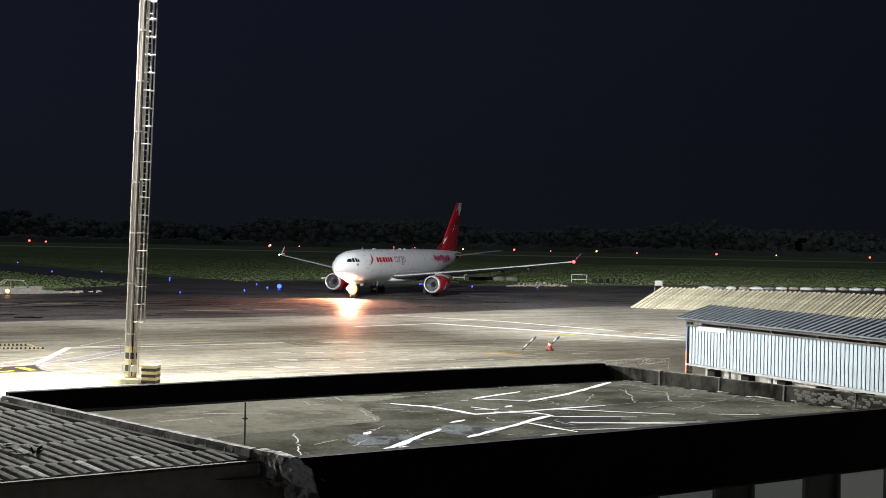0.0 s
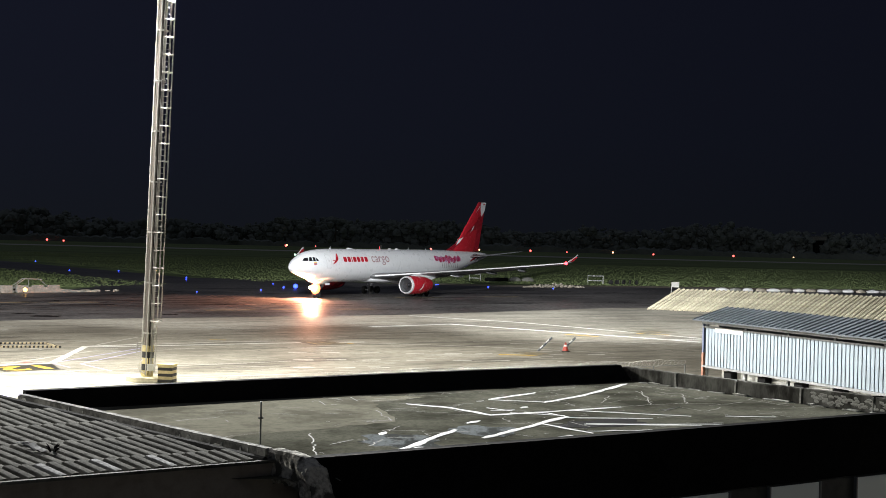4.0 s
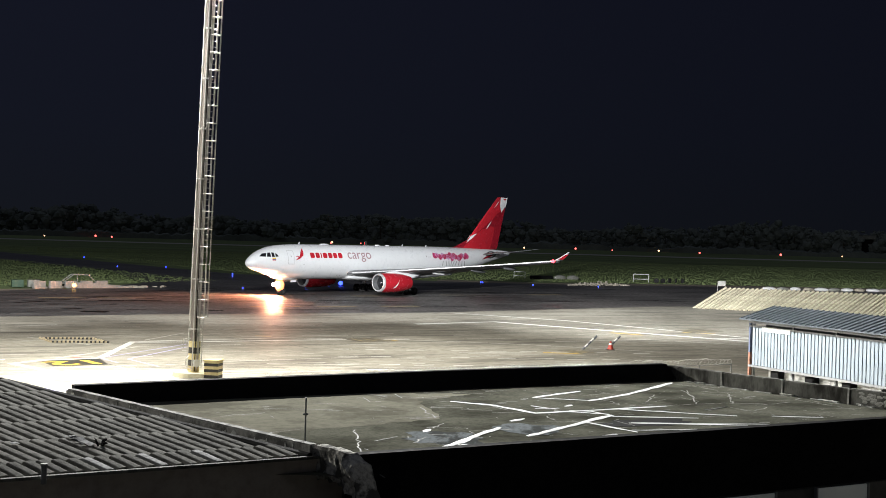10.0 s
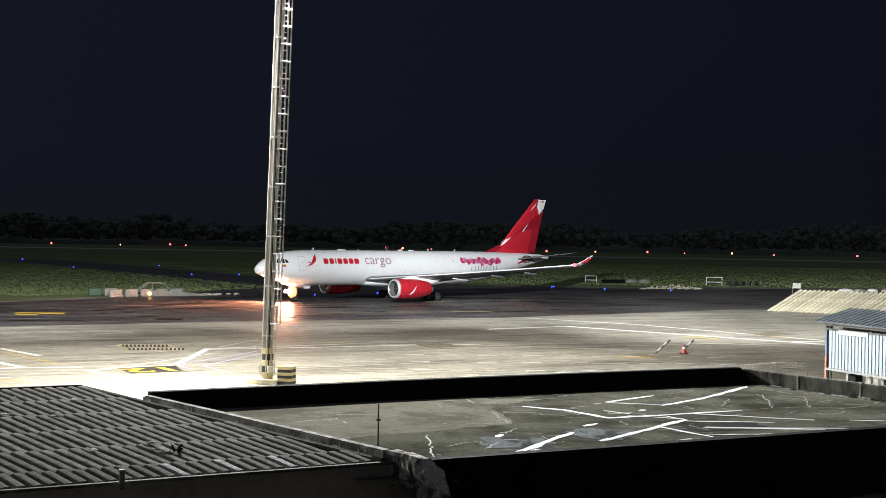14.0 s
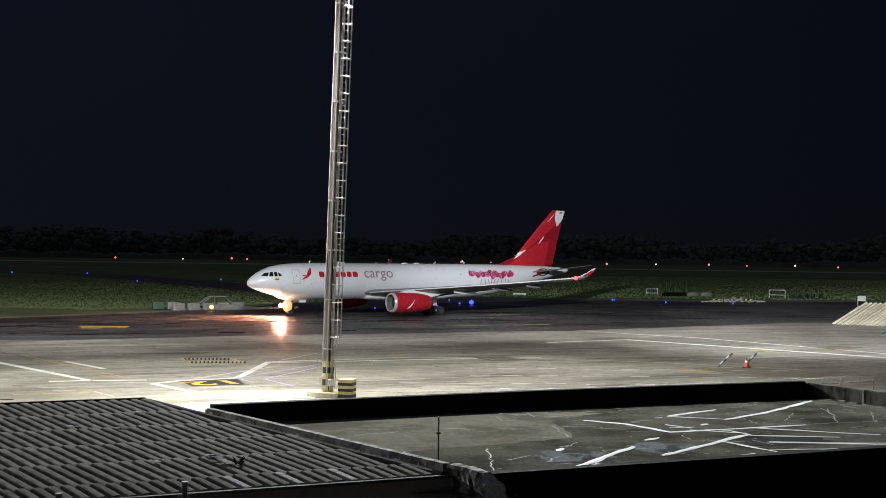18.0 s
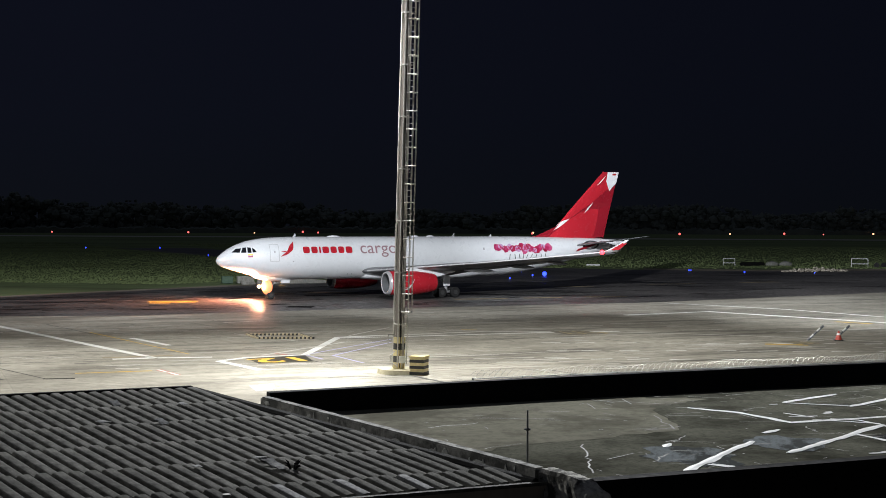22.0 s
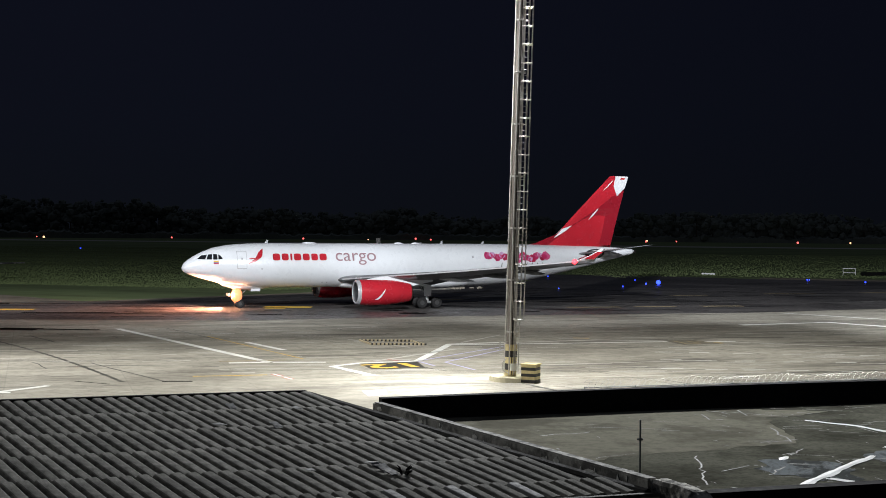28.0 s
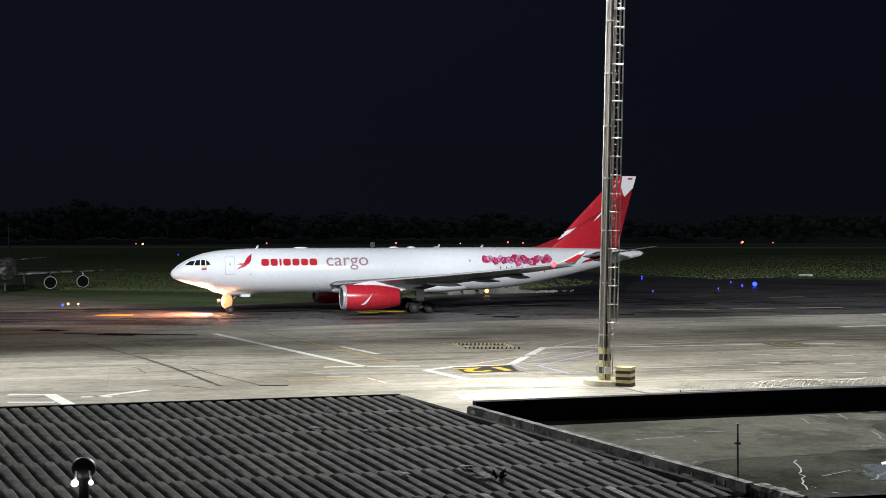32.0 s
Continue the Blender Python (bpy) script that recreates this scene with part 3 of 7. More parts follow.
# short dashes of parking bays by the mast
for row, (x0, y0, x1, y1) in enumerate(((560, 621, 1010, 626), (520, 632, 980, 640), (560, 643, 900, 648))):
    for k in range(9):
        u = k / 8 + 0.02 * math.sin(5 * k + row)
        a = (-14.5 + u * 26 + row * 0.8, 112.0 + u * 5 - row * 6.5)
        marking("painted_line", [a, along(a, (0.9, 0.42), 1.7)], 0.26, M_WHITE_LINE, "short worn white bay dash")

flat("painted_patch", [(-28.29, 79.38), (-27.16, 80.63), (-26.21, 78.19), (-27.02, 77.11)], 0.010, M_LILAC_LINE, "pale blue painted patch on the apron")
# tarred seams and scuffs across the concrete
random.seed(91)
seams = thing("tar_seams", "dark tarred seams and scuffs across the apron", "seam", kind="stuff")
bm = bmesh.new()
for k in range(420):
    y = random.uniform(84, 165)
    x = random.uniform(-0.72 * y, 0.3 * y)
    if y > 134 + (x + 61) * 0.62 - 6:
        continue
    turn = radians(random.choice((25, 25, 25, 34, -42)) + random.uniform(-4, 4))
    ln = random.choice((2, 4, 7, 12)) * random.uniform(0.6, 1.3)
    pts = [(x + math.cos(turn) * ln * j / 3 + random.uniform(-0.15, 0.15), y + math.sin(turn) * ln * j / 3 + random.uniform(-0.1, 0.1)) for j in range(4)]
    strip(bm, pts, random.uniform(0.05, 0.2), 0.006)
part("seams", bm, M_BLACK_PAINT, seams)
bm = bmesh.new()
for k in range(380):
    y = random.uniform(86, 160)
    x = random.uniform(-0.70 * y, 0.28 * y)
    if y > 134 + (x + 61) * 0.62 - 6:
        continue
    turn = radians(25 + random.uniform(-9, 9))
    ln = random.uniform(1.0, 5.0)
    strip(bm, [(x, y), (x + math.cos(turn) * ln, y + math.sin(turn) * ln)], random.uniform(0.07, 0.24), 0.007)
part("pale_scuffs", bm, M_FAINT_LINE, seams)

# rubber and wear streaks along the taxiway
random.seed(97)
wear = thing("taxiway_streaks", "dark rubber and pale wear streaks along the taxiway", "streaks", kind="stuff")
NEAR_EDGE, FAR_EDGE = [(-140, 106), (-80, 129), (-61, 136), (-41, 152), (-8.5, 173), (25, 207), (75, 227)], [(-140, 140), (-92, 170), (-72, 196), (-50, 232), (-15, 284), (10, 284), (60, 302)]
for name, count, m in (("rubber_streaks", 210, M_FRESH_TAR), ("wear_streaks", 110, M_PALE_STREAK)):
    bm = bmesh.new()
    for k in range(count):
        u, v_ = random.uniform(0, 5.6), random.uniform(0.04, 0.92)
        i = int(u)
        f = u - i
        ends = []
        for g in (f, f + random.uniform(0.08, 0.4)):
            p0 = Vector(NEAR_EDGE[i]).lerp(Vector(NEAR_EDGE[i + 1]), g)
            p1 = Vector(FAR_EDGE[i]).lerp(Vector(FAR_EDGE[i + 1]), g)
            ends.append(p0.lerp(p1, v_))
        strip(bm, [ends[0], ends[0].lerp(ends[1], 0.5) + Vector((random.uniform(-0.4, 0.4), random.uniform(-0.4, 0.4))), ends[1]], random.uniform(0.2, 0.8), 0.0095 if m is M_FRESH_TAR else 0.0075)
    part(name, bm, m, wear)

# stand number board painted on the apron
num = thing("painted_number_board", "black painted board with a yellow 12 on the apron", "road marking", kind="structure")
bm = bmesh.new()
BOARD = [(-34.08, 94.72), (-30.52, 97.68), (-28.60, 93.62), (-31.90, 91.28)]
vs = [bm.verts.new((x, y, 0.011)) for x, y in BOARD]
bm.faces.new(vs)
part("board", bm, M_BLACK_PAINT, num)


def text_mesh(text, size, weight=0.0):
    """The outline of a word as a mesh in its own plane, centred."""
    cu = bpy.data.curves.new("word", "FONT")
    cu.body, cu.size, cu.align_x, cu.align_y, cu.offset = text, size, "CENTER", "CENTER", weight
    ob = bpy.data.objects.new("word", cu)
    scene.collection.objects.link(ob)
    me = bpy.data.meshes.new_from_object(ob.evaluated_get(bpy.context.evaluated_depsgraph_get()))
    bpy.data.objects.remove(ob)
    bm = bmesh.new()
    bm.from_mesh(me)
    bpy.data.meshes.remove(me)
    return bm


bm = text_mesh("12", 3.9, 0.10)
bmesh.ops.scale(bm, vec=(1.15, 1.0, 1.0), verts=bm.verts)
mid = Vector((sum(p[0] for p in BOARD) / 4, sum(p[1] for p in BOARD) / 4, 0.016))
ang = math.atan2(BOARD[1][1] - BOARD[0][1], BOARD[1][0] - BOARD[0][0])
bmesh.ops.transform(bm, matrix=Matrix.Translation(mid) @ Matrix.Rotation(ang + math.pi, 4, "Z"), verts=bm.verts)
part("numerals", bm, M_BRIGHT_YELLOW, num, "yellow painted 12")

# two more stand boards, worn almost away
for corners in ([(-15.43, 123.97), (-12.96, 119.79), (-9.87, 122.64), (-12.65, 125.4)], [(19.37, 149.76), (21.4, 146.16), (25.61, 150.43), (23.23, 153.34)], [(4.99, 117.63), (7.05, 115.0), (8.76, 116.84), (6.27, 118.94)]):
    worn = thing("worn_stand_board", "worn dark board with yellow strokes painted on the apron", "road marking", kind="structure")
    p = [Vector(c) for c in corners]
    bm = bmesh.new()
    bm.faces.new([bm.verts.new((c.x, c.y, 0.011)) for c in p])
    part("board", bm, M_WORN_BOARD, worn)
    for u0, v0, u1, v1 in ((0.15, 0.25, 0.80, 0.20), (0.80, 0.20, 0.85, 0.55), (0.2, 0.6, 0.85, 0.55), (0.3, 0.82, 0.9, 0.85)):
        ends = [p[0].lerp(p[1], u).lerp(p[3].lerp(p[2], u), v) for u, v in ((u0, v0), (u1, v1))]
        bm = bmesh.new()
        strip(bm, ends, 0.35, 0.016)
        part("stroke", bm, M_DULL_YELLOW, worn)

# ---- flat roofed building ----
EU = (0.828, 0.560)
C_FR, C_FL = (6.1, 48.05), (-11.9, 35.87)
N_L, N_R = (-2.97, 26.63), (12.61, 36.74)
N_FAR = along(N_R, EU, 2.4)
R_DIR = (0.641, -0.767)
C_RR = along(C_FR, R_DIR, 13.0)
flat("roof_deck", [C_FL, C_FR, C_RR, along(N_L, (-0.545, 0.839), 0.1), (-4.6, 26.6)], 5.0, M_ROOF, "weathered flat concrete roof with white sealed cracks", category="roof")
def uneven(pts, seed, amount=0.10, cuts=7):
    """An outline with small irregular steps along each side."""
    rnd = random.Random(seed)
    out = []
    for a, b in zip(pts, pts[1:] + pts[:1]):
        for k in range(cuts):
            u = k / cuts
            out.append((a[0] + (b[0] - a[0]) * u + rnd.uniform(-amount, amount), a[1] + (b[1] - a[1]) * u + rnd.uniform(-amount, amount)))
    return out


flat("roof_screed", uneven([(-11.95, 37.50), (-9.59, 39.21), (-7.41, 40.34), (-4.58, 41.36), (-2.77, 41.20), (-2.21, 38.29), (-1.59, 35.69), (-3.44, 33.87), (-5.05, 32.70), (-6.16, 30.95), (-9.39, 34.51)], 3), 5.005, M_SCREED, "pale dry screed on the flat roof", category="roof")
SEALS = [
    ([(-1.44, 30.18), (0.02, 34.28)], 0.16), ([(-0.96, 31.19), (-0.34, 30.92)], 0.10),
    ([(0.71, 32.90), (2.18, 35.50), (2.60, 36.36), (3.24, 37.41)], 0.17), ([(3.24, 37.41), (2.72, 38.11), (2.04, 38.19)], 0.10),
    ([(-1.48, 39.39), (-0.18, 38.79), (1.04, 37.35), (2.64, 38.34), (5.07, 39.93)], 0.15),
    ([(1.03, 40.98), (2.64, 43.17)], 0.16), ([(1.03, 40.98), (2.75, 40.70)], 0.09),
    ([(2.74, 40.56), (4.12, 42.62), (4.94, 44.22), (6.12, 46.70)], 0.16),
    ([(2.30, 35.96), (3.67, 34.24)], 0.12), ([(2.38, 33.19), (3.10, 33.63)], 0.12),
    ([(3.22, 37.18), (5.69, 37.42)], 0.12), ([(3.57, 35.94), (6.88, 36.29)], 0.12),
]
def sealed(pts, w, rnd):
    """A hand-laid band of sealant with a wavering edge."""
    pts = [Vector(p) for p in pts]
    line = []
    for p, q in zip(pts, pts[1:]):
        n = max(2, int((q - p).length / 0.35))
        line += [p.lerp(q, k / n) + Vector((rnd.uniform(-0.03, 0.03), rnd.uniform(-0.03, 0.03))) * (k > 0) for k in range(n)]
    line.append(pts[-1])
    bm = bmesh.new()
    rows = []
    for i, p in enumerate(line):
        d = (line[min(i + 1, len(line) - 1)] - line[max(i - 1, 0)]).normalized()
        n = Vector((-d.y, d.x)) * w * rnd.uniform(0.32, 0.56) * (0.55 if i in (0, len(line) - 1) else 1)
        rows.append([bm.verts.new((p.x + n.x, p.y + n.y, 5.012)), bm.verts.new((p.x, p.y, 5.022)), bm.verts.new((p.x - n.x, p.y - n.y, 5.012))])
    for r, q in zip(rows, rows[1:]):
        for i in range(2):
            bm.faces.new((r[i], r[i + 1], q[i + 1], q[i]))
    bmesh.ops.recalc_face_normals(bm, faces=bm.faces)
    solo("sealed_crack", bm, M_SEAL, "bright white sealant over a roof crack", "sealant", group="sealed cracks of the flat roof")


seal_rnd = random.Random(12)
for pts, w in SEALS:
    sealed(pts, w * 1.45, seal_rnd)
SEALS_MORE = [
    ([(3.52, 34.60), (6.74, 35.54)], 0.10), ([(3.36, 38.88), (6.93, 38.18)], 0.12), ([(-1.88, 33.05), (-1.78, 33.56)], 0.14), ([(0.30, 35.49), (0.69, 36.12)], 0.14),
    ([(1.94, 39.05), (2.20, 39.37)], 0.12), ([(7.96, 38.37), (9.47, 38.49)], 0.10), ([(6.13, 39.29), (6.98, 40.29)], 0.05), ([(0.95, 38.93), (1.69, 38.35)], 0.10),
    ([(1.60, 37.95), (3.18, 37.62)], 0.08), ([(1.04, 38.35), (1.76, 38.61)], 0.10), ([(3.64, 36.07), (5.71, 36.31), (7.58, 36.63)], 0.09), ([(2.66, 33.43), (3.05, 33.78)], 0.14), ([(-0.88, 31.25), (-0.42, 31.06)], 0.10), ([(2.49, 36.32), (3.15, 37.25)], 0.12), ([(0.65, 40.43), (0.88, 40.62)], 0.09), ([(2.00, 39.31), (2.18, 39.48)], 0.10),
]
for pts, w in SEALS_MORE:
    sealed(pts, w * 1.45, seal_rnd)
random.seed(5)
for a, b in (((-2.32, 37.76), (-1.74, 35.66)), ((-3.67, 33.02), (-3.41, 31.41)), ((-3.41, 31.41), (-3.20, 29.78)), ((-4.12, 40.42), (-1.91, 39.97)), ((-2.09, 31.28), (-1.74, 32.24)),
             ((7.50, 43.03), (7.36, 41.21)),
             ((5.11, 40.02), (6.13, 40.76)), ((6.13, 40.76), (7.28, 41.26)), ((6.30, 44.47), (6.27, 42.55)), ((6.27, 42.55), (6.10, 40.76)), ((7.65, 43.92), (7.35, 41.56)), ((7.27, 39.75), (7.59, 39.41)), ((7.59, 39.41), (8.28, 40.47)), ((-0.52, 42.13), (0.21, 42.75)), ((-1.42, 41.64), (-0.51, 41.67)), ((-2.08, 40.48), (-1.58, 40.29)), ((-0.05, 39.46), (0.56, 39.99)), ((4.54, 40.75), (5.04, 42.77)), ((3.24, 41.07), (3.68, 40.03)), ((1.32, 36.81), (1.60, 35.95)), ((-1.72, 33.80), (-1.50, 34.77)), ((6.24, 46.19), (6.85, 45.61)), ((6.19, 44.44), (6.30, 42.53)), ((8.02, 40.88), (9.35, 42.10)), ((7.18, 41.18), (8.66, 41.41)), ((9.65, 42.60), (10.75, 41.16)),
             ((6.23, 46.19), (9.39, 44.97)), ((-6.59, 36.35), (-4.70, 36.69)), ((-7.52, 34.62), (-6.45, 35.56))):
    bm = bmesh.new()
    pts = [Vector((a[0] + (b[0] - a[0]) * k / 6 + random.uniform(-0.06, 0.06), a[1] + (b[1] - a[1]) * k / 6 + random.uniform(-0.06, 0.06))) for k in range(7)]
    strip(bm, pts, 0.036, 5.010)
    solo("roof_crack", bm, M_CRACK, "fine crack with pale lime bloom in the roof", "crack", group="fine cracks of the flat roof")


random.seed(15)
specks = thing("lime_specks", "pale lime specks and hairline streaks on the roof", "stain", kind="stuff")
bm = bmesh.new()
for k in range(420):
    u, v_ = random.random(), random.random()
    x, y = C_FL[0] + (C_FR[0] - C_FL[0]) * u + R_DIR[0] * v_ * 12.4, C_FL[1] + (C_FR[1] - C_FL[1]) * u + R_DIR[1] * v_ * 12.4
    if u + v_ * 0.1 < 0.3 and random.random() < 0.6:
        continue
    turn, ln = random.choice((0.6, 0.6, -0.9, 0.2)) + random.uniform(-0.5, 0.5), random.choice((0.04, 0.08, 0.2, 0.5))
    pts = [(x + math.cos(turn) * ln * j + random.uniform(-0.03, 0.03), y + math.sin(turn) * ln * j + random.uniform(-0.03, 0.03)) for j in range(3)]
    strip(bm, pts, random.uniform(0.015, 0.04), 5.009)
part("specks", bm, M_CRACK, specks)


def blob(name, centre, rx, ry, turn, z, material, label, seed):
    random.seed(seed)
    bm = bmesh.new()
    ring = []
    for k in range(22):
        a = 2 * math.pi * k / 22
        s = random.uniform(0.72, 1.12)
        x, y = rx * s * math.cos(a), ry * s * math.sin(a)
        ring.append(bm.verts.new((centre[0] + x * math.cos(turn) - y * math.sin(turn), centre[1] + x * math.sin(turn) + y * math.cos(turn), z)))
    bm.faces.new(ring)
    return solo(name, bm, material, label, "stain", kind="structure")


blob("roof_patch", (-1.32, 32.16), 1.05, 1.3, 0.6, 5.008, M_PUDDLE, "damp blue-grey patch on the flat roof", 1)
blob("roof_patch", (0.77, 34.25), 1.0, 1.0, 0.6, 5.008, M_PUDDLE, "damp blue-grey patch on the flat roof", 2)
blob("roof_patch", (4.11, 36.28), 1.6, 0.7, 0.6, 5.007, M_DEEP_BLACK, "black tar patch on the flat roof", 3)
blob("roof_patch", (-2.71, 40.34), 2.2, 0.7, 0.6, 5.008, M_SCREED, "pale lime stain on the flat roof", 4)


def wall_run(name, a, b, z0, z1, thick, material, label, side=1, pieces=0, kind="structure", category=""):
    d = Vector((b[0] - a[0], b[1] - a[1]))
    n = Vector((-d.y, d.x)).normalized() * thick * side
    bm = bmesh.new()
    prism(bm, [a, b, (b[0] + n.x, b[1] + n.y), (a[0] + n.x, a[1] + n.y)], z0, z1)
    bmesh.ops.bevel(bm, geom=[e for e in bm.edges if all(v.co.z > z1 - 0.01 for v in e.verts)], offset=0.03, segments=2, affect="EDGES")
    return solo(name, bm, material, label, category, kind=kind)


# far upstand, coat and shade in one black, foot canting out towards the corner
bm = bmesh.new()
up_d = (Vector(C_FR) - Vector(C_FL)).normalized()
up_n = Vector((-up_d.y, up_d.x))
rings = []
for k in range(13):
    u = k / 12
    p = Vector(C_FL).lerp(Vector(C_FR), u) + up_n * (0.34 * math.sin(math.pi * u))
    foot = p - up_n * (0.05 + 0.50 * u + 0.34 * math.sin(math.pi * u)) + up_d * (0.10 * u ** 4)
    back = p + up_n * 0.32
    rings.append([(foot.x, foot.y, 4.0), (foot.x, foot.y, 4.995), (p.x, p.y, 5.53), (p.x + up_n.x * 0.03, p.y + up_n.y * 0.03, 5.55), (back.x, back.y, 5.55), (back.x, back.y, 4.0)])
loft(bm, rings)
solo("wall_upstand_far", bm, M_DEEP_BLACK, "concrete upstand of the flat roof, black coat and shade in one colour", kind="structure")
# the side upstand is cast in lengths
ru = thing("wall_upstand_side", "dark stained concrete upstand in cast lengths with lime runs", "wall", kind="structure")
for k in range(5):
    a, b = along(C_FR, R_DIR, k * 2.62 + 0.02), along(C_FR, R_DIR, k * 2.62 + 2.59)
    n = Vector((0.767, 0.641)) * 0.3
    bm = bmesh.new()
    prism(bm, [a, b, (b[0] + n.x, b[1] + n.y), (a[0] + n.x, a[1] + n.y)], 4.0, 5.5 + 0.02 * math.sin(3 * k))
    bmesh.ops.bevel(bm, geom=[e for e in bm.edges if all(v.co.z > 5.4 for v in e.verts)], offset=0.03, segments=2, affect="EDGES")
    part("upstand_length", bm, M_UPSTAND, ru)
random.seed(8)
for k in range(22):
    s = 0.4 + k * 0.56 + random.uniform(-0.3, 0.3)
    p = along(C_FR, R_DIR, s)
    h = random.choice((0.02, 0.03, 0.03, 0.06)) * random.uniform(0.7, 1.2)
    bm = bmesh.new()
    box(bm, 0, 0, h / 2, random.uniform(0.15, 0.7), 0.09, h, bevel=0.01)
    for v in bm.verts:
        v.co += Vector((random.uniform(-0.03, 0.03), random.uniform(-0.03, 0.03), random.uniform(-0.008, 0.008)))
    part("lime_crust", bm, M_FLAKE, ru, "pale lime crust at the foot of the upstand", at=pose(p[0] - 0.05, p[1] - 0.04, 5.0, 0, 0, -50.1))

for k in range(1, 5):
    p = along(C_FR, R_DIR, k * 2.62)
    bm = bmesh.new()
    box(bm, 0, 0, 0.25, 0.05, 0.03, 0.5)
    for v in bm.verts:
        v.co += Vector((random.uniform(-0.03, 0.03), 0, 0))
    part("lime_run", bm, M_FLAKE, ru, "pale lime run at a joint", at=pose(p[0] - 0.015, p[1] - 0.012, 5.0, 0, 0, -50.1))
random.seed(18)
for k in range(80):
    p = along(C_FR, R_DIR, random.uniform(8.2, 12.8))
    bm = bmesh.new()
    ring = [bm.verts.new((random.uniform(0.4, 1.0) * 0.13 * math.cos(a), 0, random.uniform(0.4, 1.0) * 0.07 * math.sin(a))) for a in [2 * math.pi * j / 8 for j in range(8)]]
    made = bmesh.ops.extrude_face_region(bm, geom=[bm.faces.new(ring)])["geom"]
    for v in made:
        if isinstance(v, bmesh.types.BMVert):
            v.co.y -= 0.008
    bmesh.ops.recalc_face_normals(bm, faces=bm.faces)
    part("paint_flake", bm, M_FLAKE, ru, "flaking white paint" if k == 0 else "", at=pose(p[0] - 0.002, p[1] - 0.001, 5.0 + random.uniform(0.10, 0.40), 0, 0, -50.1))

# near parapet, coloured black for the shade on the side away from the floodlights
wall_run("wall_parapet_near", N_L, N_FAR, 3.82, 5.45, 0.35, M_DEEP_BLACK, "high parapet of the flat roof, coloured black for its shade", 1)
wall_run("wall_facade", along(N_L, EU, 0.3), N_FAR, 0.0, 3.80, 0.25, M_FACADE, "dark facade of the flat roofed building", 1)
# panes given a faint glow so the pale panels show
for k in range(5):
    p = along(along(N_L, (0.8389, 0.5443), 4.25 + k * 3.33), (0.5443, -0.8389), 0.03)
    bm = bmesh.new()
    box(bm, 0, 0, 0, 1.85, 0.05, 1.9, bevel=0.01)
    pane = solo("window_%d" % (k + 1), bm, G_PANE, "facade window with a faint glow added to its pane", kind="structure", at=pose(p[0], p[1], 2.82, 0, 0, 33.0))
    for x in (-0.95, 0.95):
        bm = bmesh.new()
        box(bm, x, -0.02, 0, 0.06, 0.10, 1.96, bevel=0.01)
        part("window_frame", bm, M_FRAME, pane)
bm = bmesh.new()
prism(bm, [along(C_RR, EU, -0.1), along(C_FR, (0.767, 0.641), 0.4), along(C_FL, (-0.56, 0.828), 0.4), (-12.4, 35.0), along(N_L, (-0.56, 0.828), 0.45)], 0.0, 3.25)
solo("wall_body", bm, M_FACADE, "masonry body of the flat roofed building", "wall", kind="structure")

# parapet between the tiled roof and the flat roof, with a crumbled end
P_FAR, P_NEAR = (-11.75, 35.4), (-3.80, 27.38)
tile_parapet = wall_run("wall_parapet_tile", P_NEAR, P_FAR, 4.4, 5.54, 0.24, M_PARAPET, "narrow stained concrete parapet between two roofs", 1)
random.seed(29)
p_d = (Vector(P_FAR) - Vector(P_NEAR)).normalized()
p_n = Vector((-p_d.y, p_d.x))
for k in range(26):
    p = Vector(P_NEAR) + p_d * random.uniform(0.3, 11.0) + p_n * 0.24
    tall, wide = random.uniform(0.05, 0.15), random.choice((0.03, 0.05, 0.14, 0.3)) * random.uniform(0.7, 1.3)
    z = 5.54 - 0.035 - tall - random.uniform(0.0, 0.14)
    bm = bmesh.new()
    ring = [bm.verts.new((random.uniform(0.55, 1.0) * wide * math.cos(a), 0, random.uniform(0.55, 1.0) * tall * math.sin(a))) for a in [2 * math.pi * j / 9 for j in range(9)]]
    made = bmesh.ops.extrude_face_region(bm, geom=[bm.faces.new(ring)])["geom"]
    for v in made:
        if isinstance(v, bmesh.types.BMVert):
            v.co.y += 0.008
    bmesh.ops.recalc_face_normals(bm, faces=bm.faces)
    part("lime_stain", bm, M_FLAKE, tile_parapet, "pale lime stain" if k == 0 else "", at=pose(p.x, p.y, z, 0, 0, math.degrees(math.atan2(p_d.y, p_d.x))))
random.seed(11)
bm = bmesh.new()
END = ((-3.80, 27.30, 5.53, 0.14), (-3.40, 26.98, 5.53, 0.17), (-3.02, 26.66, 5.48, 0.20), (-2.80, 26.44, 5.32, 0.23), (-2.66, 26.30, 4.95, 0.25), (-2.50, 26.14, 4.5, 0.26), (-2.30, 25.92, 3.8, 0.28))
rings = []
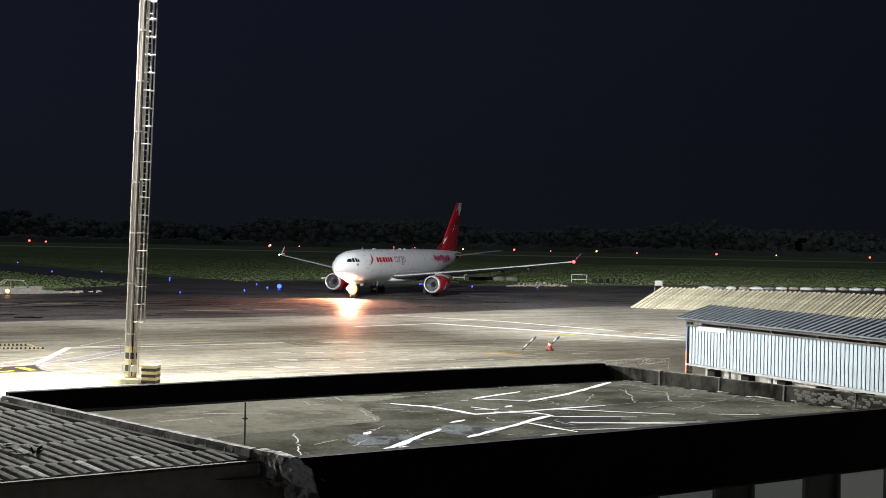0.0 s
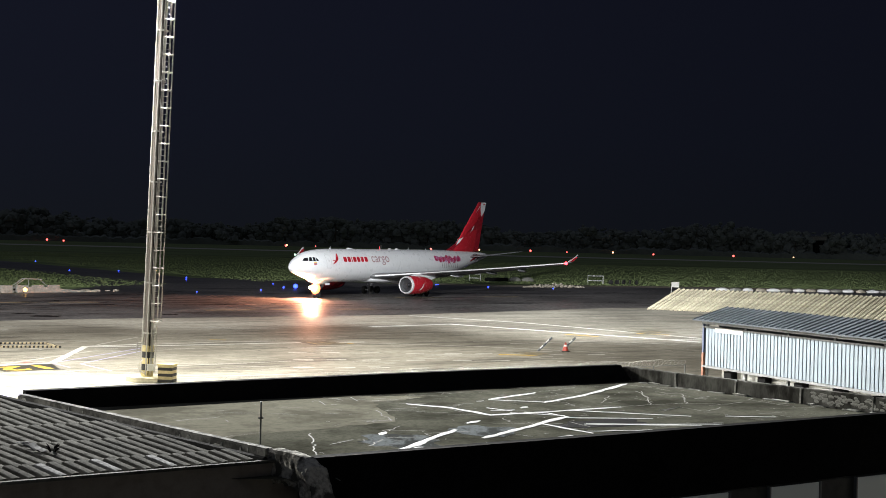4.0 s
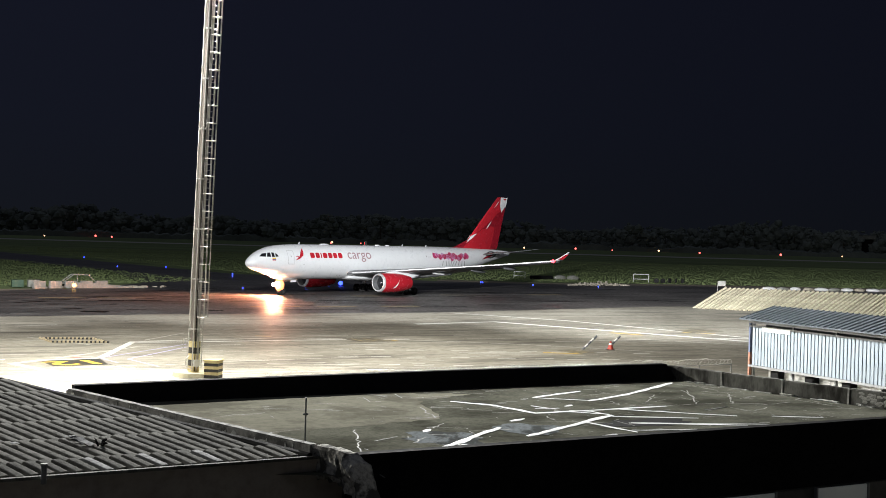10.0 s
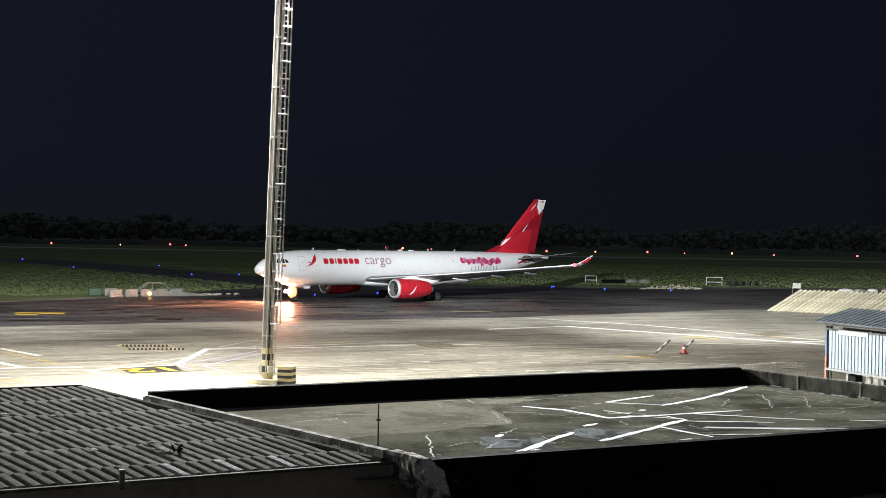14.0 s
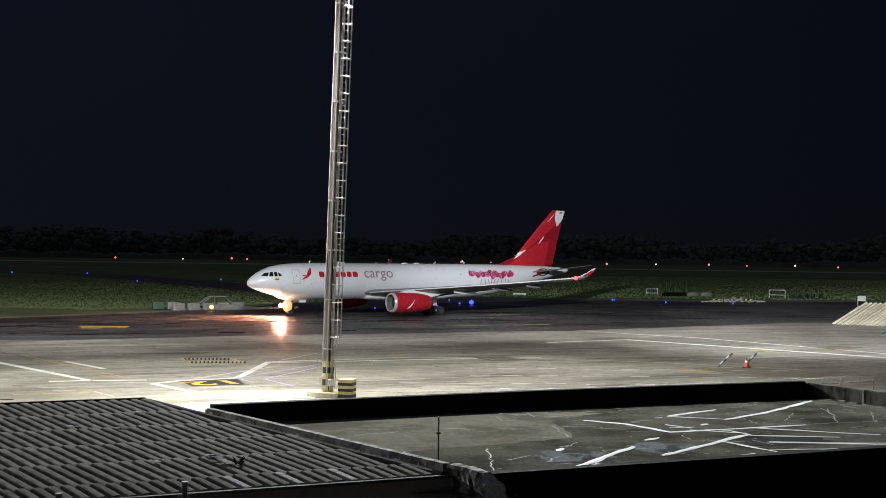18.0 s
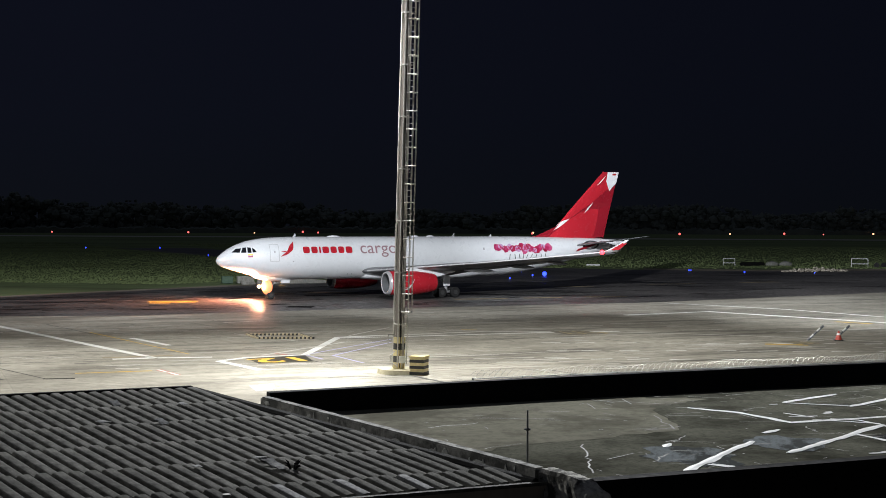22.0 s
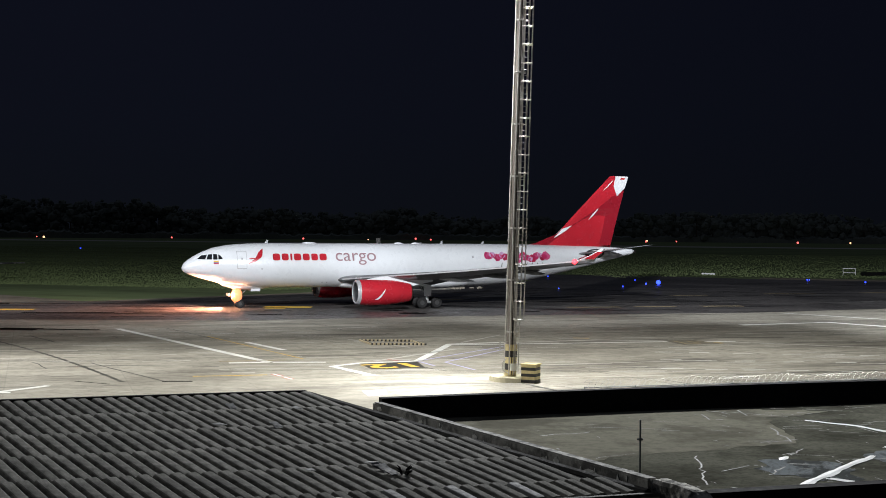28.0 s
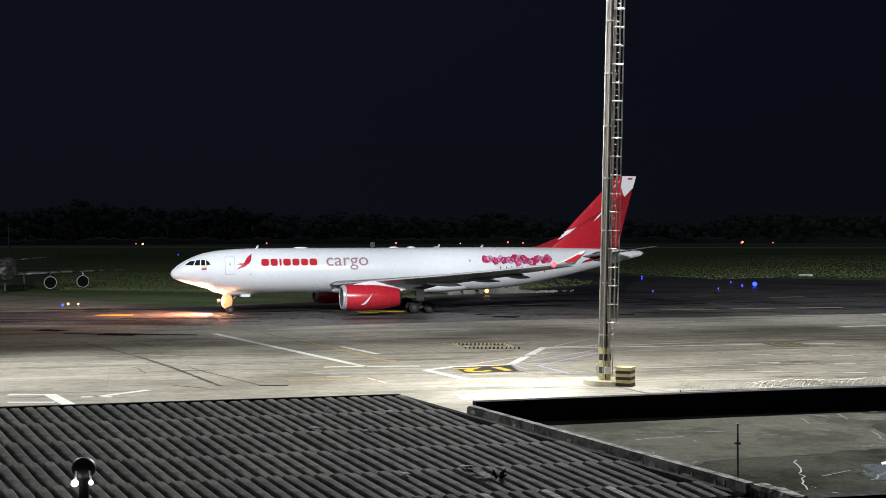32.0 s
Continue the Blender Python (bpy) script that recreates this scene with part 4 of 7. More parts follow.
for k in range(31):
    f = k / 30 * (len(END) - 1)
    i = min(int(f), len(END) - 2)
    x, y, zt, wd = [a + (b - a) * (f - i) for a, b in zip(END[i], END[i + 1])]
    ring = []
    for j in range(18):
        a = 2 * math.pi * j / 18
        px, pz = math.cos(a), math.sin(a)
        px, pz = math.copysign(min(abs(px) * 1.35, 1), px), math.copysign(min(abs(pz) * 1.25, 1), pz)
        broken = 1.0 if px < 0.3 and pz < 0.5 else 0.25
        rough = broken * (noise.noise(Vector((x * 3.1 + px, y * 3.1, zt * 3.0 + pz * 1.3))) * 0.40 + noise.noise(Vector((x * 9 + px * 3, y * 9, zt * 9 + pz * 4))) * 0.34)
        ring.append((x + EU[0] * px * wd * (1 + rough), y + EU[1] * px * wd * (1 + rough), (zt - 0.35) + pz * 0.36 * (1 + rough * 0.6)))
    rings.append(ring)
loft(bm, rings)
solo("crumbled_parapet_end", bm, M_BARE_CONC, "crumbling bare concrete end of a parapet", "parapet", kind="structure")

# thin rod with a collar on the flat roof
rod = thing("roof_rod", "thin rusty steel rod with a collar on the roof", "rod", pose((-4.44, 29.66)[0], (-4.44, 29.66)[1], 5.0))
bm = bmesh.new()
tube(bm, (0, 0, -0.02), (0, 0, 1.22), 0.022, 0.018, 8)
part("shaft", bm, M_FRAME, rod)
bm = bmesh.new()
tube(bm, (-0.06, 0, 0.84), (0.06, 0, 0.84), 0.022, seg=8)
ball(bm, (0, 0, 0.84), 0.04, 2)
part("collar", bm, M_FRAME, rod)
bm = bmesh.new()
tube(bm, (0, 0, 0), (0, 0, 0.05), 0.09, 0.06, 10)
part("foot", bm, M_BARE_CONC, rod)

# ---- tiled roof ----
E_R = (-4.05, 27.04)
A_R = (-12.9, 33.1)
RUN = Vector((A_R[0] - E_R[0], A_R[1] - E_R[1], 0.62))
COURSES, PITCH, COLS = 5.5, 0.283, 58
STEP = RUN / COURSES
ED = Vector((-0.826, -0.563, 0.0))
UPN = RUN.cross(ED).normalized()
if UPN.z < 0:
    UPN = -UPN
ROOF0 = Vector((E_R[0], E_R[1], 5.30))
tile_roof = thing("wall_tile_roof", "low pitched roof of long dark fibre cement tiles", "roof", kind="structure")
# sheet coloured near black for the shade between the tiles
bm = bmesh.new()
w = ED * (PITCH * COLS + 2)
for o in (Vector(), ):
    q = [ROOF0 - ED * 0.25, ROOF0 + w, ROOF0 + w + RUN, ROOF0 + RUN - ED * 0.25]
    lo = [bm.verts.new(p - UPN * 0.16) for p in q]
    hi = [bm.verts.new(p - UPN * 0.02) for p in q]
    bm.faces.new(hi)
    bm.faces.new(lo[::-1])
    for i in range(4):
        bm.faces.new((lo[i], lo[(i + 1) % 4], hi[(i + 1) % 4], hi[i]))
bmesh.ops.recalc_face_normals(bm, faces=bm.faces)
part("roof_sheet", bm, M_TILE_GAP, tile_roof, "near-black sheet that shades the gaps between the tiles")
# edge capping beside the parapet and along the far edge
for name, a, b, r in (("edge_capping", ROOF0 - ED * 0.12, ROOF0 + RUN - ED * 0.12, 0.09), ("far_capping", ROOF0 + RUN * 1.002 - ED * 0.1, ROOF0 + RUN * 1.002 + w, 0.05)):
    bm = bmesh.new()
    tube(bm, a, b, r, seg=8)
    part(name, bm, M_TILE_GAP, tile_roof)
bm = bmesh.new()
e0, e1 = ROOF0 + RUN * 1.008 - ED * 0.1, ROOF0 + RUN * 1.008 + w
loft(bm, [[tuple(p), tuple(p + STEP * 0.05), tuple(p + STEP * 0.05 + UPN * 0.20), tuple(p + UPN * 0.20)] for p in (e0 - UPN * 0.1, e1 - UPN * 0.1)])
part("far_edge_board", bm, M_DEEP_BLACK, tile_roof, "black board along the far edge")
bm = bmesh.new()
q0, q1 = ROOF0 - ED * 0.86 - STEP * 0.03, ROOF0 + w - STEP * 0.03
prism(bm, [(q0.x, q0.y), (q1.x, q1.y), (q1.x - 0.1, q1.y + 0.15), (q0.x - 0.1, q0.y + 0.15)], 3.7, 5.272)
solo("eave_board", prism(bmesh.new(), [(q0.x + 0.06, q0.y - 0.09), (q1.x + 0.06, q1.y - 0.09), (q1.x, q1.y), (q0.x, q0.y)], 5.275, 5.335), M_UPSTAND, "thin grey board along the tiled eave", "eave board", kind="structure")
solo("fascia", bm, M_FASCIA, "dark brown fascia board under the tiled eave", "fascia", kind="structure")
bm = bmesh.new()
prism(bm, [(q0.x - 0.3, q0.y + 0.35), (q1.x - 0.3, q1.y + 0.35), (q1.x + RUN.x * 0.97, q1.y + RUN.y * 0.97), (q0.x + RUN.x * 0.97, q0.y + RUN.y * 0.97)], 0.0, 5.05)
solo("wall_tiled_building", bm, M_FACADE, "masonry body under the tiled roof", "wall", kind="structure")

# ---- floodlight mast ----
TILT_MAST = Matrix.Translation((MAST[0], MAST[1], 0)) @ Matrix.Rotation(radians(1.35), 4, "Y") @ Matrix.Rotation(radians(30), 4, "Z")
mast = thing("floodlight_mast", "tall brown-grey steel floodlight mast with a caged ladder", "light mast", TILT_MAST)
bm = bmesh.new()
tube(bm, (0, 0, 0.3), (0, 0, 31.0), 0.33, 0.27, 16)
part("pole", bm, M_MAST, mast, smooth=False)
bm = bmesh.new()
tube(bm, (-0.36, 0.10, 0.4), (-0.31, 0.10, 31.0), 0.085, 0.085, 10)
part("conduit", bm, M_GALV, mast, "bright galvanised conduit")
for z in [3.2 + 3.42 * k for k in range(8)]:
    bm = bmesh.new()
    tube(bm, (0, 0, z), (0, 0, z + 0.10), 0.40, 0.40, 16)
    part("collar", bm, M_GALV, mast)
for x, y, r, m in ((-0.20, -0.32, 0.050, M_GALV), (-0.05, -0.37, 0.036, M_DEEP_BLACK), (0.09, -0.36, 0.040, M_GALV)):
    bm = bmesh.new()
    tube(bm, (x, y, 0.4), (x * 0.88, y * 0.86, 31.0), r, seg=8)
    part("conduit", bm, m, mast)
for x in (0.16, 0.40):
    bm = bmesh.new()
    tube(bm, (x, -0.42, 0.6), (x, -0.36, 30.5), 0.030, seg=8)
    part("ladder_rail", bm, M_GALV, mast)
RG = bmesh.new()
tube(RG, (0.16, -0.41, 0), (0.40, -0.41, 0), 0.016, seg=5)
rung_mesh = mesh_of("rung", RG, M_GALV)
for k in range(74):
    o = new("rung", rung_mesh)
    o.parent = mast
    o.matrix_basis = pose(0, 0, 0.9 + 0.4 * k)
for k in range(22):
    z = 4.1 + 1.2 * k
    bm = bmesh.new()
    pts = [(0.28 + 0.34 * math.cos(a), -0.62 + 0.36 * math.sin(a), z) for a in [math.pi * (0.75 + 1.5 * j / 10) for j in range(11)]]
    r = 0.034 if k else 0.05
    for a, b in zip(pts, pts[1:]):
        tube(bm, a, b, r, seg=5)
    tube(bm, pts[0], (0.02, -0.38, z), r, seg=5)
    tube(bm, pts[-1], (0.50, -0.38, z), r, seg=5)
    part("cage_hoop", bm, M_GALV, mast)
for j in (1, 3, 5, 7, 9):
    a = math.pi * (0.75 + 1.5 * j / 10)
    bm = bmesh.new()
    x, y = 0.28 + 0.35 * math.cos(a), -0.62 + 0.37 * math.sin(a)
    tube(bm, (x, y, 4.05), (x, y, 29.4), 0.022, seg=5)
    part("cage_strap", bm, M_GALV, mast)
for k in range(5):
    bm = bmesh.new()
    tube(bm, (0, 0, 0.32 + 0.42 * k), (0, 0, 0.32 + 0.42 * k + 0.41), 0.40, 0.398, 16)
    part("paint_band", bm, M_YELLOW if k % 2 == 0 else M_BLACK, mast)
bm = bmesh.new()
tube(bm, (0, 0, 0.0), (0, 0, 0.30), 1.42, 1.36, 24)
part("footing", bm, M_BASE, mast, "round yellow painted concrete footing")
bm = bmesh.new()
box(bm, 0.05, -0.53, 0.95, 0.42, 0.16, 0.46, bevel=0.02)
part("junction_box", bm, M_WHITE_PAINT, mast)
bm = bmesh.new()
pts = [(-0.42, -0.42, 1.5), (-0.72, -0.5, 1.25), (-0.72, -0.5, 0.8), (-0.3, -0.5, 0.55)]
for a, b in zip(pts, pts[1:]):
    tube(bm, a, b, 0.035, seg=6)
part("cable_loop", bm, M_GALV, mast)
bm = bmesh.new()
box(bm, -0.62, -0.3, 2.6, 0.5, 0.06, 0.06)
box(bm, -0.86, -0.3, 2.3, 0.06, 0.06, 0.66)
part("bracket", bm, M_GALV, mast)
bm = bmesh.new()
tube(bm, (0, 0, 31.0), (0, 0, 31.35), 0.6, 0.6, 16)
for k in range(10):
    a = 2 * math.pi * k / 10
    box(bm, 1.5 * math.cos(a), 1.5 * math.sin(a), 31.2, 0.1, 0.1, 0.5)
    tube(bm, (0, 0, 31.2), (1.5 * math.cos(a), 1.5 * math.sin(a), 31.2), 0.05, seg=6)
part("head_frame", bm, M_GALV, mast)
for k in range(10):
    a = 2 * math.pi * k / 10
    head = new("floodlight")
    head.parent = mast
    head.matrix_basis = pose(1.75 * math.cos(a), 1.75 * math.sin(a), 31.9, 0, 35, math.degrees(a))
    bm = bmesh.new()
    box(bm, 0, 0, 0, 0.3, 0.6, 0.5, bevel=0.03)
    part("housing", bm, M_FRAME, head)

# striped block beside the mast
blk = thing("striped_block", "yellow and black striped block with a cap beside the mast", "barrier block", pose(-19.45, 87.3, 0, 0, 0, -8))
bm = bmesh.new()
box(bm, 0, 0, 0.58, 0.98, 0.95, 1.16, bevel=0.03)
part("body", bm, M_YELLOW, blk)
for z in (0.13, 0.53, 0.93):
    bm = bmesh.new()
    box(bm, 0, 0, z, 0.995, 0.965, 0.20, bevel=0.01)
    part("stripe", bm, M_BLACK, blk)
bm = bmesh.new()
box(bm, 0, 0, 1.21, 1.10, 1.08, 0.10, bevel=0.02)
part("cap", bm, M_YELLOW, blk)

# ---- white clad shed on posts ----
S_L, S_R = Vector((15.0, 79.4)), Vector((15.0, 79.4)) + Vector((0.440, -0.898)) * 30
s_d = (S_R - S_L).normalized()
s_n = Vector((s_d.y, -s_d.x))
if s_n.x > 0:
    s_n = -s_n
S_ANG = math.degrees(math.atan2(s_d.y, s_d.x))
shed = thing("raised_shed", "white ribbed sheet shed on posts with a blue-grey roof", "shed", pose(S_L.x, S_L.y, 0, 0, 0, S_ANG))
# valley sheet coloured darker than the ribs for the shade between them
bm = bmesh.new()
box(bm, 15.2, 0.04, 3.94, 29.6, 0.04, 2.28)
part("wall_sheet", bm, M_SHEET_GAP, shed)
RIB = bmesh.new()
box(RIB, 0, 0, 0, 0.235, 0.05, 2.26, bevel=0.012)
rib_mesh = mesh_of("rib", RIB, M_SHEET)
for k in range(98):
    o = new("rib", rib_mesh)
    o.parent = shed
    o.matrix_basis = pose(0.5 + k * 0.3, -0.03, 3.94)
bm = bmesh.new()
vs = [(-0.35, -0.55, 5.55), (30.6, -0.55, 5.55), (30.6, 2.0, 6.3), (-0.35, 2.0, 6.3)]
lo = [bm.verts.new((x, y, z - 0.06)) for x, y, z in vs]
hi = [bm.verts.new(v) for v in vs]
bm.faces.new(hi)
bm.faces.new(lo[::-1])
for i in range(4):
    bm.faces.new((lo[i], lo[(i + 1) % 4], hi[(i + 1) % 4], hi[i]))
bmesh.ops.recalc_face_normals(bm, faces=bm.faces)
part("roof", bm, M_SHEET_ROOF, shed)
RS = bmesh.new()
tube(RS, (0, -0.55, 5.57), (0, 2.0, 6.32), 0.04, seg=5)
seam_mesh = mesh_of("roof_rib", RS, M_SHEET_ROOF)
for k in range(62):
    o = new("roof_rib", seam_mesh)
    o.parent = shed
    o.matrix_basis = pose(-0.2 + k * 0.5, 0, 0)
for name, z, y, h in (("eave_beam", 5.38, -0.1, 0.14), ("head_rail", 5.12, -0.02, 0.10), ("sill_rail", 2.74, -0.06, 0.13)):
    bm = bmesh.new()
    box(bm, 15.2, y, z, 30.2, 0.14, h)
    part(name, bm, M_FRAME, shed)
bm = bmesh.new()
box(bm, 15.2, 0.9, 5.2, 29.6, 0.05, 0.5)
part("inner_shade", bm, M_FRAME, shed)
for k in range(9):
    bm = bmesh.new()
    box(bm, 0.25 + k * 3.7, 0.15, 2.7, 0.16, 0.16, 5.4)
    part("post", bm, M_FRAME, shed)
bm = bmesh.new()
box(bm, 0.12, -0.02, 4.5, 0.13, 0.13, 1.9)
part("blue_post", bm, M_BLUE, shed)
bm = bmesh.new()
box(bm, 0.12, -0.02, 1.77, 0.16, 0.16, 3.54)
part("orange_post", bm, M_ORANGE, shed)
bm = bmesh.new()
box(bm, 15.5, 0.62, 1.32, 28.6, 0.12, 2.64)
part("low_wall", bm, M_WHITE_PAINT, shed, "white painted low wall")
bm = bmesh.new()
box(bm, 2.6, -0.07, 5.0, 2.6, 0.05, 0.26)
part("white_board", bm, M_WHITE_PAINT, shed)
bm = bmesh.new()
box(bm, 0.0, 1.0, 3.94, 0.05, 1.9, 2.28)
part("end_sheet", bm, M_SHEET, shed)
for k in range(7):
    bm = bmesh.new()
    box(bm, 2.4 + 3.1 * k, 0.28, 1.3, 0.7, 0.5, 2.6, bevel=0.05)
    part("plinth", bm, M_DEEP_BLACK, shed)
# rail along the lower edge
rail = thing("guard_rail", "grey tubular guard rail below the shed", "railing", pose(S_L.x - 0.9, S_L.y - 1.9, 0, 0, 0, S_ANG))
bm = bmesh.new()
tube(bm, (0, 0, 1.75), (28, 0, 1.75), 0.04, seg=6)
part("top_rail", bm, M_FRAME, rail)
for k in range(9):
    bm = bmesh.new()
    tube(bm, (k * 3.4, 0, 0), (k * 3.4, 0, 1.75), 0.04, seg=6)
    part("rail_post", bm, M_FRAME, rail)

# ---- security fence with razor coil ----
F_A, F_B = Vector((-12.5, 68.5)), Vector((15.2, 86.5))
f_d = (F_B - F_A).normalized()
f_len = (F_B - F_A).length
fence = thing("security_fence", "dark mesh fence topped with a razor wire coil", "fence", pose(F_A.x, F_A.y, 0, 0, 0, math.degrees(math.atan2(f_d.y, f_d.x))))
for k in range(13):
    bm = bmesh.new()
    tube(bm, (k * f_len / 12, 0, 0), (k * f_len / 12, 0, 2.15), 0.04, seg=6)
    part("fence_post", bm, M_FRAME, fence)
for z in (2.1, 1.5, 0.15):
    bm = bmesh.new()
    tube(bm, (0, 0, z), (f_len, 0, z), 0.025, seg=5)
    part("fence_rail", bm, M_FRAME, fence)
cu = bpy.data.curves.new("razor_coil", "CURVE")
cu.dimensions, cu.bevel_depth, cu.bevel_resolution = "3D", 0.008, 0
sp = cu.splines.new("POLY")
turns = int(f_len / 0.34)
random.seed(3)
pts = []
for k in range(turns * 12):
    a = 2 * math.pi * k / 12
    wob = 1 + 0.12 * math.sin(k * 0.13) + random.uniform(-0.16, 0.16)
    pts.append((k / (turns * 12) * f_len + 0.14 * math.sin(a + 0.4 * math.sin(k * 0.021)), 0.20 * wob * math.cos(a), 2.30 + (0.18 + 0.04 * math.sin(k * 0.037)) * wob * math.sin(a)))
sp.points.add(len(pts) - 1)
for p, c in zip(sp.points, pts):
    p.co = (*c, 1)
coil = new("razor_coil", cu)
cu.materials.append(M_WIRE)
coil.parent = fence

# ---- ribbed blast deflector ----
B0, B1 = Vector((29.5, 202.8, 0)), Vector((84.0, 176.0, 0))
T0, T1 = Vector((35.2, 208.0, 3.1)), Vector((88.0, 184.5, 3.1))
deflector = thing("blast_deflector", "long straw-yellow ribbed jet blast deflector", "blast deflector")
bm = bmesh.new()
q = [B0, B1, T1, T0, T0 + Vector((1.5, 3, -3.1)), T1 + Vector((1.5, 3, -3.1))]
v = [bm.verts.new(p) for p in q]
bm.faces.new((v[0], v[1], v[2], v[3]))
bm.faces.new((v[3], v[2], v[5], v[4]))
bm.faces.new((v[0], v[3], v[4]))
bm.faces.new((v[1], v[5], v[2]))
bm.faces.new((v[0], v[4], v[5], v[1]))
bmesh.ops.recalc_face_normals(bm, faces=bm.faces)
# backing colour stands for the shadow between the ribs
part("backing", bm, M_DEFLECT_GAP, deflector)
DN = (B1 - B0).cross(T0 - B0).normalized()
if DN.z < 0:
    DN = -DN
RB = bmesh.new()
d0 = (T0 - B0)
tube(RB, DN * 0.03, d0 + DN * 0.03, 0.26, 0.24, 10)
bmesh.ops.scale(RB, vec=(1, 1, 1), verts=RB.verts)
rib2 = mesh_of("deflector_rib", RB, M_DEFLECT)
for k in range(84):
    p = B0.lerp(B1, (k + 0.3) / 84.5)
    o = new("deflector_rib", rib2)
    o.parent = deflector
    o.matrix_basis = Matrix.Translation(p - Vector((0, 0, 0.05 + 0.06 * math.sin(k * 2.3) ** 2)))
sign = thing("marker_box", "small white box on short legs", "marker box", pose(36.0, 216.0, 0))
bm = bmesh.new()
box(bm, 0, 0, 3.55, 1.25, 0.4, 0.85, bevel=0.04)
part("panel", bm, M_CONC, sign)
for x in (-0.6, 0.6):
    bm = bmesh.new()
    tube(bm, (x, 0, 0), (x, 0, 3.5), 0.06, seg=6)
    part("leg", bm, M_FRAME, sign)

# ---- apron clutter ----
# ring of striped marker blocks
blocks = []
c0, cu_, cv_ = Vector((-37.5, 112.2, 0)), Vector((2.2, 0.62, 0)), Vector((-1.04, 1.55, 0))
ring = [(-1 + 2 * k / 13, v) for v in (-1, -0.6, -0.2, 0.2, 0.6, 1) for k in range(14) if abs(v) == 1 or k in (0, 13)]
first = None
for k, (a, b) in enumerate(ring):
    p = c0 + cu_ * a + cv_ * b
    if first is None:
        first = thing("marker_block", "low pale and black marker block", "barrier block", pose(p.x, p.y, 0), group="marker blocks on the apron")
        bm = bmesh.new()
        box(bm, 0, 0, 0.09, 0.19, 0.24, 0.18, bevel=0.03)
        part("body", bm, M_PALE_BLOCK, first)
        bm = bmesh.new()
        box(bm, 0.18, 0, 0.08, 0.14, 0.22, 0.16, bevel=0.01)
        part("link", bm, M_BLACK, first)
    else:
        copy_thing(first, pose(p.x, p.y, 0, 0, 0, 10 * math.sin(7 * k)))
# leaning striped poles and a cone
for x, y, lab in ((7.4, 119.6, "leaning grey and white striped pole"), (9.6, 120.2, "leaning grey and white striped pole beside a cone")):
    pole = thing("striped_pole", lab, "marker pole", pose(x, y, 0, 0, 46, 8), group="striped poles")
    for k in range(5):
        bm = bmesh.new()
        tube(bm, (0, 0, 0.38 * k), (0, 0, 0.38 * k + 0.38), 0.07, seg=10)
        part("band", bm, M_WHITE_PAINT if k % 2 else M_FRAME, pole)
    bm = bmesh.new()
    tube(bm, (0.09, 0, 0.02), (0.09, 0, 1.88), 0.035, seg=8)
    part("side_stripe", bm, M_BLUE, pole)
cone = thing("traffic_cone", "red traffic cone with a dark foot", "traffic cone", pose(10.05, 120.0, 0))
bm = bmesh.new()
tube(bm, (0, 0, 0.06), (0, 0, 0.85), 0.30, 0.06, 14)
part("shell", bm, M_RED_PLASTIC, cone)
bm = bmesh.new()
tube(bm, (0, 0, 0.48), (0, 0, 0.64), 0.185, 0.135, 14)
part("band", bm, M_WHITE_PAINT, cone)
bm = bmesh.new()
box(bm, 0, 0, 0.04, 0.75, 0.75, 0.08, bevel=0.02)
part("foot", bm, M_BLACK, cone)


def small_light(x, y, z, r, material, name, label, category, group):
    ob = thing(name, label, category, pose(x, y, 0), group=group)
    bm = bmesh.new()
    tube(bm, (0, 0, -0.1), (0, 0, z), 0.06, seg=6)
    part("stem", bm, M_FRAME, ob)
    bm = bmesh.new()
    ball(bm, (0, 0, z + r * 0.6), r, 2)
    part("lens", bm, material, ob)
    return ob


for x, y, r in ((-209, 476, 0.4), (-148.4, 374, 0.32), (-97, 323, 0.28), (-44.3, 220, 0.2), (-4.8, 283, 0.26), (6.4, 275, 0.28), (20.2, 276, 0.24), (-340, 546, 0.5), (-237, 470, 0.45), (-112.3, 152.9, 0.3),
                (-61, 291, 0.26), (-35.4, 233, 0.24), (-37.8, 265, 0.22), (-31.3, 250, 0.8), (-4.4, 284, 0.2), (-134, 410, 0.34), (-86.5, 330, 0.26), (-58.3, 278, 0.24), (-33.2, 247, 0.3)):
    small_light(x, y, 0.25, r * 0.55, G_BLUE, "taxiway_light", "blue taxiway edge light on a short stem", "airfield light", "blue taxiway lights")
for k, az in enumerate((-18.2, -14.4, -11.9, -8.5, -6.75, -4.75, -3.15, -0.9, 7.6, 33.75, 33.46, 28.2, 22.56, 19.73, 17.65, 16.98, 7.56, 6.3, 1.23)):
    dist = (1290, 1350, 1300, 1250, 1380)[k % 5]
    a = radians(az)
    hot = k % 3 != 1
    small_light(-dist * math.sin(a), dist * math.cos(a), 0.8, (0.95, 0.6, 1.05, 0.8)[k % 4], G_RED if hot else G_WARM, "runway_light", "red runway light far across the field" if hot else "warm white runway light far across the field",
                "airfield light", "runway lights")

# rubble heap and odds beside the taxiway
random.seed(21)
heap = thing("rubble_heap", "low heap of pale broken stone beside the taxiway", "rubble", kind="stuff")
bm = bmesh.new()
for k in range(260):
    u, v2 = random.uniform(-1, 1), random.gauss(0, 0.35)
    h = max(0.0, 1 - abs(u) ** 1.5) * max(0, 1 - abs(v2)) * random.uniform(0.1, 1.2)
    ball(bm, (21.5 + u * 7, 292 + u * 3.7 + v2 * 2.5, 0.1 + h * random.random()), random.uniform(0.12, 0.34), 1, (1.2, 1, 0.7))
part("stones", bm, M_RUBBLE, heap)
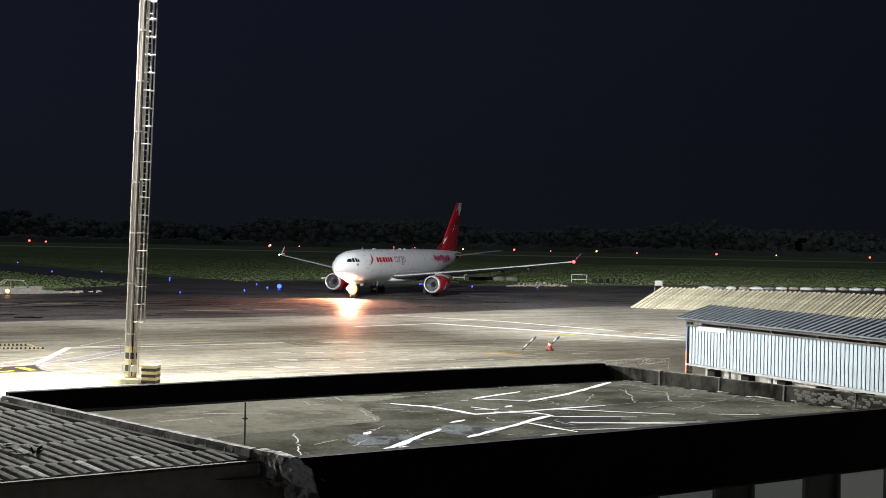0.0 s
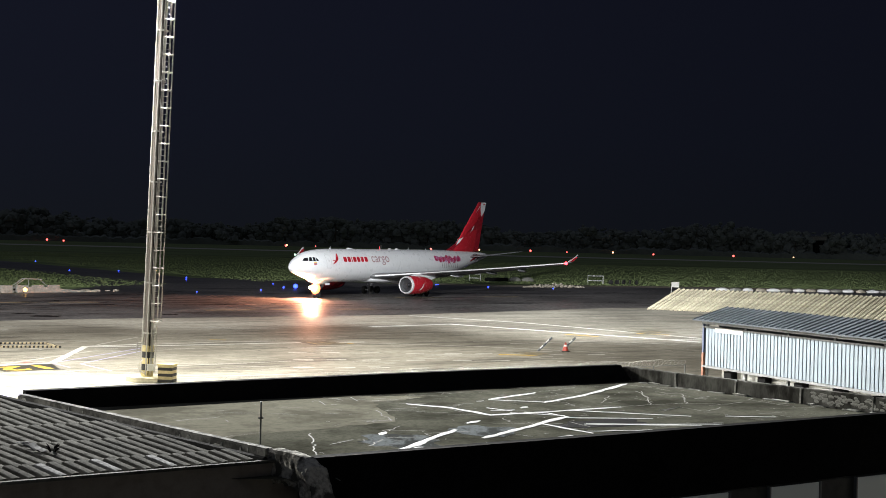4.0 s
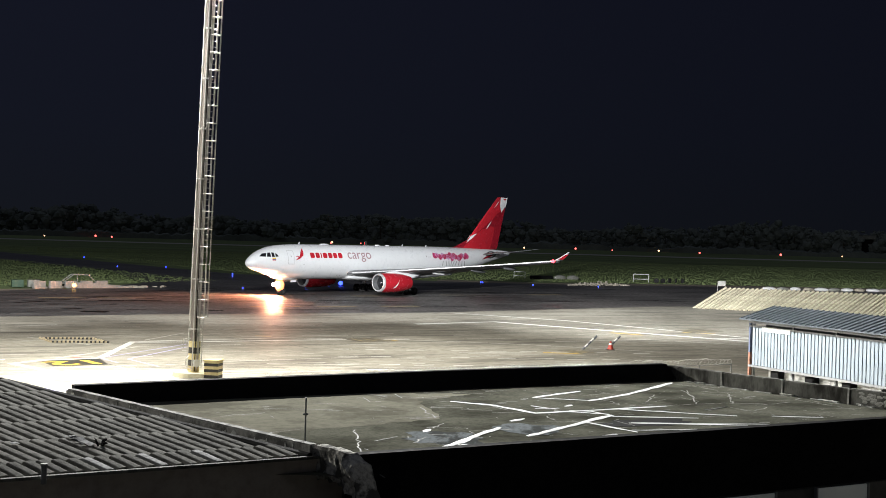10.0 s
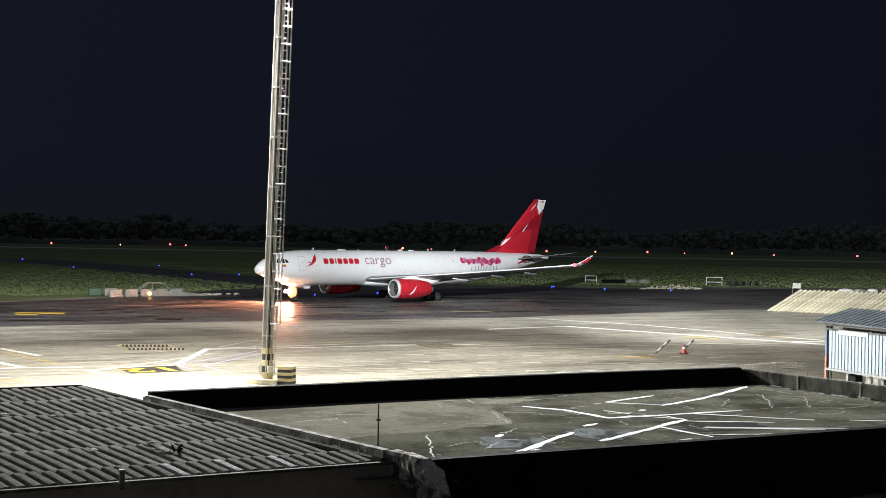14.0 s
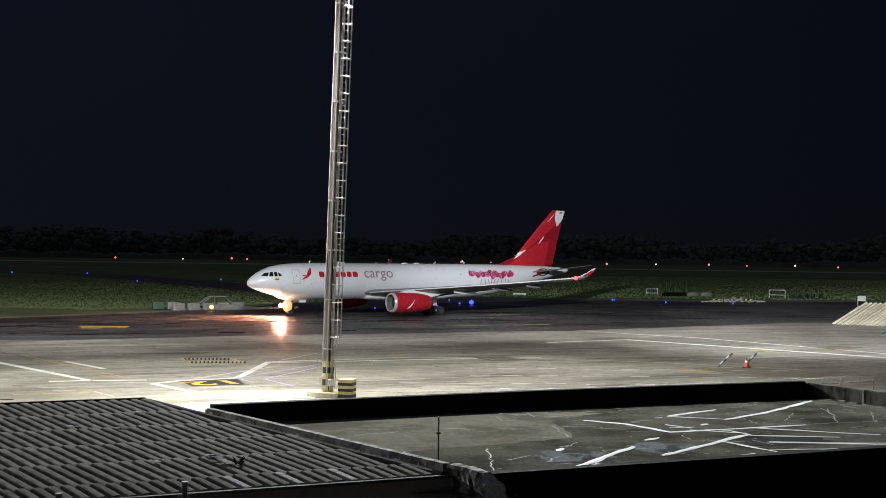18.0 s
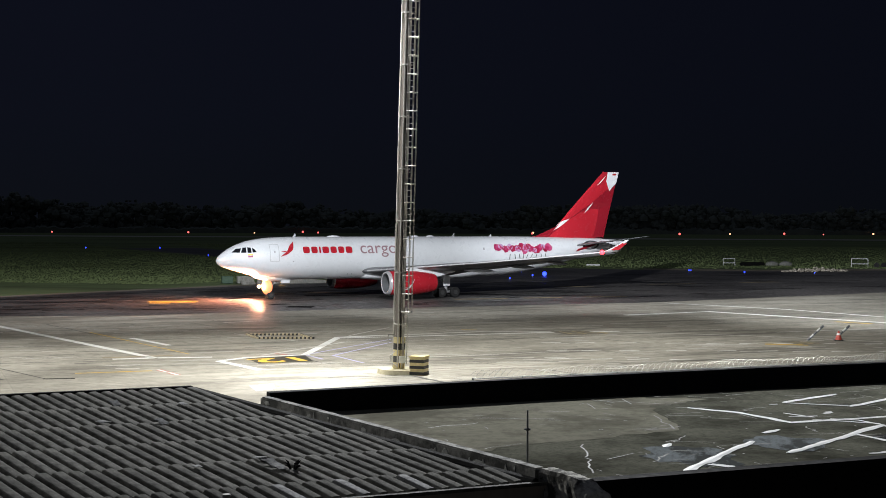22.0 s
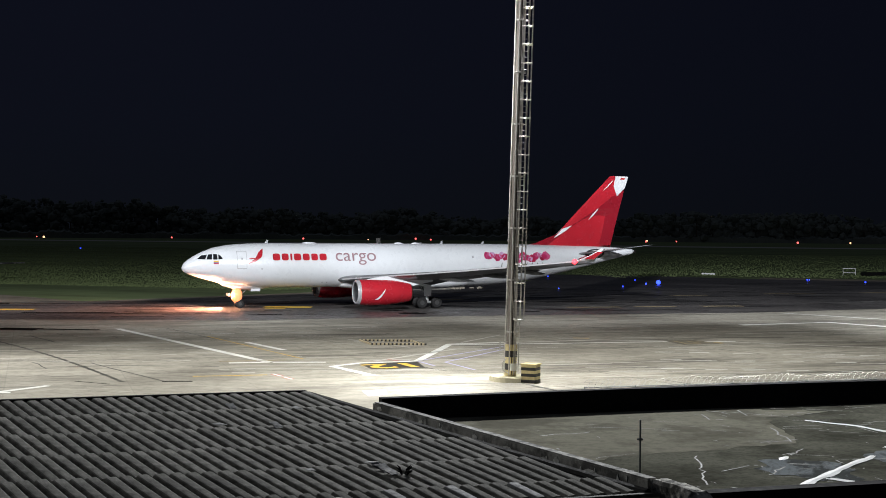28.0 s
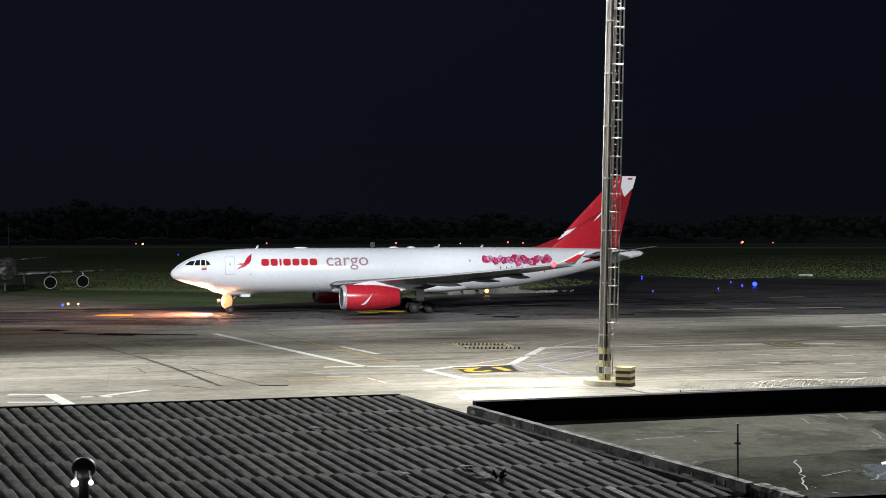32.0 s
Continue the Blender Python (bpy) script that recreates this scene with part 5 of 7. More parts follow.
for x, y, w_, h in ((34.5, 327, 3.8, 2.0), (4.2, 330, 2.8, 1.7)):
    fr = thing("pipe_frame", "white tubular frame standing on the grass", "frame", pose(x, y, -0.06), group="pipe frames")
    for a, b in (((-w_ / 2, 0, 0), (-w_ / 2, 0, h)), ((w_ / 2, 0, 0), (w_ / 2, 0, h)), ((-w_ / 2, 0, h), (w_ / 2, 0, h)), ((-w_ / 2, 0, h * 0.4), (w_ / 2, 0, h * 0.4))):
        bm = bmesh.new()
        tube(bm, a, b, 0.09, seg=6)
        part("bar", bm, M_WHITE_PAINT, fr)
for k in range(3):
    bm = bmesh.new()
    tube(bm, (7.0, 328 + k, 0.35), (12.5, 331 + k, 0.35), 0.45, seg=12)
    solo("drain_pipe", bm, M_DEEP_BLACK, "black plastic drain pipe lying on the grass", "pipe", "drain pipes")
for k in range(5):
    bm = bmesh.new()
    tube(bm, (0, -0.2, 0.5), (0, 0.2, 0.5), 0.6, seg=14)
    solo("old_tyre", bm, M_TYRE, "old tyre standing in the grass", "tyre", "old tyres", at=pose(38 + 1.7 * k, 324 + 0.8 * k, 0.05, 0, 0, 25 * k))
for k in range(2):
    bm = bmesh.new()
    ball(bm, (0, 0, 0.4), 1.1, 2, (1.5, 0.8, 0.7))
    solo("sand_mound", bm, M_CONC, "small pale sand mound on the grass", "mound", "sand mounds", at=pose(14.5 + 3.3 * k, 332 + k, -0.1))
# wrapped bales lying beyond the deflector
random.seed(23)
for k in range(15):
    bm = bmesh.new()
    ball(bm, (0, 0, 0.28), 1.0, 3, (1.5 - 0.1 * (k % 4), 0.8, 0.46))
    for v in bm.verts:
        v.co *= 1 + 0.22 * noise.noise(v.co * 1.7 + Vector((k * 3.1, 0, 0)))
        v.co.z = max(v.co.z, 0.0)
    solo("wrapped_bale", bm, (M_WHITE_PAINT, M_CONC, M_WHITE_PAINT, M_RUBBLE)[k % 4], "pale wrapped bale lying by the far verge", "bale", "wrapped bales", smooth=True, at=pose(60 + 3.1 * k, 296 + 0.8 * k, 0, 0, 0, 14 * math.sin(3 * k)))

# work site: concrete barriers, a low trailer and a lamp
for k in range(5):
    bm = bmesh.new()
    box(bm, 0, 0, 0.2, 2.1, 0.9, 0.4, bevel=0.03)
    box(bm, 0, 0, 0.75, 2.1, 0.4, 0.9, bevel=0.05)
    solo("concrete_barrier", bm, M_CONC, "pale concrete barrier beside the taxiway", "barrier", "concrete barriers", at=pose(-74.0 + 1.9 * k, 204.5 + 2.0 * k, 0, 0, 0, 46))
tr = thing("flatbed_trailer", "pale flatbed trailer with a tilted rack", "trailer", pose(-69.6, 211.0, 0, 0, 0, 38))
bm = bmesh.new()
box(bm, 0, 0, 0.75, 7.0, 1.9, 0.25, bevel=0.04)
part("bed", bm, M_CONC, tr)
for a, b in (((-3, 0.6, 0.9), (-1.2, 0.6, 2.2)), ((-1.2, 0.6, 2.2), (1.6, 0.6, 2.1)), ((1.6, 0.6, 2.1), (3.0, 0.6, 0.9)), ((-3, -0.6, 0.9), (-1.2, -0.6, 2.2)), ((-1.2, -0.6, 2.2), (1.6, -0.6, 2.1)), ((-0.2, 0.6, 2.15), (-0.2, 0.6, 0.9))):
    bm = bmesh.new()
    tube(bm, a, b, 0.08, seg=6)
    part("rack_bar", bm, M_CONC, tr)
RA, RB_ = Vector((*(-69.42, 208.79), 0)), Vector((*(-61.75, 215.32), 0))
ramp = bmesh.new()
rd = (RB_ - RA)
rn = Vector((-rd.y, rd.x, 0)).normalized() * 1.5
loft(ramp, [[RA + rd * u, RA + rd * u + rn, RA + rd * u + rn + Vector((0, 0, h)), RA + rd * u + Vector((0, 0, h))] for u, h in ((0, 0.95), (0.35, 0.8), (0.7, 0.5), (1.0, 0.15))])
solo("loading_ramp", ramp, M_CONC, "long low pale ramp beside the taxiway", "ramp")
for x in (-2.2, 2.2):
    for y in (-0.8, 0.8):
        bm = bmesh.new()
        tube(bm, (x, y - 0.12, 0.4), (x, y + 0.12, 0.4), 0.4, seg=14)
        part("wheel", bm, M_TYRE, tr)
small_light(-68.48, 204.88, 0.45, 0.34, G_WORK, "work_lamp", "amber work lamp on a short stand", "lamp", "work lamps")
small_light(-112.5, 154.35, 0.3, 0.17, G_WORK, "work_lamp", "amber work lamp on a short stand", "lamp", "work lamps")
small_light(-111.25, 154.9, 0.3, 0.15, G_WARM, "work_lamp", "small warm lamp on a short stand", "lamp", "work lamps")
for x, y, m, lab in ((-78.2, 206.2, M_GREEN_BOX, "dull green equipment box on the verge"), (-76.0, 207.4, M_CONC, "pale mottled equipment box on the verge")):
    eb = thing("equipment_box", lab, "equipment box", pose(x, y, 0, 0, 0, 30))
    bm = bmesh.new()
    box(bm, 0, 0, 0.62, 1.8, 1.2, 1.1, bevel=0.05)
    part("body", bm, m, eb)
    bm = bmesh.new()
    box(bm, 0, 0, 1.2, 1.86, 1.26, 0.08, bevel=0.02)
    part("lid", bm, m, eb)
random.seed(31)
vg = thing("verge_debris", "scattered pale debris along the verge", "debris", kind="stuff")
bm = bmesh.new()
for k in range(70):
    t_ = random.random()
    x, y = -75 + t_ * 17, 206 + t_ * 14 + random.uniform(-1.5, 3)
    box(bm, x, y, 0.12, random.uniform(0.2, 1.0), random.uniform(0.2, 0.5), random.uniform(0.1, 0.4), Matrix())
part("fragments", bm, M_RUBBLE, vg)
bm = bmesh.new()
box(bm, -28, 319, 0.1, 3.2, 1.0, 0.5, bevel=0.05)
solo("white_slab", bm, M_WHITE_PAINT, "white slab lying on the grass", "slab")
hut = thing("field_hut", "small pale control room on a dark base before the woods", "hut", pose(378, 1372, 0, 0, 0, 12))
bm = bmesh.new()
box(bm, 0, 0, 9.5, 10, 6, 19.0)
part("base", bm, M_DEEP_BLACK, hut)
bm = bmesh.new()
box(bm, 0, 0, 21.2, 15, 7, 3.4, bevel=0.2)
part("walls", bm, M_CONC, hut)
bm = bmesh.new()
box(bm, 0, 0, 23.2, 16, 8, 0.6)
part("roof", bm, M_FRAME, hut)
flat("runway", [(-900, 905), (700, 905), (700, 965), (-900, 965)], -0.05, M_FAINT_LINE, "pale runway far across the field")
for x0, x1, y0, w_ in ((-330, -120, 610, 5.0), (-60, 210, 560, 3.5), (-420, -250, 760, 9.0), (60, 330, 700, 6.0), (-150, 40, 420, 1.8), (-300, -190, 470, 2.5)):
    flat("ground_strip", [(x0, y0), (x1, y0 + 6), (x1 - 12, y0 + 6 + w_), (x0 + 15, y0 + w_)], -0.045, M_DIRT, "pale worn strip across the grass")

# ---- woods along the far side ----
random.seed(41)
woods = thing("far_woods", "dark continuous woodland across the airfield", "woods", kind="stuff")
verts, faces, tv, tf = [], [], [], []
ICO = bmesh.new()
bmesh.ops.create_icosphere(ICO, subdivisions=1, radius=1.0)
ico_v = [v.co.copy() for v in ICO.verts]
ico_f = [[v.index for v in f.verts] for f in ICO.faces]
ICO.free()
for k in range(400):
    az = radians(-24 + 69 * k / 399 + random.uniform(-0.1, 0.1))
    dist = random.uniform(1400, 1560)
    cx, cy = -dist * math.sin(az), dist * math.cos(az)
    tall = 28 + 12.0 * min(1.0, max(0.0, (math.degrees(az) - 20) / 8)) + 4.5 * math.sin(az * 23) + 3.0 * math.sin(az * 61 + 1) + random.uniform(-5, 4)
    for j in range(26):
        r = random.uniform(3.4, 6.2) if j < 12 else random.uniform(1.3, 2.8)
        z = tall * (0.18 + 0.80 * random.random() ** 0.8) - r * 0.8
        spread_ = 9.5 * math.sqrt(max(0.05, 1 - ((z / tall) - 0.45) ** 2 * 2.2))
        px, py = cx + random.uniform(-1, 1) * spread_, cy + random.uniform(-1, 1) * spread_
        base = len(verts)
        for c in ico_v:
            s = random.uniform(0.65, 1.3)
            verts.append((px + c.x * r * s, py + c.y * r * s, max(0.3, z + c.z * r * s * 0.85)))
        faces += [[i + base for i in f] for f in ico_f]
    b0 = len(tv)
    for z, r in ((-0.1, 0.7), (tall * 0.7, 0.3)):
        tv += [(cx + r * math.cos(a * 1.2566), cy + r * math.sin(a * 1.2566), z) for a in range(5)]
    tf += [[b0 + i, b0 + (i + 1) % 5, b0 + 5 + (i + 1) % 5, b0 + 5 + i] for i in range(5)]
for name, vv, ff, m in (("crowns", verts, faces, M_LEAVES), ("trunks", tv, tf, M_BARK)):
    me = bpy.data.meshes.new(name)
    me.from_pydata(vv, [], ff)
    me.materials.append(m)
    o = new(name, me)
    o.parent = woods
bm = bmesh.new()
under = []
for k in range(620):
    az = radians(-26 + 66 * k / 619)
    under.append((-1392 * math.sin(az), 1392 * math.cos(az), 5 + 0.8 * math.sin(k * 0.31) + 0.6 * math.sin(k * 0.093) + random.uniform(-1.2, 1.2)))
lo = [bm.verts.new((x, y, -0.1)) for x, y, z in under]
hi = [bm.verts.new(p) for p in under]
back = [bm.verts.new((x * 1.02, y * 1.02, z * 1.3)) for x, y, z in under]
for i in range(len(under) - 1):
    bm.faces.new((lo[i], lo[i + 1], hi[i + 1], hi[i]))
    bm.faces.new((hi[i], hi[i + 1], back[i + 1], back[i]))
part("undergrowth", bm, M_LEAVES, woods)

# ---- grass blades standing on the field ----
random.seed(71)
gv, gf = [], []
for k in range(150000):
    y = 200 + 420 * random.random() ** 1.5
    x = random.uniform(-0.75 * y, 0.42 * y)
    # kept off the taxiway, its branch and the verge
    edge = 196 + max(0.0, x + 88) * 1.75 if x < -64 else (238 + (x + 64) * 1.9 if x < -30 else 300 + max(0.0, x) * 0.25)
    edge = min(edge, 306 + max(0.0, x) * 0.22)
    if y < edge + 6:
        continue
    if x < -30 and y > 225 and abs((x + 64) + (y - 290) * 0.72) < 17 + (y - 290) * 0.03:
        continue
    h, w_, a = random.uniform(0.05, 0.15), random.uniform(0.15, 0.45), random.uniform(0, math.pi)
    for b in (a,):
        n = len(gv)
        c, s_ = math.cos(b) * w_ / 2, math.sin(b) * w_ / 2
        gv += [(x - c, y - s_, -0.07), (x + c, y + s_, -0.07), (x + c * 0.7 + 0.1, y + s_ * 0.7, h), (x - c * 0.6, y - s_ * 0.6 + 0.1, h * random.uniform(0.6, 1))]
        gf.append((n, n + 1, n + 2, n + 3))
me = bpy.data.meshes.new("grass_tufts")
me.from_pydata(gv, [], gf)
me.materials.append(M_BLADE)
tagged(new("grass_tufts", me), "rough uncut grass across the airfield", "grass", kind="stuff")


# ---- cargo jet, origin on the ground between the main wheels, nose along +x ----
REF, K = 28.9, 1.083
GEAR_X = -1.6
NREF, EREF = REF - 6.7 * (K - 1), REF + 0.5
PROFILE = [(0.0, 5.06, 0.04, 0.04), (0.12, 5.07, 0.36, 0.37), (0.35, 5.10, 0.62, 0.64), (0.8, 5.19, 0.95, 0.99), (1.4, 5.30, 1.27, 1.34), (2.4, 5.42, 1.70, 1.80), (3.6, 5.47, 2.12, 2.20), (5.0, 5.42, 2.46, 2.48),
           (6.6, 5.38, 2.67, 2.68), (8.4, 5.36, 2.78, 2.79), (10.5, 5.35, 2.82, 2.82), (36.0, 5.35, 2.82, 2.82), (39.0, 5.42, 2.74, 2.76), (42.0, 5.58, 2.56, 2.60), (45.0, 5.83, 2.26, 2.32),
           (48.0, 6.12, 1.90, 1.97), (51.0, 6.45, 1.50, 1.56), (54.0, 6.78, 1.06, 1.10), (56.5, 7.02, 0.68, 0.70), (58.2, 7.16, 0.38, 0.38), (58.8, 7.20, 0.14, 0.14)]


def hull_at(s):
    """Centre height, half height and half width of the body at a station behind the nose."""
    for (a, *p), (b, *q) in zip(PROFILE, PROFILE[1:]):
        if a <= s <= b:
            u = (s - a) / (b - a)
            return [x + (y - x) * u for x, y in zip(p, q)]
    return list(PROFILE[-1][1:])


def on_hull(s, z, off=0.02, side=1):
    """A point on the painted skin."""
    c, h, w = hull_at(s)
    k = max(-0.999, min(0.999, (z - c) / h))
    return (REF - s * K, side * (w * math.sqrt(1 - k * k) + off), z + off * k)


jet = thing("cargo_jet", "white twin-engined cargo jet with a red tail taxiing", "aircraft", pose(-7, 240, 0, 0, 0, 248))
bm = bmesh.new()
rings = []
stations = sorted({p[0] for p in PROFILE} | {12 + 3.0 * k for k in range(8)} | {0.04, 0.22, 0.55, 1.1, 1.9, 3.0, 4.3})
for s in stations:
    c, h, w = hull_at(s)
    rings.append([(REF - s * K, w * math.sin(2 * math.pi * j / 40), c + h * math.cos(2 * math.pi * j / 40)) for j in range(40)])
loft(bm, rings)
fus = part("fuselage", bm, M_HULL, jet, smooth=True)
# belly fairing, nose gear bulge
bm = bmesh.new()
rings = []
for s, hw, zb in ((17.5, 0.5, 2.7), (19, 1.9, 2.45), (21, 2.85, 2.25), (25, 3.1, 2.15), (29, 3.1, 2.15), (32, 2.8, 2.25), (34.5, 1.8, 2.5), (36, 0.5, 2.75)):
    rings.append([(REF - s * K, hw * math.cos(a), 3.3 + (zb - 3.3) * max(0.0, -math.sin(a)) ** 0.6 if math.sin(a) < 0 else 3.3 + 0.6 * math.sin(a)) for a in [2 * math.pi * j / 24 for j in range(24)]])
loft(bm, rings)
part("belly_fairing", bm, M_HULL, jet, smooth=True)
bm = bmesh.new()
rings = []
for s, hw, zb in ((3.9, 0.2, 3.35), (4.8, 0.8, 2.75), (6.2, 1.05, 2.35), (7.8, 1.05, 2.28), (9.2, 0.8, 2.36), (10.6, 0.2, 2.6)):
    rings.append([(REF - s * K, hw * math.cos(a), 3.6 + (zb - 3.6) * abs(math.sin(a)) ** 0.7 * (1 if math.sin(a) < 0 else -0.2)) for a in [2 * math.pi * j / 16 for j in range(16)]])
loft(bm, rings)
part("nose_gear_blister", bm, M_HULL, jet, smooth=True)


def airfoil(n=9, thick=0.11):
    """Unit section, leading edge at 0, upper side first."""
    up = [(u * u, thick * (1.48 * u - 0.63 * u * u - 1.76 * u ** 4 + 1.42 * u ** 6 - 0.51 * u ** 8) * 0.95) for u in [k / n for k in range(n + 1)]]
    lo = [(x, -z * 0.7) for x, z in up[-2:0:-1]]
    return up + lo


def wing_rings(defs, side, tilt=0.07):
    """defs: y, station of the leading edge, chord, height of the chord line, thickness."""
    out = []
    for y, s, c, z, t in defs:
        out.append([(REF - s - c * u, side * y, z + c * v * t / 0.11 - tilt * c * u) for u, v in airfoil(thick=0.11)])
    return out


WING = [(1.2, 19.0, 11.9, 3.55, 0.13), (2.9, 19.9, 10.9, 3.62, 0.13), (6.0, 21.7, 9.3, 3.92, 0.12), (9.6, 23.8, 7.6, 4.25, 0.11), (16.2, 29.5, 5.5, 4.95, 0.10), (22.5, 34.2, 4.1, 5.65, 0.10), (29.5, 39.2, 2.6, 6.5, 0.09)]
for side in (1, -1):
    bm = bmesh.new()
    loft(bm, wing_rings(WING, side))
    wing = part("wing", bm, M_WING, jet, smooth=True)
    bm = bmesh.new()
    rings = []
    for dy, ds, dz, c in ((0.0, 0.0, 0.0, 2.6), (0.25, 0.65, 0.22, 2.0), (0.55, 1.75, 0.72, 1.25), (0.9, 3.1, 1.5, 0.5)):
        rings.append([(REF - 39.2 - ds - c * u, side * (29.5 + dy + v * c * 0.7), 6.5 + dz + v * c * 0.4) for u, v in airfoil(6)])
    loft(bm, rings)
    part("winglet", bm, M_HULL, wing, "white winglet with a red stripe", smooth=True)
    bm = bmesh.new()
    q = [(REF - 40.3, side * 29.85, 6.78), (REF - 41.5, side * 29.87, 6.78), (REF - 42.5, side * 30.26, 7.62), (REF - 41.8, side * 30.22, 7.62)]
    for off in (0.16, -0.16):
        bm.faces.new([bm.verts.new((x, y + off, z)) for x, y, z in q])
    part("winglet_stripe", bm, M_RED, wing)
    # leading edge slat line and flap fairings
    for y, ln in ((5.4, 4.6), (12.2, 4.6), (17.4, 4.0), (22.0, 3.2)):
        for (a, *p), (b, *q2) in zip(WING, WING[1:]):
            if a <= y <= b:
                u = (y - a) / (b - a)
                s, c, z, t = [i + (j - i) * u for i, j in zip(p, q2)]
        bm = bmesh.new()
        rings = []
        for k in range(7):
            u = k / 6
            r = 0.26 * math.sin(math.pi * min(max(u, 0.04), 0.97)) ** 0.6
            rings.append([(REF - (s + c * 0.52 + ln * u), side * y + r * 0.7 * math.cos(a), z - 0.30 - 0.045 * c - 0.25 * u + r * math.sin(a)) for a in [2 * math.pi * j / 10 for j in range(10)]])
        loft(bm, rings)
        part("flap_fairing", bm, M_HULL if y < 15 else M_WING, wing, smooth=True)
    # flap darker than the wing, the underside's shade put into its colour
    bm = bmesh.new()
    loft(bm, [[(REF - s - c * 0.70, side * y, z - 0.05 * c - 0.28 * t / 0.11 * 0.5), (REF - s - c * 1.02, side * y, z - 0.09 * c - 0.06), (REF - s - c * 1.02, side * y, z - 0.09 * c), (REF - s - c * 0.70, side * y, z - 0.05 * c - 0.02)] for y, s, c, z, t in WING[1:6]])
    part("flap", bm, M_WING_UNDER, wing, "flap coloured dark grey for the shade under the wing")
    bm = bmesh.new()
    loft(bm, [[(REF - s + 0.02, side * y, z - 0.08), (REF - s + 0.02, side * y, z + 0.08), (REF - s - c * 0.06, side * y, z + 0.2 * t / 0.11 * c * 0.09 + 0.06), (REF - s - c * 0.06, side * y, z - 0.07 * c * 0.3)] for y, s, c, z, t in WING[1:]])
    part("slat", bm, M_LIP, wing, "bare metal slat edge")
    bm = bmesh.new()
    ball(bm, (REF - 39.2, side * 29.8, 6.5), 0.30 if side > 0 else 0.16, 2)
    part("wingtip_light", bm, G_NAV if side > 0 else G_NAV_GREEN, wing)
    # tailplane
    bm = bmesh.new()
    loft(bm, wing_rings([(0.5, 53.3, 5.8, 6.7, 0.08), (3.0, 54.9, 4.8, 7.0, 0.07), (6.5, 57.2, 3.4, 7.55, 0.06), (9.7, 59.3, 2.1, 8.05, 0.06)], side, -0.10))
    part("tailplane", bm, M_WING, jet, smooth=True)
    # engine
    ey, ez = side * 9.4, 2.28
    eng = new("engine")
    eng.parent = jet
    tagged(eng, "red nacelle with a polished lip")
    bm = bmesh.new()
    prof = [(20.15, 1.22), (20.05, 1.30), (20.1, 1.42), (20.5, 1.53), (21.4, 1.60), (22.6, 1.61), (24.0, 1.57), (25.4, 1.44), (26.6, 1.22), (27.1, 1.10)]
    rings = [[(EREF - s, ey + r * math.sin(a), ez + r * math.cos(a) - 0.05 * (s > 21)) for a in [2 * math.pi * j / 28 for j in range(28)]] for s, r in prof[3:]]
    loft(bm, rings, close_ends=False)
    part("nacelle", bm, M_RED, eng, smooth=True)
    bm = bmesh.new()
    rings = [[(EREF - s, ey + r * math.sin(a), ez + r * math.cos(a)) for a in [2 * math.pi * j / 28 for j in range(28)]] for s, r in prof[:4]]
    loft(bm, rings, close_ends=False)
    part("inlet_lip", bm, M_LIP, eng, smooth=True)
    bm = bmesh.new()
    loft(bm, [[(EREF - s, ey + r * math.sin(a), ez + r * math.cos(a)) for a in [2 * math.pi * j / 28 for j in range(28)]] for s, r in ((21.2, 1.24), (20.15, 1.22))], close_ends=False)
    part("inlet_barrel", bm, M_WING, eng, "grey inlet barrel", smooth=True)
    bm = bmesh.new()
    rings = [[(EREF - s, ey + r * math.sin(a), ez + r * math.cos(a)) for a in [2 * math.pi * j / 20 for j in range(20)]] for s, r in ((21.2, 1.24), (21.25, 0.45), (20.8, 0.25), (20.6, 0.02))]
    loft(bm, rings, close_ends=False)
    for k in range(22):
        a = 2 * math.pi * k / 22
        box(bm, EREF - 21.15, 0, 0, 0.03, 0.10, 0.78, Matrix.Translation((0, ey, ez)) @ Matrix.Rotation(a, 4, "X") @ Matrix.Translation((0, 0, 0.82)))
    part("fan", bm, M_FAN, eng)
    bm = bmesh.new()
    rings = [[(EREF - s, ey + r * math.sin(a), ez - 0.05 + r * math.cos(a)) for a in [2 * math.pi * j / 24 for j in range(24)]] for s, r in ((27.05, 1.10), (27.25, 1.04), (27.3, 0.98), (27.1, 0.7), (26.6, 0.55))]
    loft(bm, rings, close_ends=False)
    part("exhaust", bm, M_HOT, eng, smooth=True)
    bm = bmesh.new()
    loft(bm, [[(EREF - s, ey - 0.22 * wd, z0), (EREF - s, ey + 0.22 * wd, z0), (EREF - s, ey + 0.22 * wd, z1), (EREF - s, ey - 0.22 * wd, z1)] for s, wd, z0, z1 in ((21.6, 0.3, 3.6, 3.86), (23.2, 1, 3.5, 4.15), (25.4, 1, 3.3, 4.3), (27.5, 1, 3.0, 4.0), (30.2, 0.4, 3.55, 3.9))])
    part("pylon", bm, M_HULL, eng)
    # white bird-like swoosh on the nacelle
    bm = bmesh.new()
    n = 9
    lo_, hi_ = [], []
    for k in range(n):
        u = k / (n - 1)
        s, z = 22.2 + 1.35 * u, ez - 0.85 + 1.35 * u ** 1.8
        th = 0.05 + 0.30 * math.sin(math.pi * u) ** 1.2
        for lst, dz in ((lo_, -th / 2), (hi_, th / 2)):
            dzv = max(-0.98, min(0.98, (z + dz - ez + 0.05) / 1.6))
            lst.append(bm.verts.new((EREF - s, ey + side * (1.61 * math.sqrt(1 - dzv * dzv) + 0.03), z + dz)))
    for k in range(n - 1):
        bm.faces.new((lo_[k], lo_[k + 1], hi_[k + 1], hi_[k]))
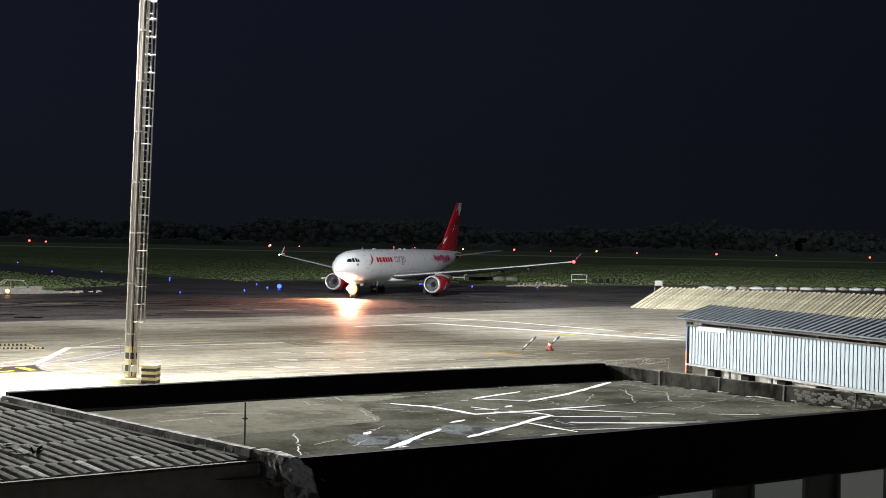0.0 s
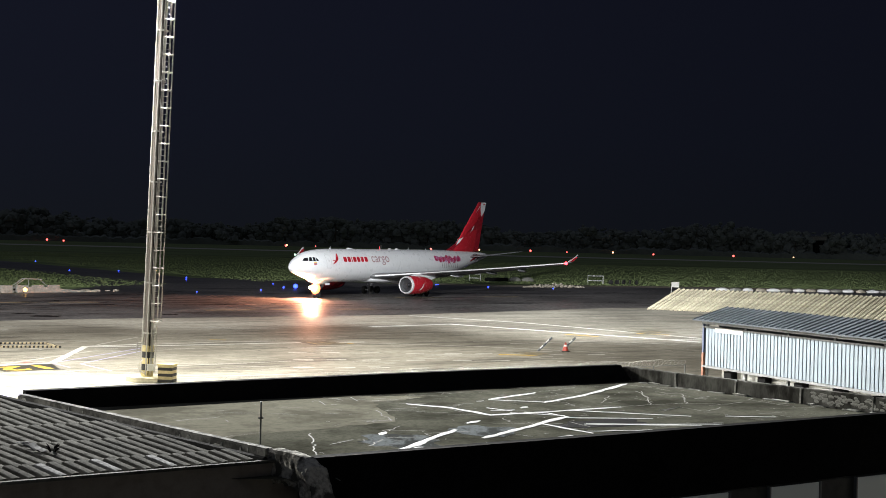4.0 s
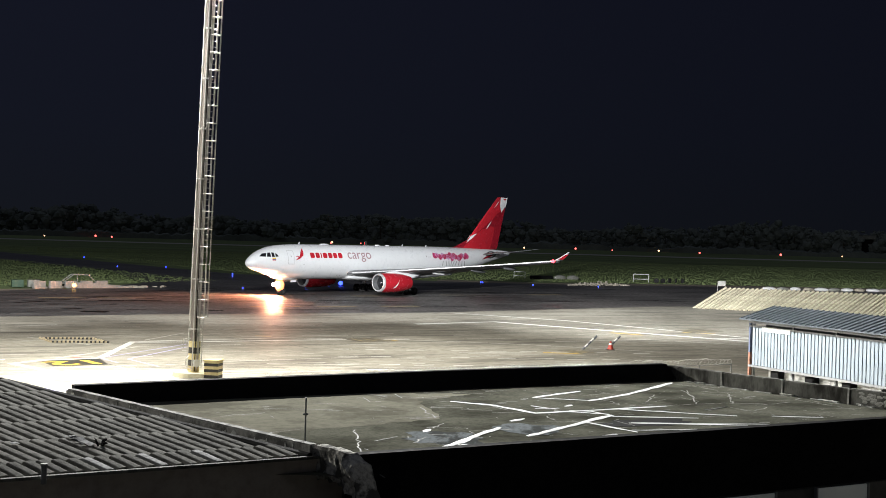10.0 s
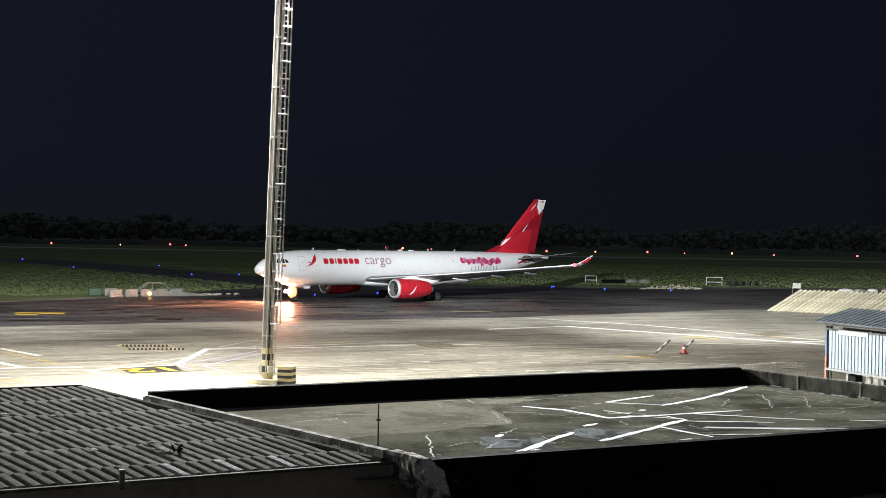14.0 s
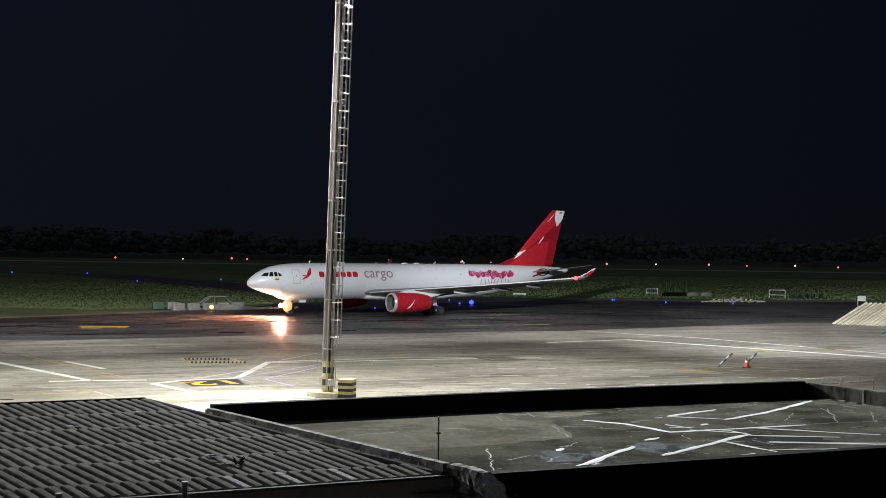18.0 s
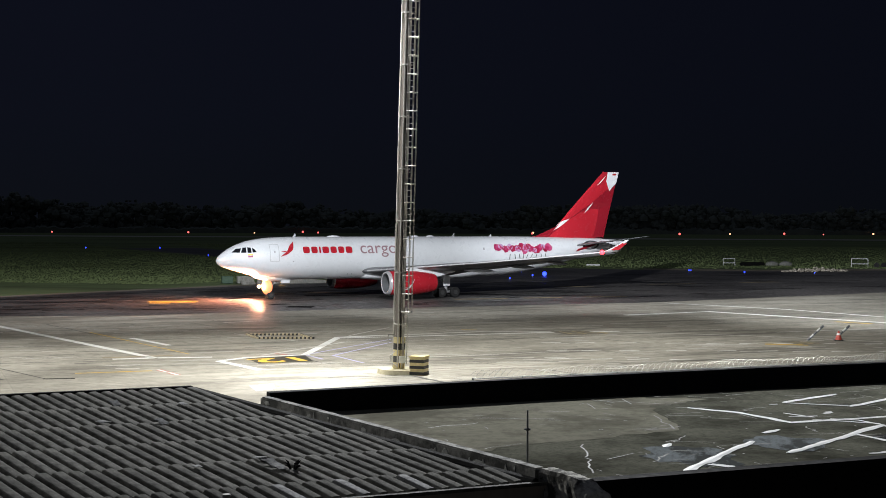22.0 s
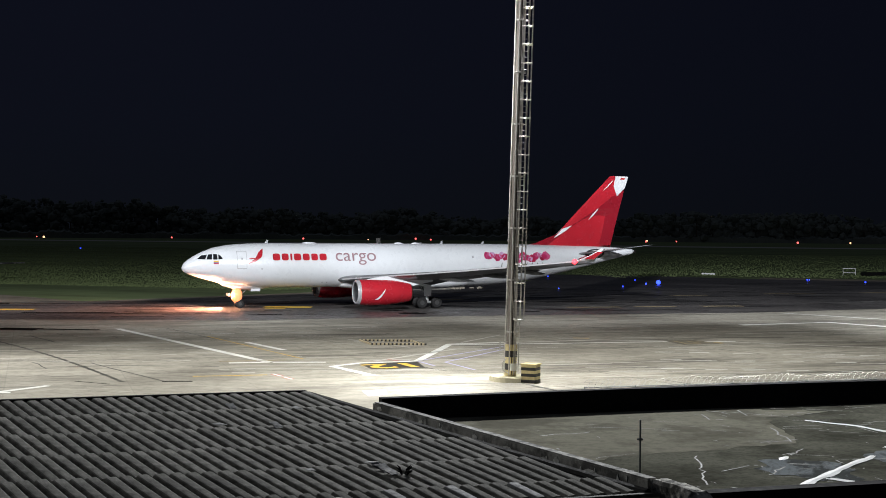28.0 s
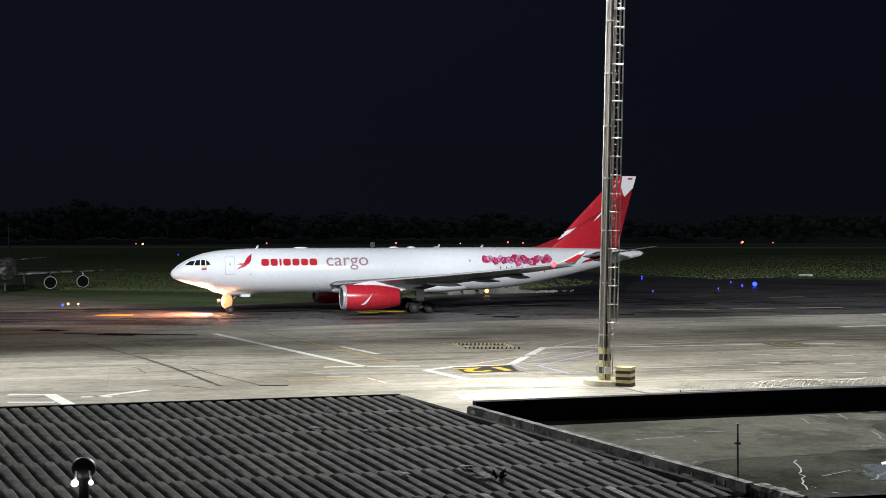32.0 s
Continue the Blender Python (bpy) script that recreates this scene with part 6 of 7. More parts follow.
    part("nacelle_emblem", bm, M_HULL, eng, "white curved emblem")
    # main gear bogie
    gear = new("main_gear")
    gear.parent = jet
    gear.matrix_basis = pose(GEAR_X, 0, 0)
    bm = bmesh.new()
    tube(bm, (0, side * 5.34, 0.75), (-0.15, side * 5.0, 3.4), 0.20, 0.24, 12)
    tube(bm, (0, side * 5.34, 1.4), (0.2, side * 3.4, 2.9), 0.10, seg=8)
    tube(bm, (0, side * 5.34, 1.6), (1.5, side * 5.2, 3.2), 0.09, seg=8)
    part("strut", bm, M_STRUT, gear)
    bm = bmesh.new()
    tube(bm, (-1.0, side * 5.34, 0.72), (1.0, side * 5.34, 0.72), 0.16, seg=8)
    for x in (-1.0, 1.0):
        tube(bm, (x, side * 5.34 - 0.7, 0.71), (x, side * 5.34 + 0.7, 0.71), 0.09, seg=8)
    part("bogie_beam", bm, M_STRUT, gear)
    bm = bmesh.new()
    box(bm, 0.1, side * 5.75, 2.2, 1.0, 0.06, 1.3, bevel=0.02)
    part("gear_door", bm, M_HULL, gear)

WHEELS = []


def jet_wheel(name, x, y, r, wd, parent):
    hub = new(name)
    hub.parent = parent
    hub.matrix_basis = pose(x, y, r)
    bm = bmesh.new()
    prof = [(-wd / 2, r * 0.62), (-wd / 2, r * 0.86), (-wd * 0.34, r), (wd * 0.34, r), (wd / 2, r * 0.86), (wd / 2, r * 0.62)]
    rings = [[(q * math.sin(a), v, q * math.cos(a)) for a in [2 * math.pi * j / 22 for j in range(22)]] for v, q in prof]
    loft(bm, rings)
    part("tyre", bm, M_TYRE, hub)
    bm = bmesh.new()
    tube(bm, (0, -wd * 0.52, 0), (0, wd * 0.52, 0), r * 0.42, seg=16)
    for k in range(6):
        a = math.pi * k / 3
        tube(bm, (r * 0.38 * math.cos(a), -wd * 0.54, r * 0.38 * math.sin(a)), (r * 0.38 * math.cos(a), wd * 0.54, r * 0.38 * math.sin(a)), r * 0.08, seg=6)
    part("rim", bm, M_RIM, hub)
    WHEELS.append((hub, x, y, r))
    return hub


for side in (1, -1):
    for x in (-1.0, 1.0):
        for dy in (-0.7, 0.7):
            jet_wheel("main_wheel", GEAR_X + x, side * 5.34 + dy, 0.70, 0.52, jet)
for dy in (-0.36, 0.36):
    jet_wheel("nose_wheel", NREF - 6.7, dy, 0.53, 0.38, jet)
nose_gear = new("nose_gear")
nose_gear.parent = jet
bm = bmesh.new()
tube(bm, (NREF - 6.7, 0, 0.5), (NREF - 6.5, 0, 3.0), 0.12, 0.15, 10)
tube(bm, (NREF - 6.65, 0, 1.4), (NREF - 8.0, 0, 2.7), 0.06, seg=8)
tube(bm, (NREF - 6.7, -0.4, 0.53), (NREF - 6.7, 0.4, 0.53), 0.07, seg=8)
part("strut", bm, M_STRUT, nose_gear)
for dy in (-0.75, 0.75):
    bm = bmesh.new()
    box(bm, NREF - 8.6, dy, 2.28, 1.2, 0.05, 0.35, bevel=0.02)
    part("gear_door", bm, M_HULL, nose_gear)
# balls larger than the lamp draw its glare, orange rim and pale core
for r, scale, m in ((0.86, (0.80, 1.0, 1.16), G_LAND_RIM), (LAND_R * 0.62, (1.12, 1.3, 1.15), G_LAND)):
    bm = bmesh.new()
    ball(bm, (NREF - 6.35, 0, 1.60), r, 3, scale)
    part("landing_light", bm, m, nose_gear, "oversize ball drawing the warm glare of the landing light")
for dy in (-0.3, 0.3):
    bm = bmesh.new()
    bmesh.ops.create_circle(bm, cap_ends=True, segments=16, radius=0.2, matrix=Matrix.Translation((NREF - 5.28, dy, 1.7)) @ Matrix.Rotation(radians(92), 4, "Y"))
    part("landing_beam_lens", bm, G_BEAM, nose_gear, "bright forward beam lens")
    # black tube, closed behind, added to throw the lens's light forward
    bm = bmesh.new()
    tube(bm, (NREF - 5.32, dy, 1.702), (NREF - 5.18, dy, 1.698), 0.22, seg=16, caps=False)
    bmesh.ops.create_circle(bm, cap_ends=True, segments=16, radius=0.22, matrix=Matrix.Translation((NREF - 5.322, dy, 1.702)) @ Matrix.Rotation(radians(92), 4, "Y"))
    part("beam_housing", bm, M_BAFFLE, nose_gear, "short black tube added to shape the beam")
    # aft-facing disc added to light the belly and the nose gear
    bm = bmesh.new()
    bmesh.ops.create_circle(bm, cap_ends=True, segments=12, radius=0.13, matrix=Matrix.Translation((NREF - 5.36, dy, 1.71)) @ Matrix.Rotation(radians(-90), 4, "Y"))
    part("spill_lens", bm, G_SPILL, nose_gear, "added glow disc that washes the belly")

# fin in two reds with a white tip corner and a white root flash
FIN = [(8.0, 46.0, 55.2), (9.2, 47.2, 55.5), (12.0, 49.7, 56.15), (15.0, 52.5, 56.95), (17.75, 55.1, 57.7)]


def fin_at(z):
    for (a, l0, t0), (b, l1, t1) in zip(FIN, FIN[1:]):
        if a <= z <= b:
            u = (z - a) / (b - a)
            return l0 + (l1 - l0) * u, t0 + (t1 - t0) * u
    return FIN[-1][1:]


bm = bmesh.new()
rings = []
for z, l, t in [(7.2, 45.3, 55.0)] + FIN:
    c = t - l
    rings.append([(REF - (l + c * u) * K, v * c * 0.75, z) for u, v in airfoil(8)])
loft(bm, rings)
fin = part("fin", bm, M_RED, jet, "red tail fin with white corners", smooth=True)
bm = bmesh.new()
loft(bm, [[(REF - s * K, -hw, 7.3), (REF - s * K, -hw * 0.5, z), (REF - s * K, hw * 0.5, z), (REF - s * K, hw, 7.3)] for s, hw, z in ((42.6, 0.03, 7.95), (44.4, 0.12, 8.25), (46.2, 0.2, 9.0), (47.6, 0.22, 9.6))])
part("dorsal_fillet", bm, M_DARK_RED, fin)


def fin_patch(name, corners, material, off=0.05, label=""):
    """A painted field on both sides of the fin; corners as (height, share of the chord)."""
    bm = bmesh.new()
    for side in (1, -1):
        pts = []
        m = len(corners)
        for k in range(m):
            z, u = corners[k]
            l, t = fin_at(z)
            c = t - l
            th = 0.095 * c * 0.75 * (1.48 * math.sqrt(u) - 0.63 * u - 0.88 * u ** 2) if 0 < u < 1 else 0
            pts.append(bm.verts.new((REF - (l + c * u) * K, side * (max(th, 0.02) + off), z)))
        bm.faces.new(pts)
    return part(name, bm, material, fin, label)


fin_patch("lower_field", [(8.02, 0.0), (8.02, 0.995), (10.5, 0.995), (13.0, 0.995), (15.8, 0.99), (14.9, 0.66), (13.2, 0.42), (11.6, 0.22), (10.4, 0.08), (9.2, 0.02)], M_DARK_RED, 0.10, "darker red field")
fin_patch("tip_corner", [(17.72, 0.27), (17.72, 0.995), (16.9, 0.995), (16.1, 0.99), (14.9, 0.80), (16.3, 0.50)], M_HULL, 0.12, "white tip corner")
fin_patch("root_flash", [(9.0, 0.004), (9.5, 0.05), (10.0, 0.09), (10.8, 0.13), (10.5, 0.06), (10.3, 0.004)], M_HULL, 0.12, "white root flash")
# slim white streaks paint reflections on the glossy fin
for corners in ([(11.5, 0.37), (12.3, 0.38), (13.2, 0.43), (12.9, 0.445), (12.1, 0.42)],
                [(15.6, 0.20), (16.3, 0.23), (17.2, 0.29), (16.8, 0.31), (16.1, 0.27)]):
    fin_patch("painted_glint", corners, M_HULL, 0.14, "slim white streak painted as a reflection")
fin_patch("tip_flag", [(17.5, 0.62), (17.5, 0.84), (17.25, 0.84), (17.25, 0.62)], M_FLAG["red"], 0.16, "tiny red mark")
bm = bmesh.new()
tube(bm, (REF - 57.9 * K, 0, 7.1), (REF - 58.95 * K, 0, 7.2), 0.33, 0.2, 14)
part("tail_exhaust", bm, M_HOT, jet)
# dark grey and red fields at the tail
oval = [(52.3 + 1.5 * math.cos(a), 6.85 + 0.62 * math.sin(a) + 0.12 * math.cos(a)) for a in [2 * math.pi * j / 16 for j in range(16)]]
for name, outline, m, off in (("tail_panel", oval, M_WING_UNDER, 0.07),
                              ("tail_stripe", [(49.6, 5.95), (51.2, 6.35), (52.8, 6.75), (54.6, 7.45), (53.2, 7.15), (51.4, 6.70), (50.0, 6.30)], M_DARK_RED, 0.10)):
    for side in (1, -1):
        bm = bmesh.new()
        bm.faces.new([bm.verts.new(on_hull(s, z, off, side)) for s, z in outline])
        bmesh.ops.triangulate(bm, faces=bm.faces)
        part(name, bm, m, jet)


FORE = 0.935


def decal(name, outline, material, parent, off=0.06, label="", cuts=1):
    """A painted shape on the left side of the body."""
    bm = bmesh.new()
    bm.faces.new([bm.verts.new(on_hull(s * FORE, z, off)) for s, z in outline])
    bmesh.ops.triangulate(bm, faces=bm.faces)
    return part(name, bm, material, parent, label)


def rect(s0, s1, z0, z1, n=1):
    return [(s0, z0), (s0 + (s1 - s0) * 0.5, z0), (s1, z0), (s1, (z0 + z1) / 2), (s1, z1), (s0 + (s1 - s0) * 0.5, z1), (s0, z1), (s0, (z0 + z1) / 2)]


# brand word as seven plain red blocks
xs = 10.75
for k, w_ in enumerate((0.92, 0.86, 0.24, 0.92, 0.86, 0.84, 0.92)):
    block = []
    for j in range(20):
        a = 2 * math.pi * j / 20
        c, v = math.copysign(abs(math.cos(a)) ** 0.5, math.cos(a)), math.copysign(abs(math.sin(a)) ** 0.5, math.sin(a))
        block.append((xs + w_ / 2 + c * w_ / 2, 6.43 + v * 0.42))
    decal("lettering_block", block, M_RED, fus, 0.08, "plain red block of the word on the body")
    xs += w_ + 0.22
bm = text_mesh("cargo", 2.15)
for v in bm.verts:
    s, z = 21.45 + v.co.x * 1.14, 6.6 + v.co.y
    v.co = on_hull(s * FORE, z, 0.085)
part("lettering", bm, M_GREY_TEXT, fus, "slim grey word cargo")
# curved red emblem: an upper petal and a lower sweep
for s0, s1, z0, z1, thick, power in ((8.55, 9.62, 6.28, 7.45, 0.52, 1.9), (7.75, 9.15, 5.62, 6.32, 0.24, 0.9), (7.80, 8.60, 6.22, 6.28, 0.12, 1.0)):
    bm = bmesh.new()
    lo_, hi_ = [], []
    for k in range(13):
        u = k / 12
        s, z = s0 + (s1 - s0) * u, z0 + (z1 - z0) * u ** power
        th = thick * math.sin(math.pi * min(0.98, max(0.02, u ** 1.2))) ** 1.0 + 0.03
        lo_.append(bm.verts.new(on_hull((s + th * 0.30) * FORE, z - th * 0.5, 0.05)))
        hi_.append(bm.verts.new(on_hull((s - th * 0.30) * FORE, z + th * 0.5, 0.05)))
    for k in range(12):
        bm.faces.new((lo_[k], lo_[k + 1], hi_[k + 1], hi_[k]))
    part("emblem", bm, M_RED, fus, "curved red emblem")
# cockpit windows on both sides, following the curve of the nose
def skin_patch(bm, quad, side, off, n=4):
    """A four-cornered field (station, height) laid on the skin."""
    grid = []
    for i in range(n + 1):
        row = []
        for j in range(n + 1):
            u, v = i / n, j / n
            s = (quad[0][0] * (1 - u) + quad[1][0] * u) * (1 - v) + (quad[3][0] * (1 - u) + quad[2][0] * u) * v
            z = (quad[0][1] * (1 - u) + quad[1][1] * u) * (1 - v) + (quad[3][1] * (1 - u) + quad[2][1] * u) * v
            row.append(bm.verts.new(on_hull(s, z, off, side)))
        grid.append(row)
    for i in range(n):
        for j in range(n):
            bm.faces.new((grid[i][j], grid[i + 1][j], grid[i + 1][j + 1], grid[i][j + 1]))


for side in (1, -1):
    for q in (((1.55, 6.14), (2.42, 6.12), (2.66, 6.68), (2.10, 6.60)), ((2.54, 6.12), (3.16, 6.12), (3.20, 6.78), (2.80, 6.72)), ((3.28, 6.12), (3.74, 6.12), (3.72, 6.76), (3.34, 6.80)), ((3.86, 6.14), (4.34, 6.20), (4.14, 6.56), (3.86, 6.74))):
        bm = bmesh.new()
        skin_patch(bm, q, side, 0.045)
        part("cockpit_window", bm, M_GLASS, fus)
for z0, z1, c in ((5.78, 5.98, "yellow"), (5.67, 5.78, "blue"), (5.56, 5.67, "red")):
    decal("flag_stripe", rect(3.55, 4.15, z0, z1), M_FLAG[c], fus, 0.03)
# door outline
for s0, s1, z0, z1 in ((6.35, 7.55, 7.12, 7.17), (6.35, 7.55, 5.0, 5.07), (6.35, 6.40, 5.0, 7.17), (7.50, 7.55, 5.0, 7.17)):
    bm = bmesh.new()
    n = 8
    a_ = [bm.verts.new(on_hull(s0 * FORE, z0 + (z1 - z0) * k / n, 0.02)) for k in range(n + 1)]
    b_ = [bm.verts.new(on_hull(s1 * FORE, z0 + (z1 - z0) * k / n, 0.02)) for k in range(n + 1)]
    for k in range(n):
        bm.faces.new((a_[k], b_[k], b_[k + 1], a_[k + 1]))
    part("door_seam", bm, M_SEAM, fus)
decal("door_window", rect(6.85, 7.05, 6.1, 6.35), M_SEAM, fus, 0.03)
decal("vent_mark", rect(9.3, 9.5, 4.9, 5.05), M_SEAM, fus, 0.03)
decal("service_mark", rect(17.2, 17.35, 3.15, 3.3), M_SEAM, fus, 0.03)
decal("service_mark", rect(17.8, 17.95, 3.15, 3.3), M_SEAM, fus, 0.03)
decal("service_mark", rect(37.3, 37.55, 6.3, 6.6), M_SEAM, fus, 0.03)
# painted bunch of flowers with stems towards the tail
random.seed(17)
for k in range(26):
    s, z = 39.6 + 8.6 * k / 25 + random.uniform(-0.2, 0.2), 6.42 + random.uniform(-0.32, 0.32)
    r = random.uniform(0.40, 0.66)
    c_ = [(s + r * random.uniform(0.75, 1.15) * math.cos(a), z + r * 0.85 * random.uniform(0.75, 1.15) * math.sin(a)) for a in [2 * math.pi * j / 9 for j in range(9)]]
    decal("flower", c_, M_FLOWER[k % 4], fus, 0.05 + 0.003 * k, "painted pink flower head" if k == 0 else "")
for k in range(9):
    s = 41.5 + 0.75 * k
    decal("stem", [(s, 5.7), (s + 0.10, 5.7), (s + 0.35 * math.sin(k), 4.85), (s + 0.35 * math.sin(k) - 0.12, 4.85)], M_STEM, fus, 0.07)
# aerials and beacons on the crown
for s, hgt in ((9.6, 0.42), (31.5, 0.42), (37.0, 0.35)):
    bm = bmesh.new()
    z = sum(hull_at(s)[:2])
    bm.faces.new([bm.verts.new((REF - s * K - a, 0.02, z - 0.03 + b)) for a, b in ((0, 0), (0.45, 0), (0.5, hgt), (0.32, hgt))])
    bmesh.ops.solidify(bm, geom=bm.faces, thickness=0.04)
    part("aerial", bm, M_HULL, fus)
for s, l in ((15.0, 2.0), (26.2, 1.2), (28.4, 1.2)):
    bm = bmesh.new()
    ball(bm, (REF - s * K, 0, 8.16), 0.5, 2, (l / 1.0, 0.5, 0.36))
    part("crown_fairing", bm, M_HULL, fus, smooth=True)

# anti-collision beacon, a red lens on one side of a turning head
beacon = new("beacon")
beacon.parent = jet
BEACON_AT = (REF - 23.6 * K, 0, 8.25)
beacon.matrix_basis = pose(*BEACON_AT, 0, 0, 270)
bm = bmesh.new()
tube(bm, (0, 0, -0.12), (0, 0, 0.06), 0.2, 0.16, 12)
box(bm, -0.05, 0, 0.32, 0.05, 0.60, 0.60)
part("beacon_head", bm, M_BLACK, beacon)
bm = bmesh.new()
box(bm, -0.01, 0, 0.32, 0.02, 0.58, 0.58, bevel=0.005)
part("beacon_lens", bm, G_BEACON, beacon, "red beacon lens")

# ---- parked four-engined jet, nose towards the terminal ----
old = thing("parked_jet", "dull bare metal four-engined jet parked unlit", "aircraft", pose(-151.0, 188.6, 0, 0, 0, -52))
bm = bmesh.new()
rings = []
for s, z, r in ((0, 3.3, 0.05), (0.5, 3.35, 0.7), (1.5, 3.5, 1.2), (3.0, 3.7, 1.6), (5.0, 3.8, 1.85), (32, 3.8, 1.87), (38, 4.3, 1.4), (44, 4.9, 0.5), (46, 5.0, 0.1)):
    rings.append([(7 - s, r * math.sin(2 * math.pi * j / 24), z + r * math.cos(2 * math.pi * j / 24)) for j in range(24)])
loft(bm, rings)
part("fuselage", bm, M_OLD_METAL, old, smooth=True)
for dy in (-0.62, -0.2, 0.2, 0.62):
    bm = bmesh.new()
    ball(bm, (7 - 2.1, dy, 4.62 - abs(dy) * 0.25), 0.22, 1, (1, 0.8, 1))
    part("cockpit_window", bm, M_GLASS, old)
for side in (1, -1):
    bm = bmesh.new()
    rings = []
    for y, s, c, z in ((1.0, 12, 9.0, 2.9), (8.0, 17, 6.0, 3.05), (21.4, 26.5, 2.6, 3.25)):
        rings.append([(7 - s - c * u, side * y, z + c * v) for u, v in airfoil(6)])
    loft(bm, rings)
    part("wing", bm, M_OLD_METAL, old, smooth=True)
    for y, s in ((7.6, 14.3), (13.4, 18.4)):
        bm = bmesh.new()
        loft(bm, [[(7 - q, side * y + r * math.sin(a), 1.35 + r * math.cos(a)) for a in [2 * math.pi * j / 18 for j in range(18)]] for q, r in ((s, 1.0), (s - 0.05, 1.05), (s, 1.12), (s + 1.5, 1.15), (s + 3.4, 0.8))], close_ends=False)
        e = part("engine", bm, M_WHITE_PAINT, old, "engine with a pale inlet ring")
        bm = bmesh.new()
        loft(bm, [[(7 - q, side * y + r * math.sin(a), 1.35 + r * math.cos(a)) for a in [2 * math.pi * j / 18 for j in range(18)]] for q, r in ((s + 0.05, 1.0), (s + 0.9, 0.96), (s + 0.95, 0.3), (s + 0.6, 0.05))], close_ends=False)
        part("fan", bm, M_DEEP_BLACK, e)
        bm = bmesh.new()
        box(bm, 7 - s - 2.6, side * y, 2.6, 3.4, 0.25, 0.9)
        part("pylon", bm, M_OLD_METAL, e)
    bm = bmesh.new()
    loft(bm, [[(7 - s - c * u, side * y, z + c * v) for u, v in airfoil(6)] for y, s, c, z in ((0.5, 40, 4.0, 5.0), (7.2, 44.5, 2.0, 5.4))])
    part("tailplane", bm, M_OLD_METAL, old, smooth=True)
    for x in (-8.5, -7.3):
        bm = bmesh.new()
        tube(bm, (x, side * 3.1 - 0.2, 0.55), (x, side * 3.1 + 0.2, 0.55), 0.55, seg=14)
        part("main_wheel", bm, M_TYRE, old)
    bm = bmesh.new()
    tube(bm, (-7.9, side * 3.1, 0.55), (-7.9, side * 3.0, 2.6), 0.16, seg=8)
    part("main_strut", bm, M_STRUT, old)
# fin darker than the body, its lack of light put into the colour
bm = bmesh.new()
loft(bm, [[(7 - s - c * u, v * c * 0.8, z) for u, v in airfoil(6)] for z, s, c in ((5.2, 37.5, 6.5), (12.5, 43.0, 3.2))])
part("fin", bm, M_WING_UNDER, old)
bm = bmesh.new()
tube(bm, (2.0, 0, 0.4), (2.0, 0, 2.3), 0.1, seg=8)
part("nose_strut", bm, M_STRUT, old)
for dy in (-0.25, 0.25):
    bm = bmesh.new()
    tube(bm, (2.0, dy - 0.1, 0.4), (2.0, dy + 0.1, 0.4), 0.4, seg=12)
    part("nose_wheel", bm, M_TYRE, old)

# ---- things on the tiled roof ----
def roof_point(x, y):
    """A place on the tiled roof over a plan point."""
    k = (UPN.x * (x - ROOF0.x) + UPN.y * (y - ROOF0.y)) / -UPN.z
    return Vector((x, y, ROOF0.z + k))


def roof_col(x, y):
    """Column and course of the tile over a plan point."""
    den = ED.x * RUN.y - ED.y * RUN.x
    dx, dy = x - ROOF0.x, y - ROOF0.y
    return int((dx * RUN.y - dy * RUN.x) / den / PITCH), int((ED.x * dy - ED.y * dx) / den * COURSES)


for x, y in ((-10.23, 22.19), (-8.41, 23.72)):
    p = roof_point(x, y)
    vent = thing("vent_stub", "short grey vent pipe stub at the eave", "vent pipe", pose(p.x, p.y, p.z - 0.02), group="vent stubs on the tiled roof")
    bm = bmesh.new()
    tube(bm, (0, 0, -0.05), (0, 0, 0.30), 0.055, seg=12)
    part("pipe", bm, M_FRAME, vent)
    bm = bmesh.new()
    tube(bm, (0, 0, 0.29), (0, 0, 0.33), 0.075, 0.065, 12)
    part("rim", bm, M_CONC, vent)
p = roof_point(*(-8.22, 26.50))
weed = thing("dead_weed", "dark dead weed growing between roof tiles", "plant", pose(p.x, p.y, p.z - 0.02))
random.seed(51)
for k in range(11):
    a, h = random.uniform(0, 6.28), random.uniform(0.12, 0.38)
    tip = Vector((0.15 * math.cos(a), 0.15 * math.sin(a), h * 0.75))
    bm = bmesh.new()
    tube(bm, (0, 0, 0), tip * 0.6 + Vector((0, 0, 0.05)), 0.013, 0.010, 5)
    tube(bm, tip * 0.6 + Vector((0, 0, 0.05)), tip, 0.018, 0.003, 5)
    part("stalk", bm, M_DEEP_BLACK, weed)
p = roof_point(*(-14.12, 22.42))
twin = thing("twin_roof_lamp", "black hooded twin lamp lit on the tiled roof", "lamp", pose(p.x, p.y, p.z - 0.05, 0, 0, 28))
bm = bmesh.new()
tube(bm, (0, 0, 0.0), (0, 0, 0.56), 0.085, 0.07, 12)
part("stem", bm, M_DEEP_BLACK, twin)
bm = bmesh.new()
ball(bm, (0, 0, 0.64), 0.20, 3, (1.0, 0.8, 0.92))
part("hood", bm, M_BLACK, twin, smooth=True)
for x, r in ((-0.125, 0.062), (0.135, 0.04)):
    bm = bmesh.new()
    ball(bm, (x, -0.15, 0.42), r, 2)
    part("lamp", bm, G_ROOF_LAMP, twin)
    bm = bmesh.new()
    tube(bm, (x, -0.11, 0.44), (x * 0.8, -0.13, 0.62), 0.02, seg=6)
    part("arm", bm, M_WHITE_PAINT, twin)

# second floodlight mast, unseen, assumed further along the apron edge
copy_thing(mast, pose(*MAST_B, 0, 0, 0, 60))

# ---- tiles, each its own piece: low rounded bars in butted courses ----
random.seed(61)
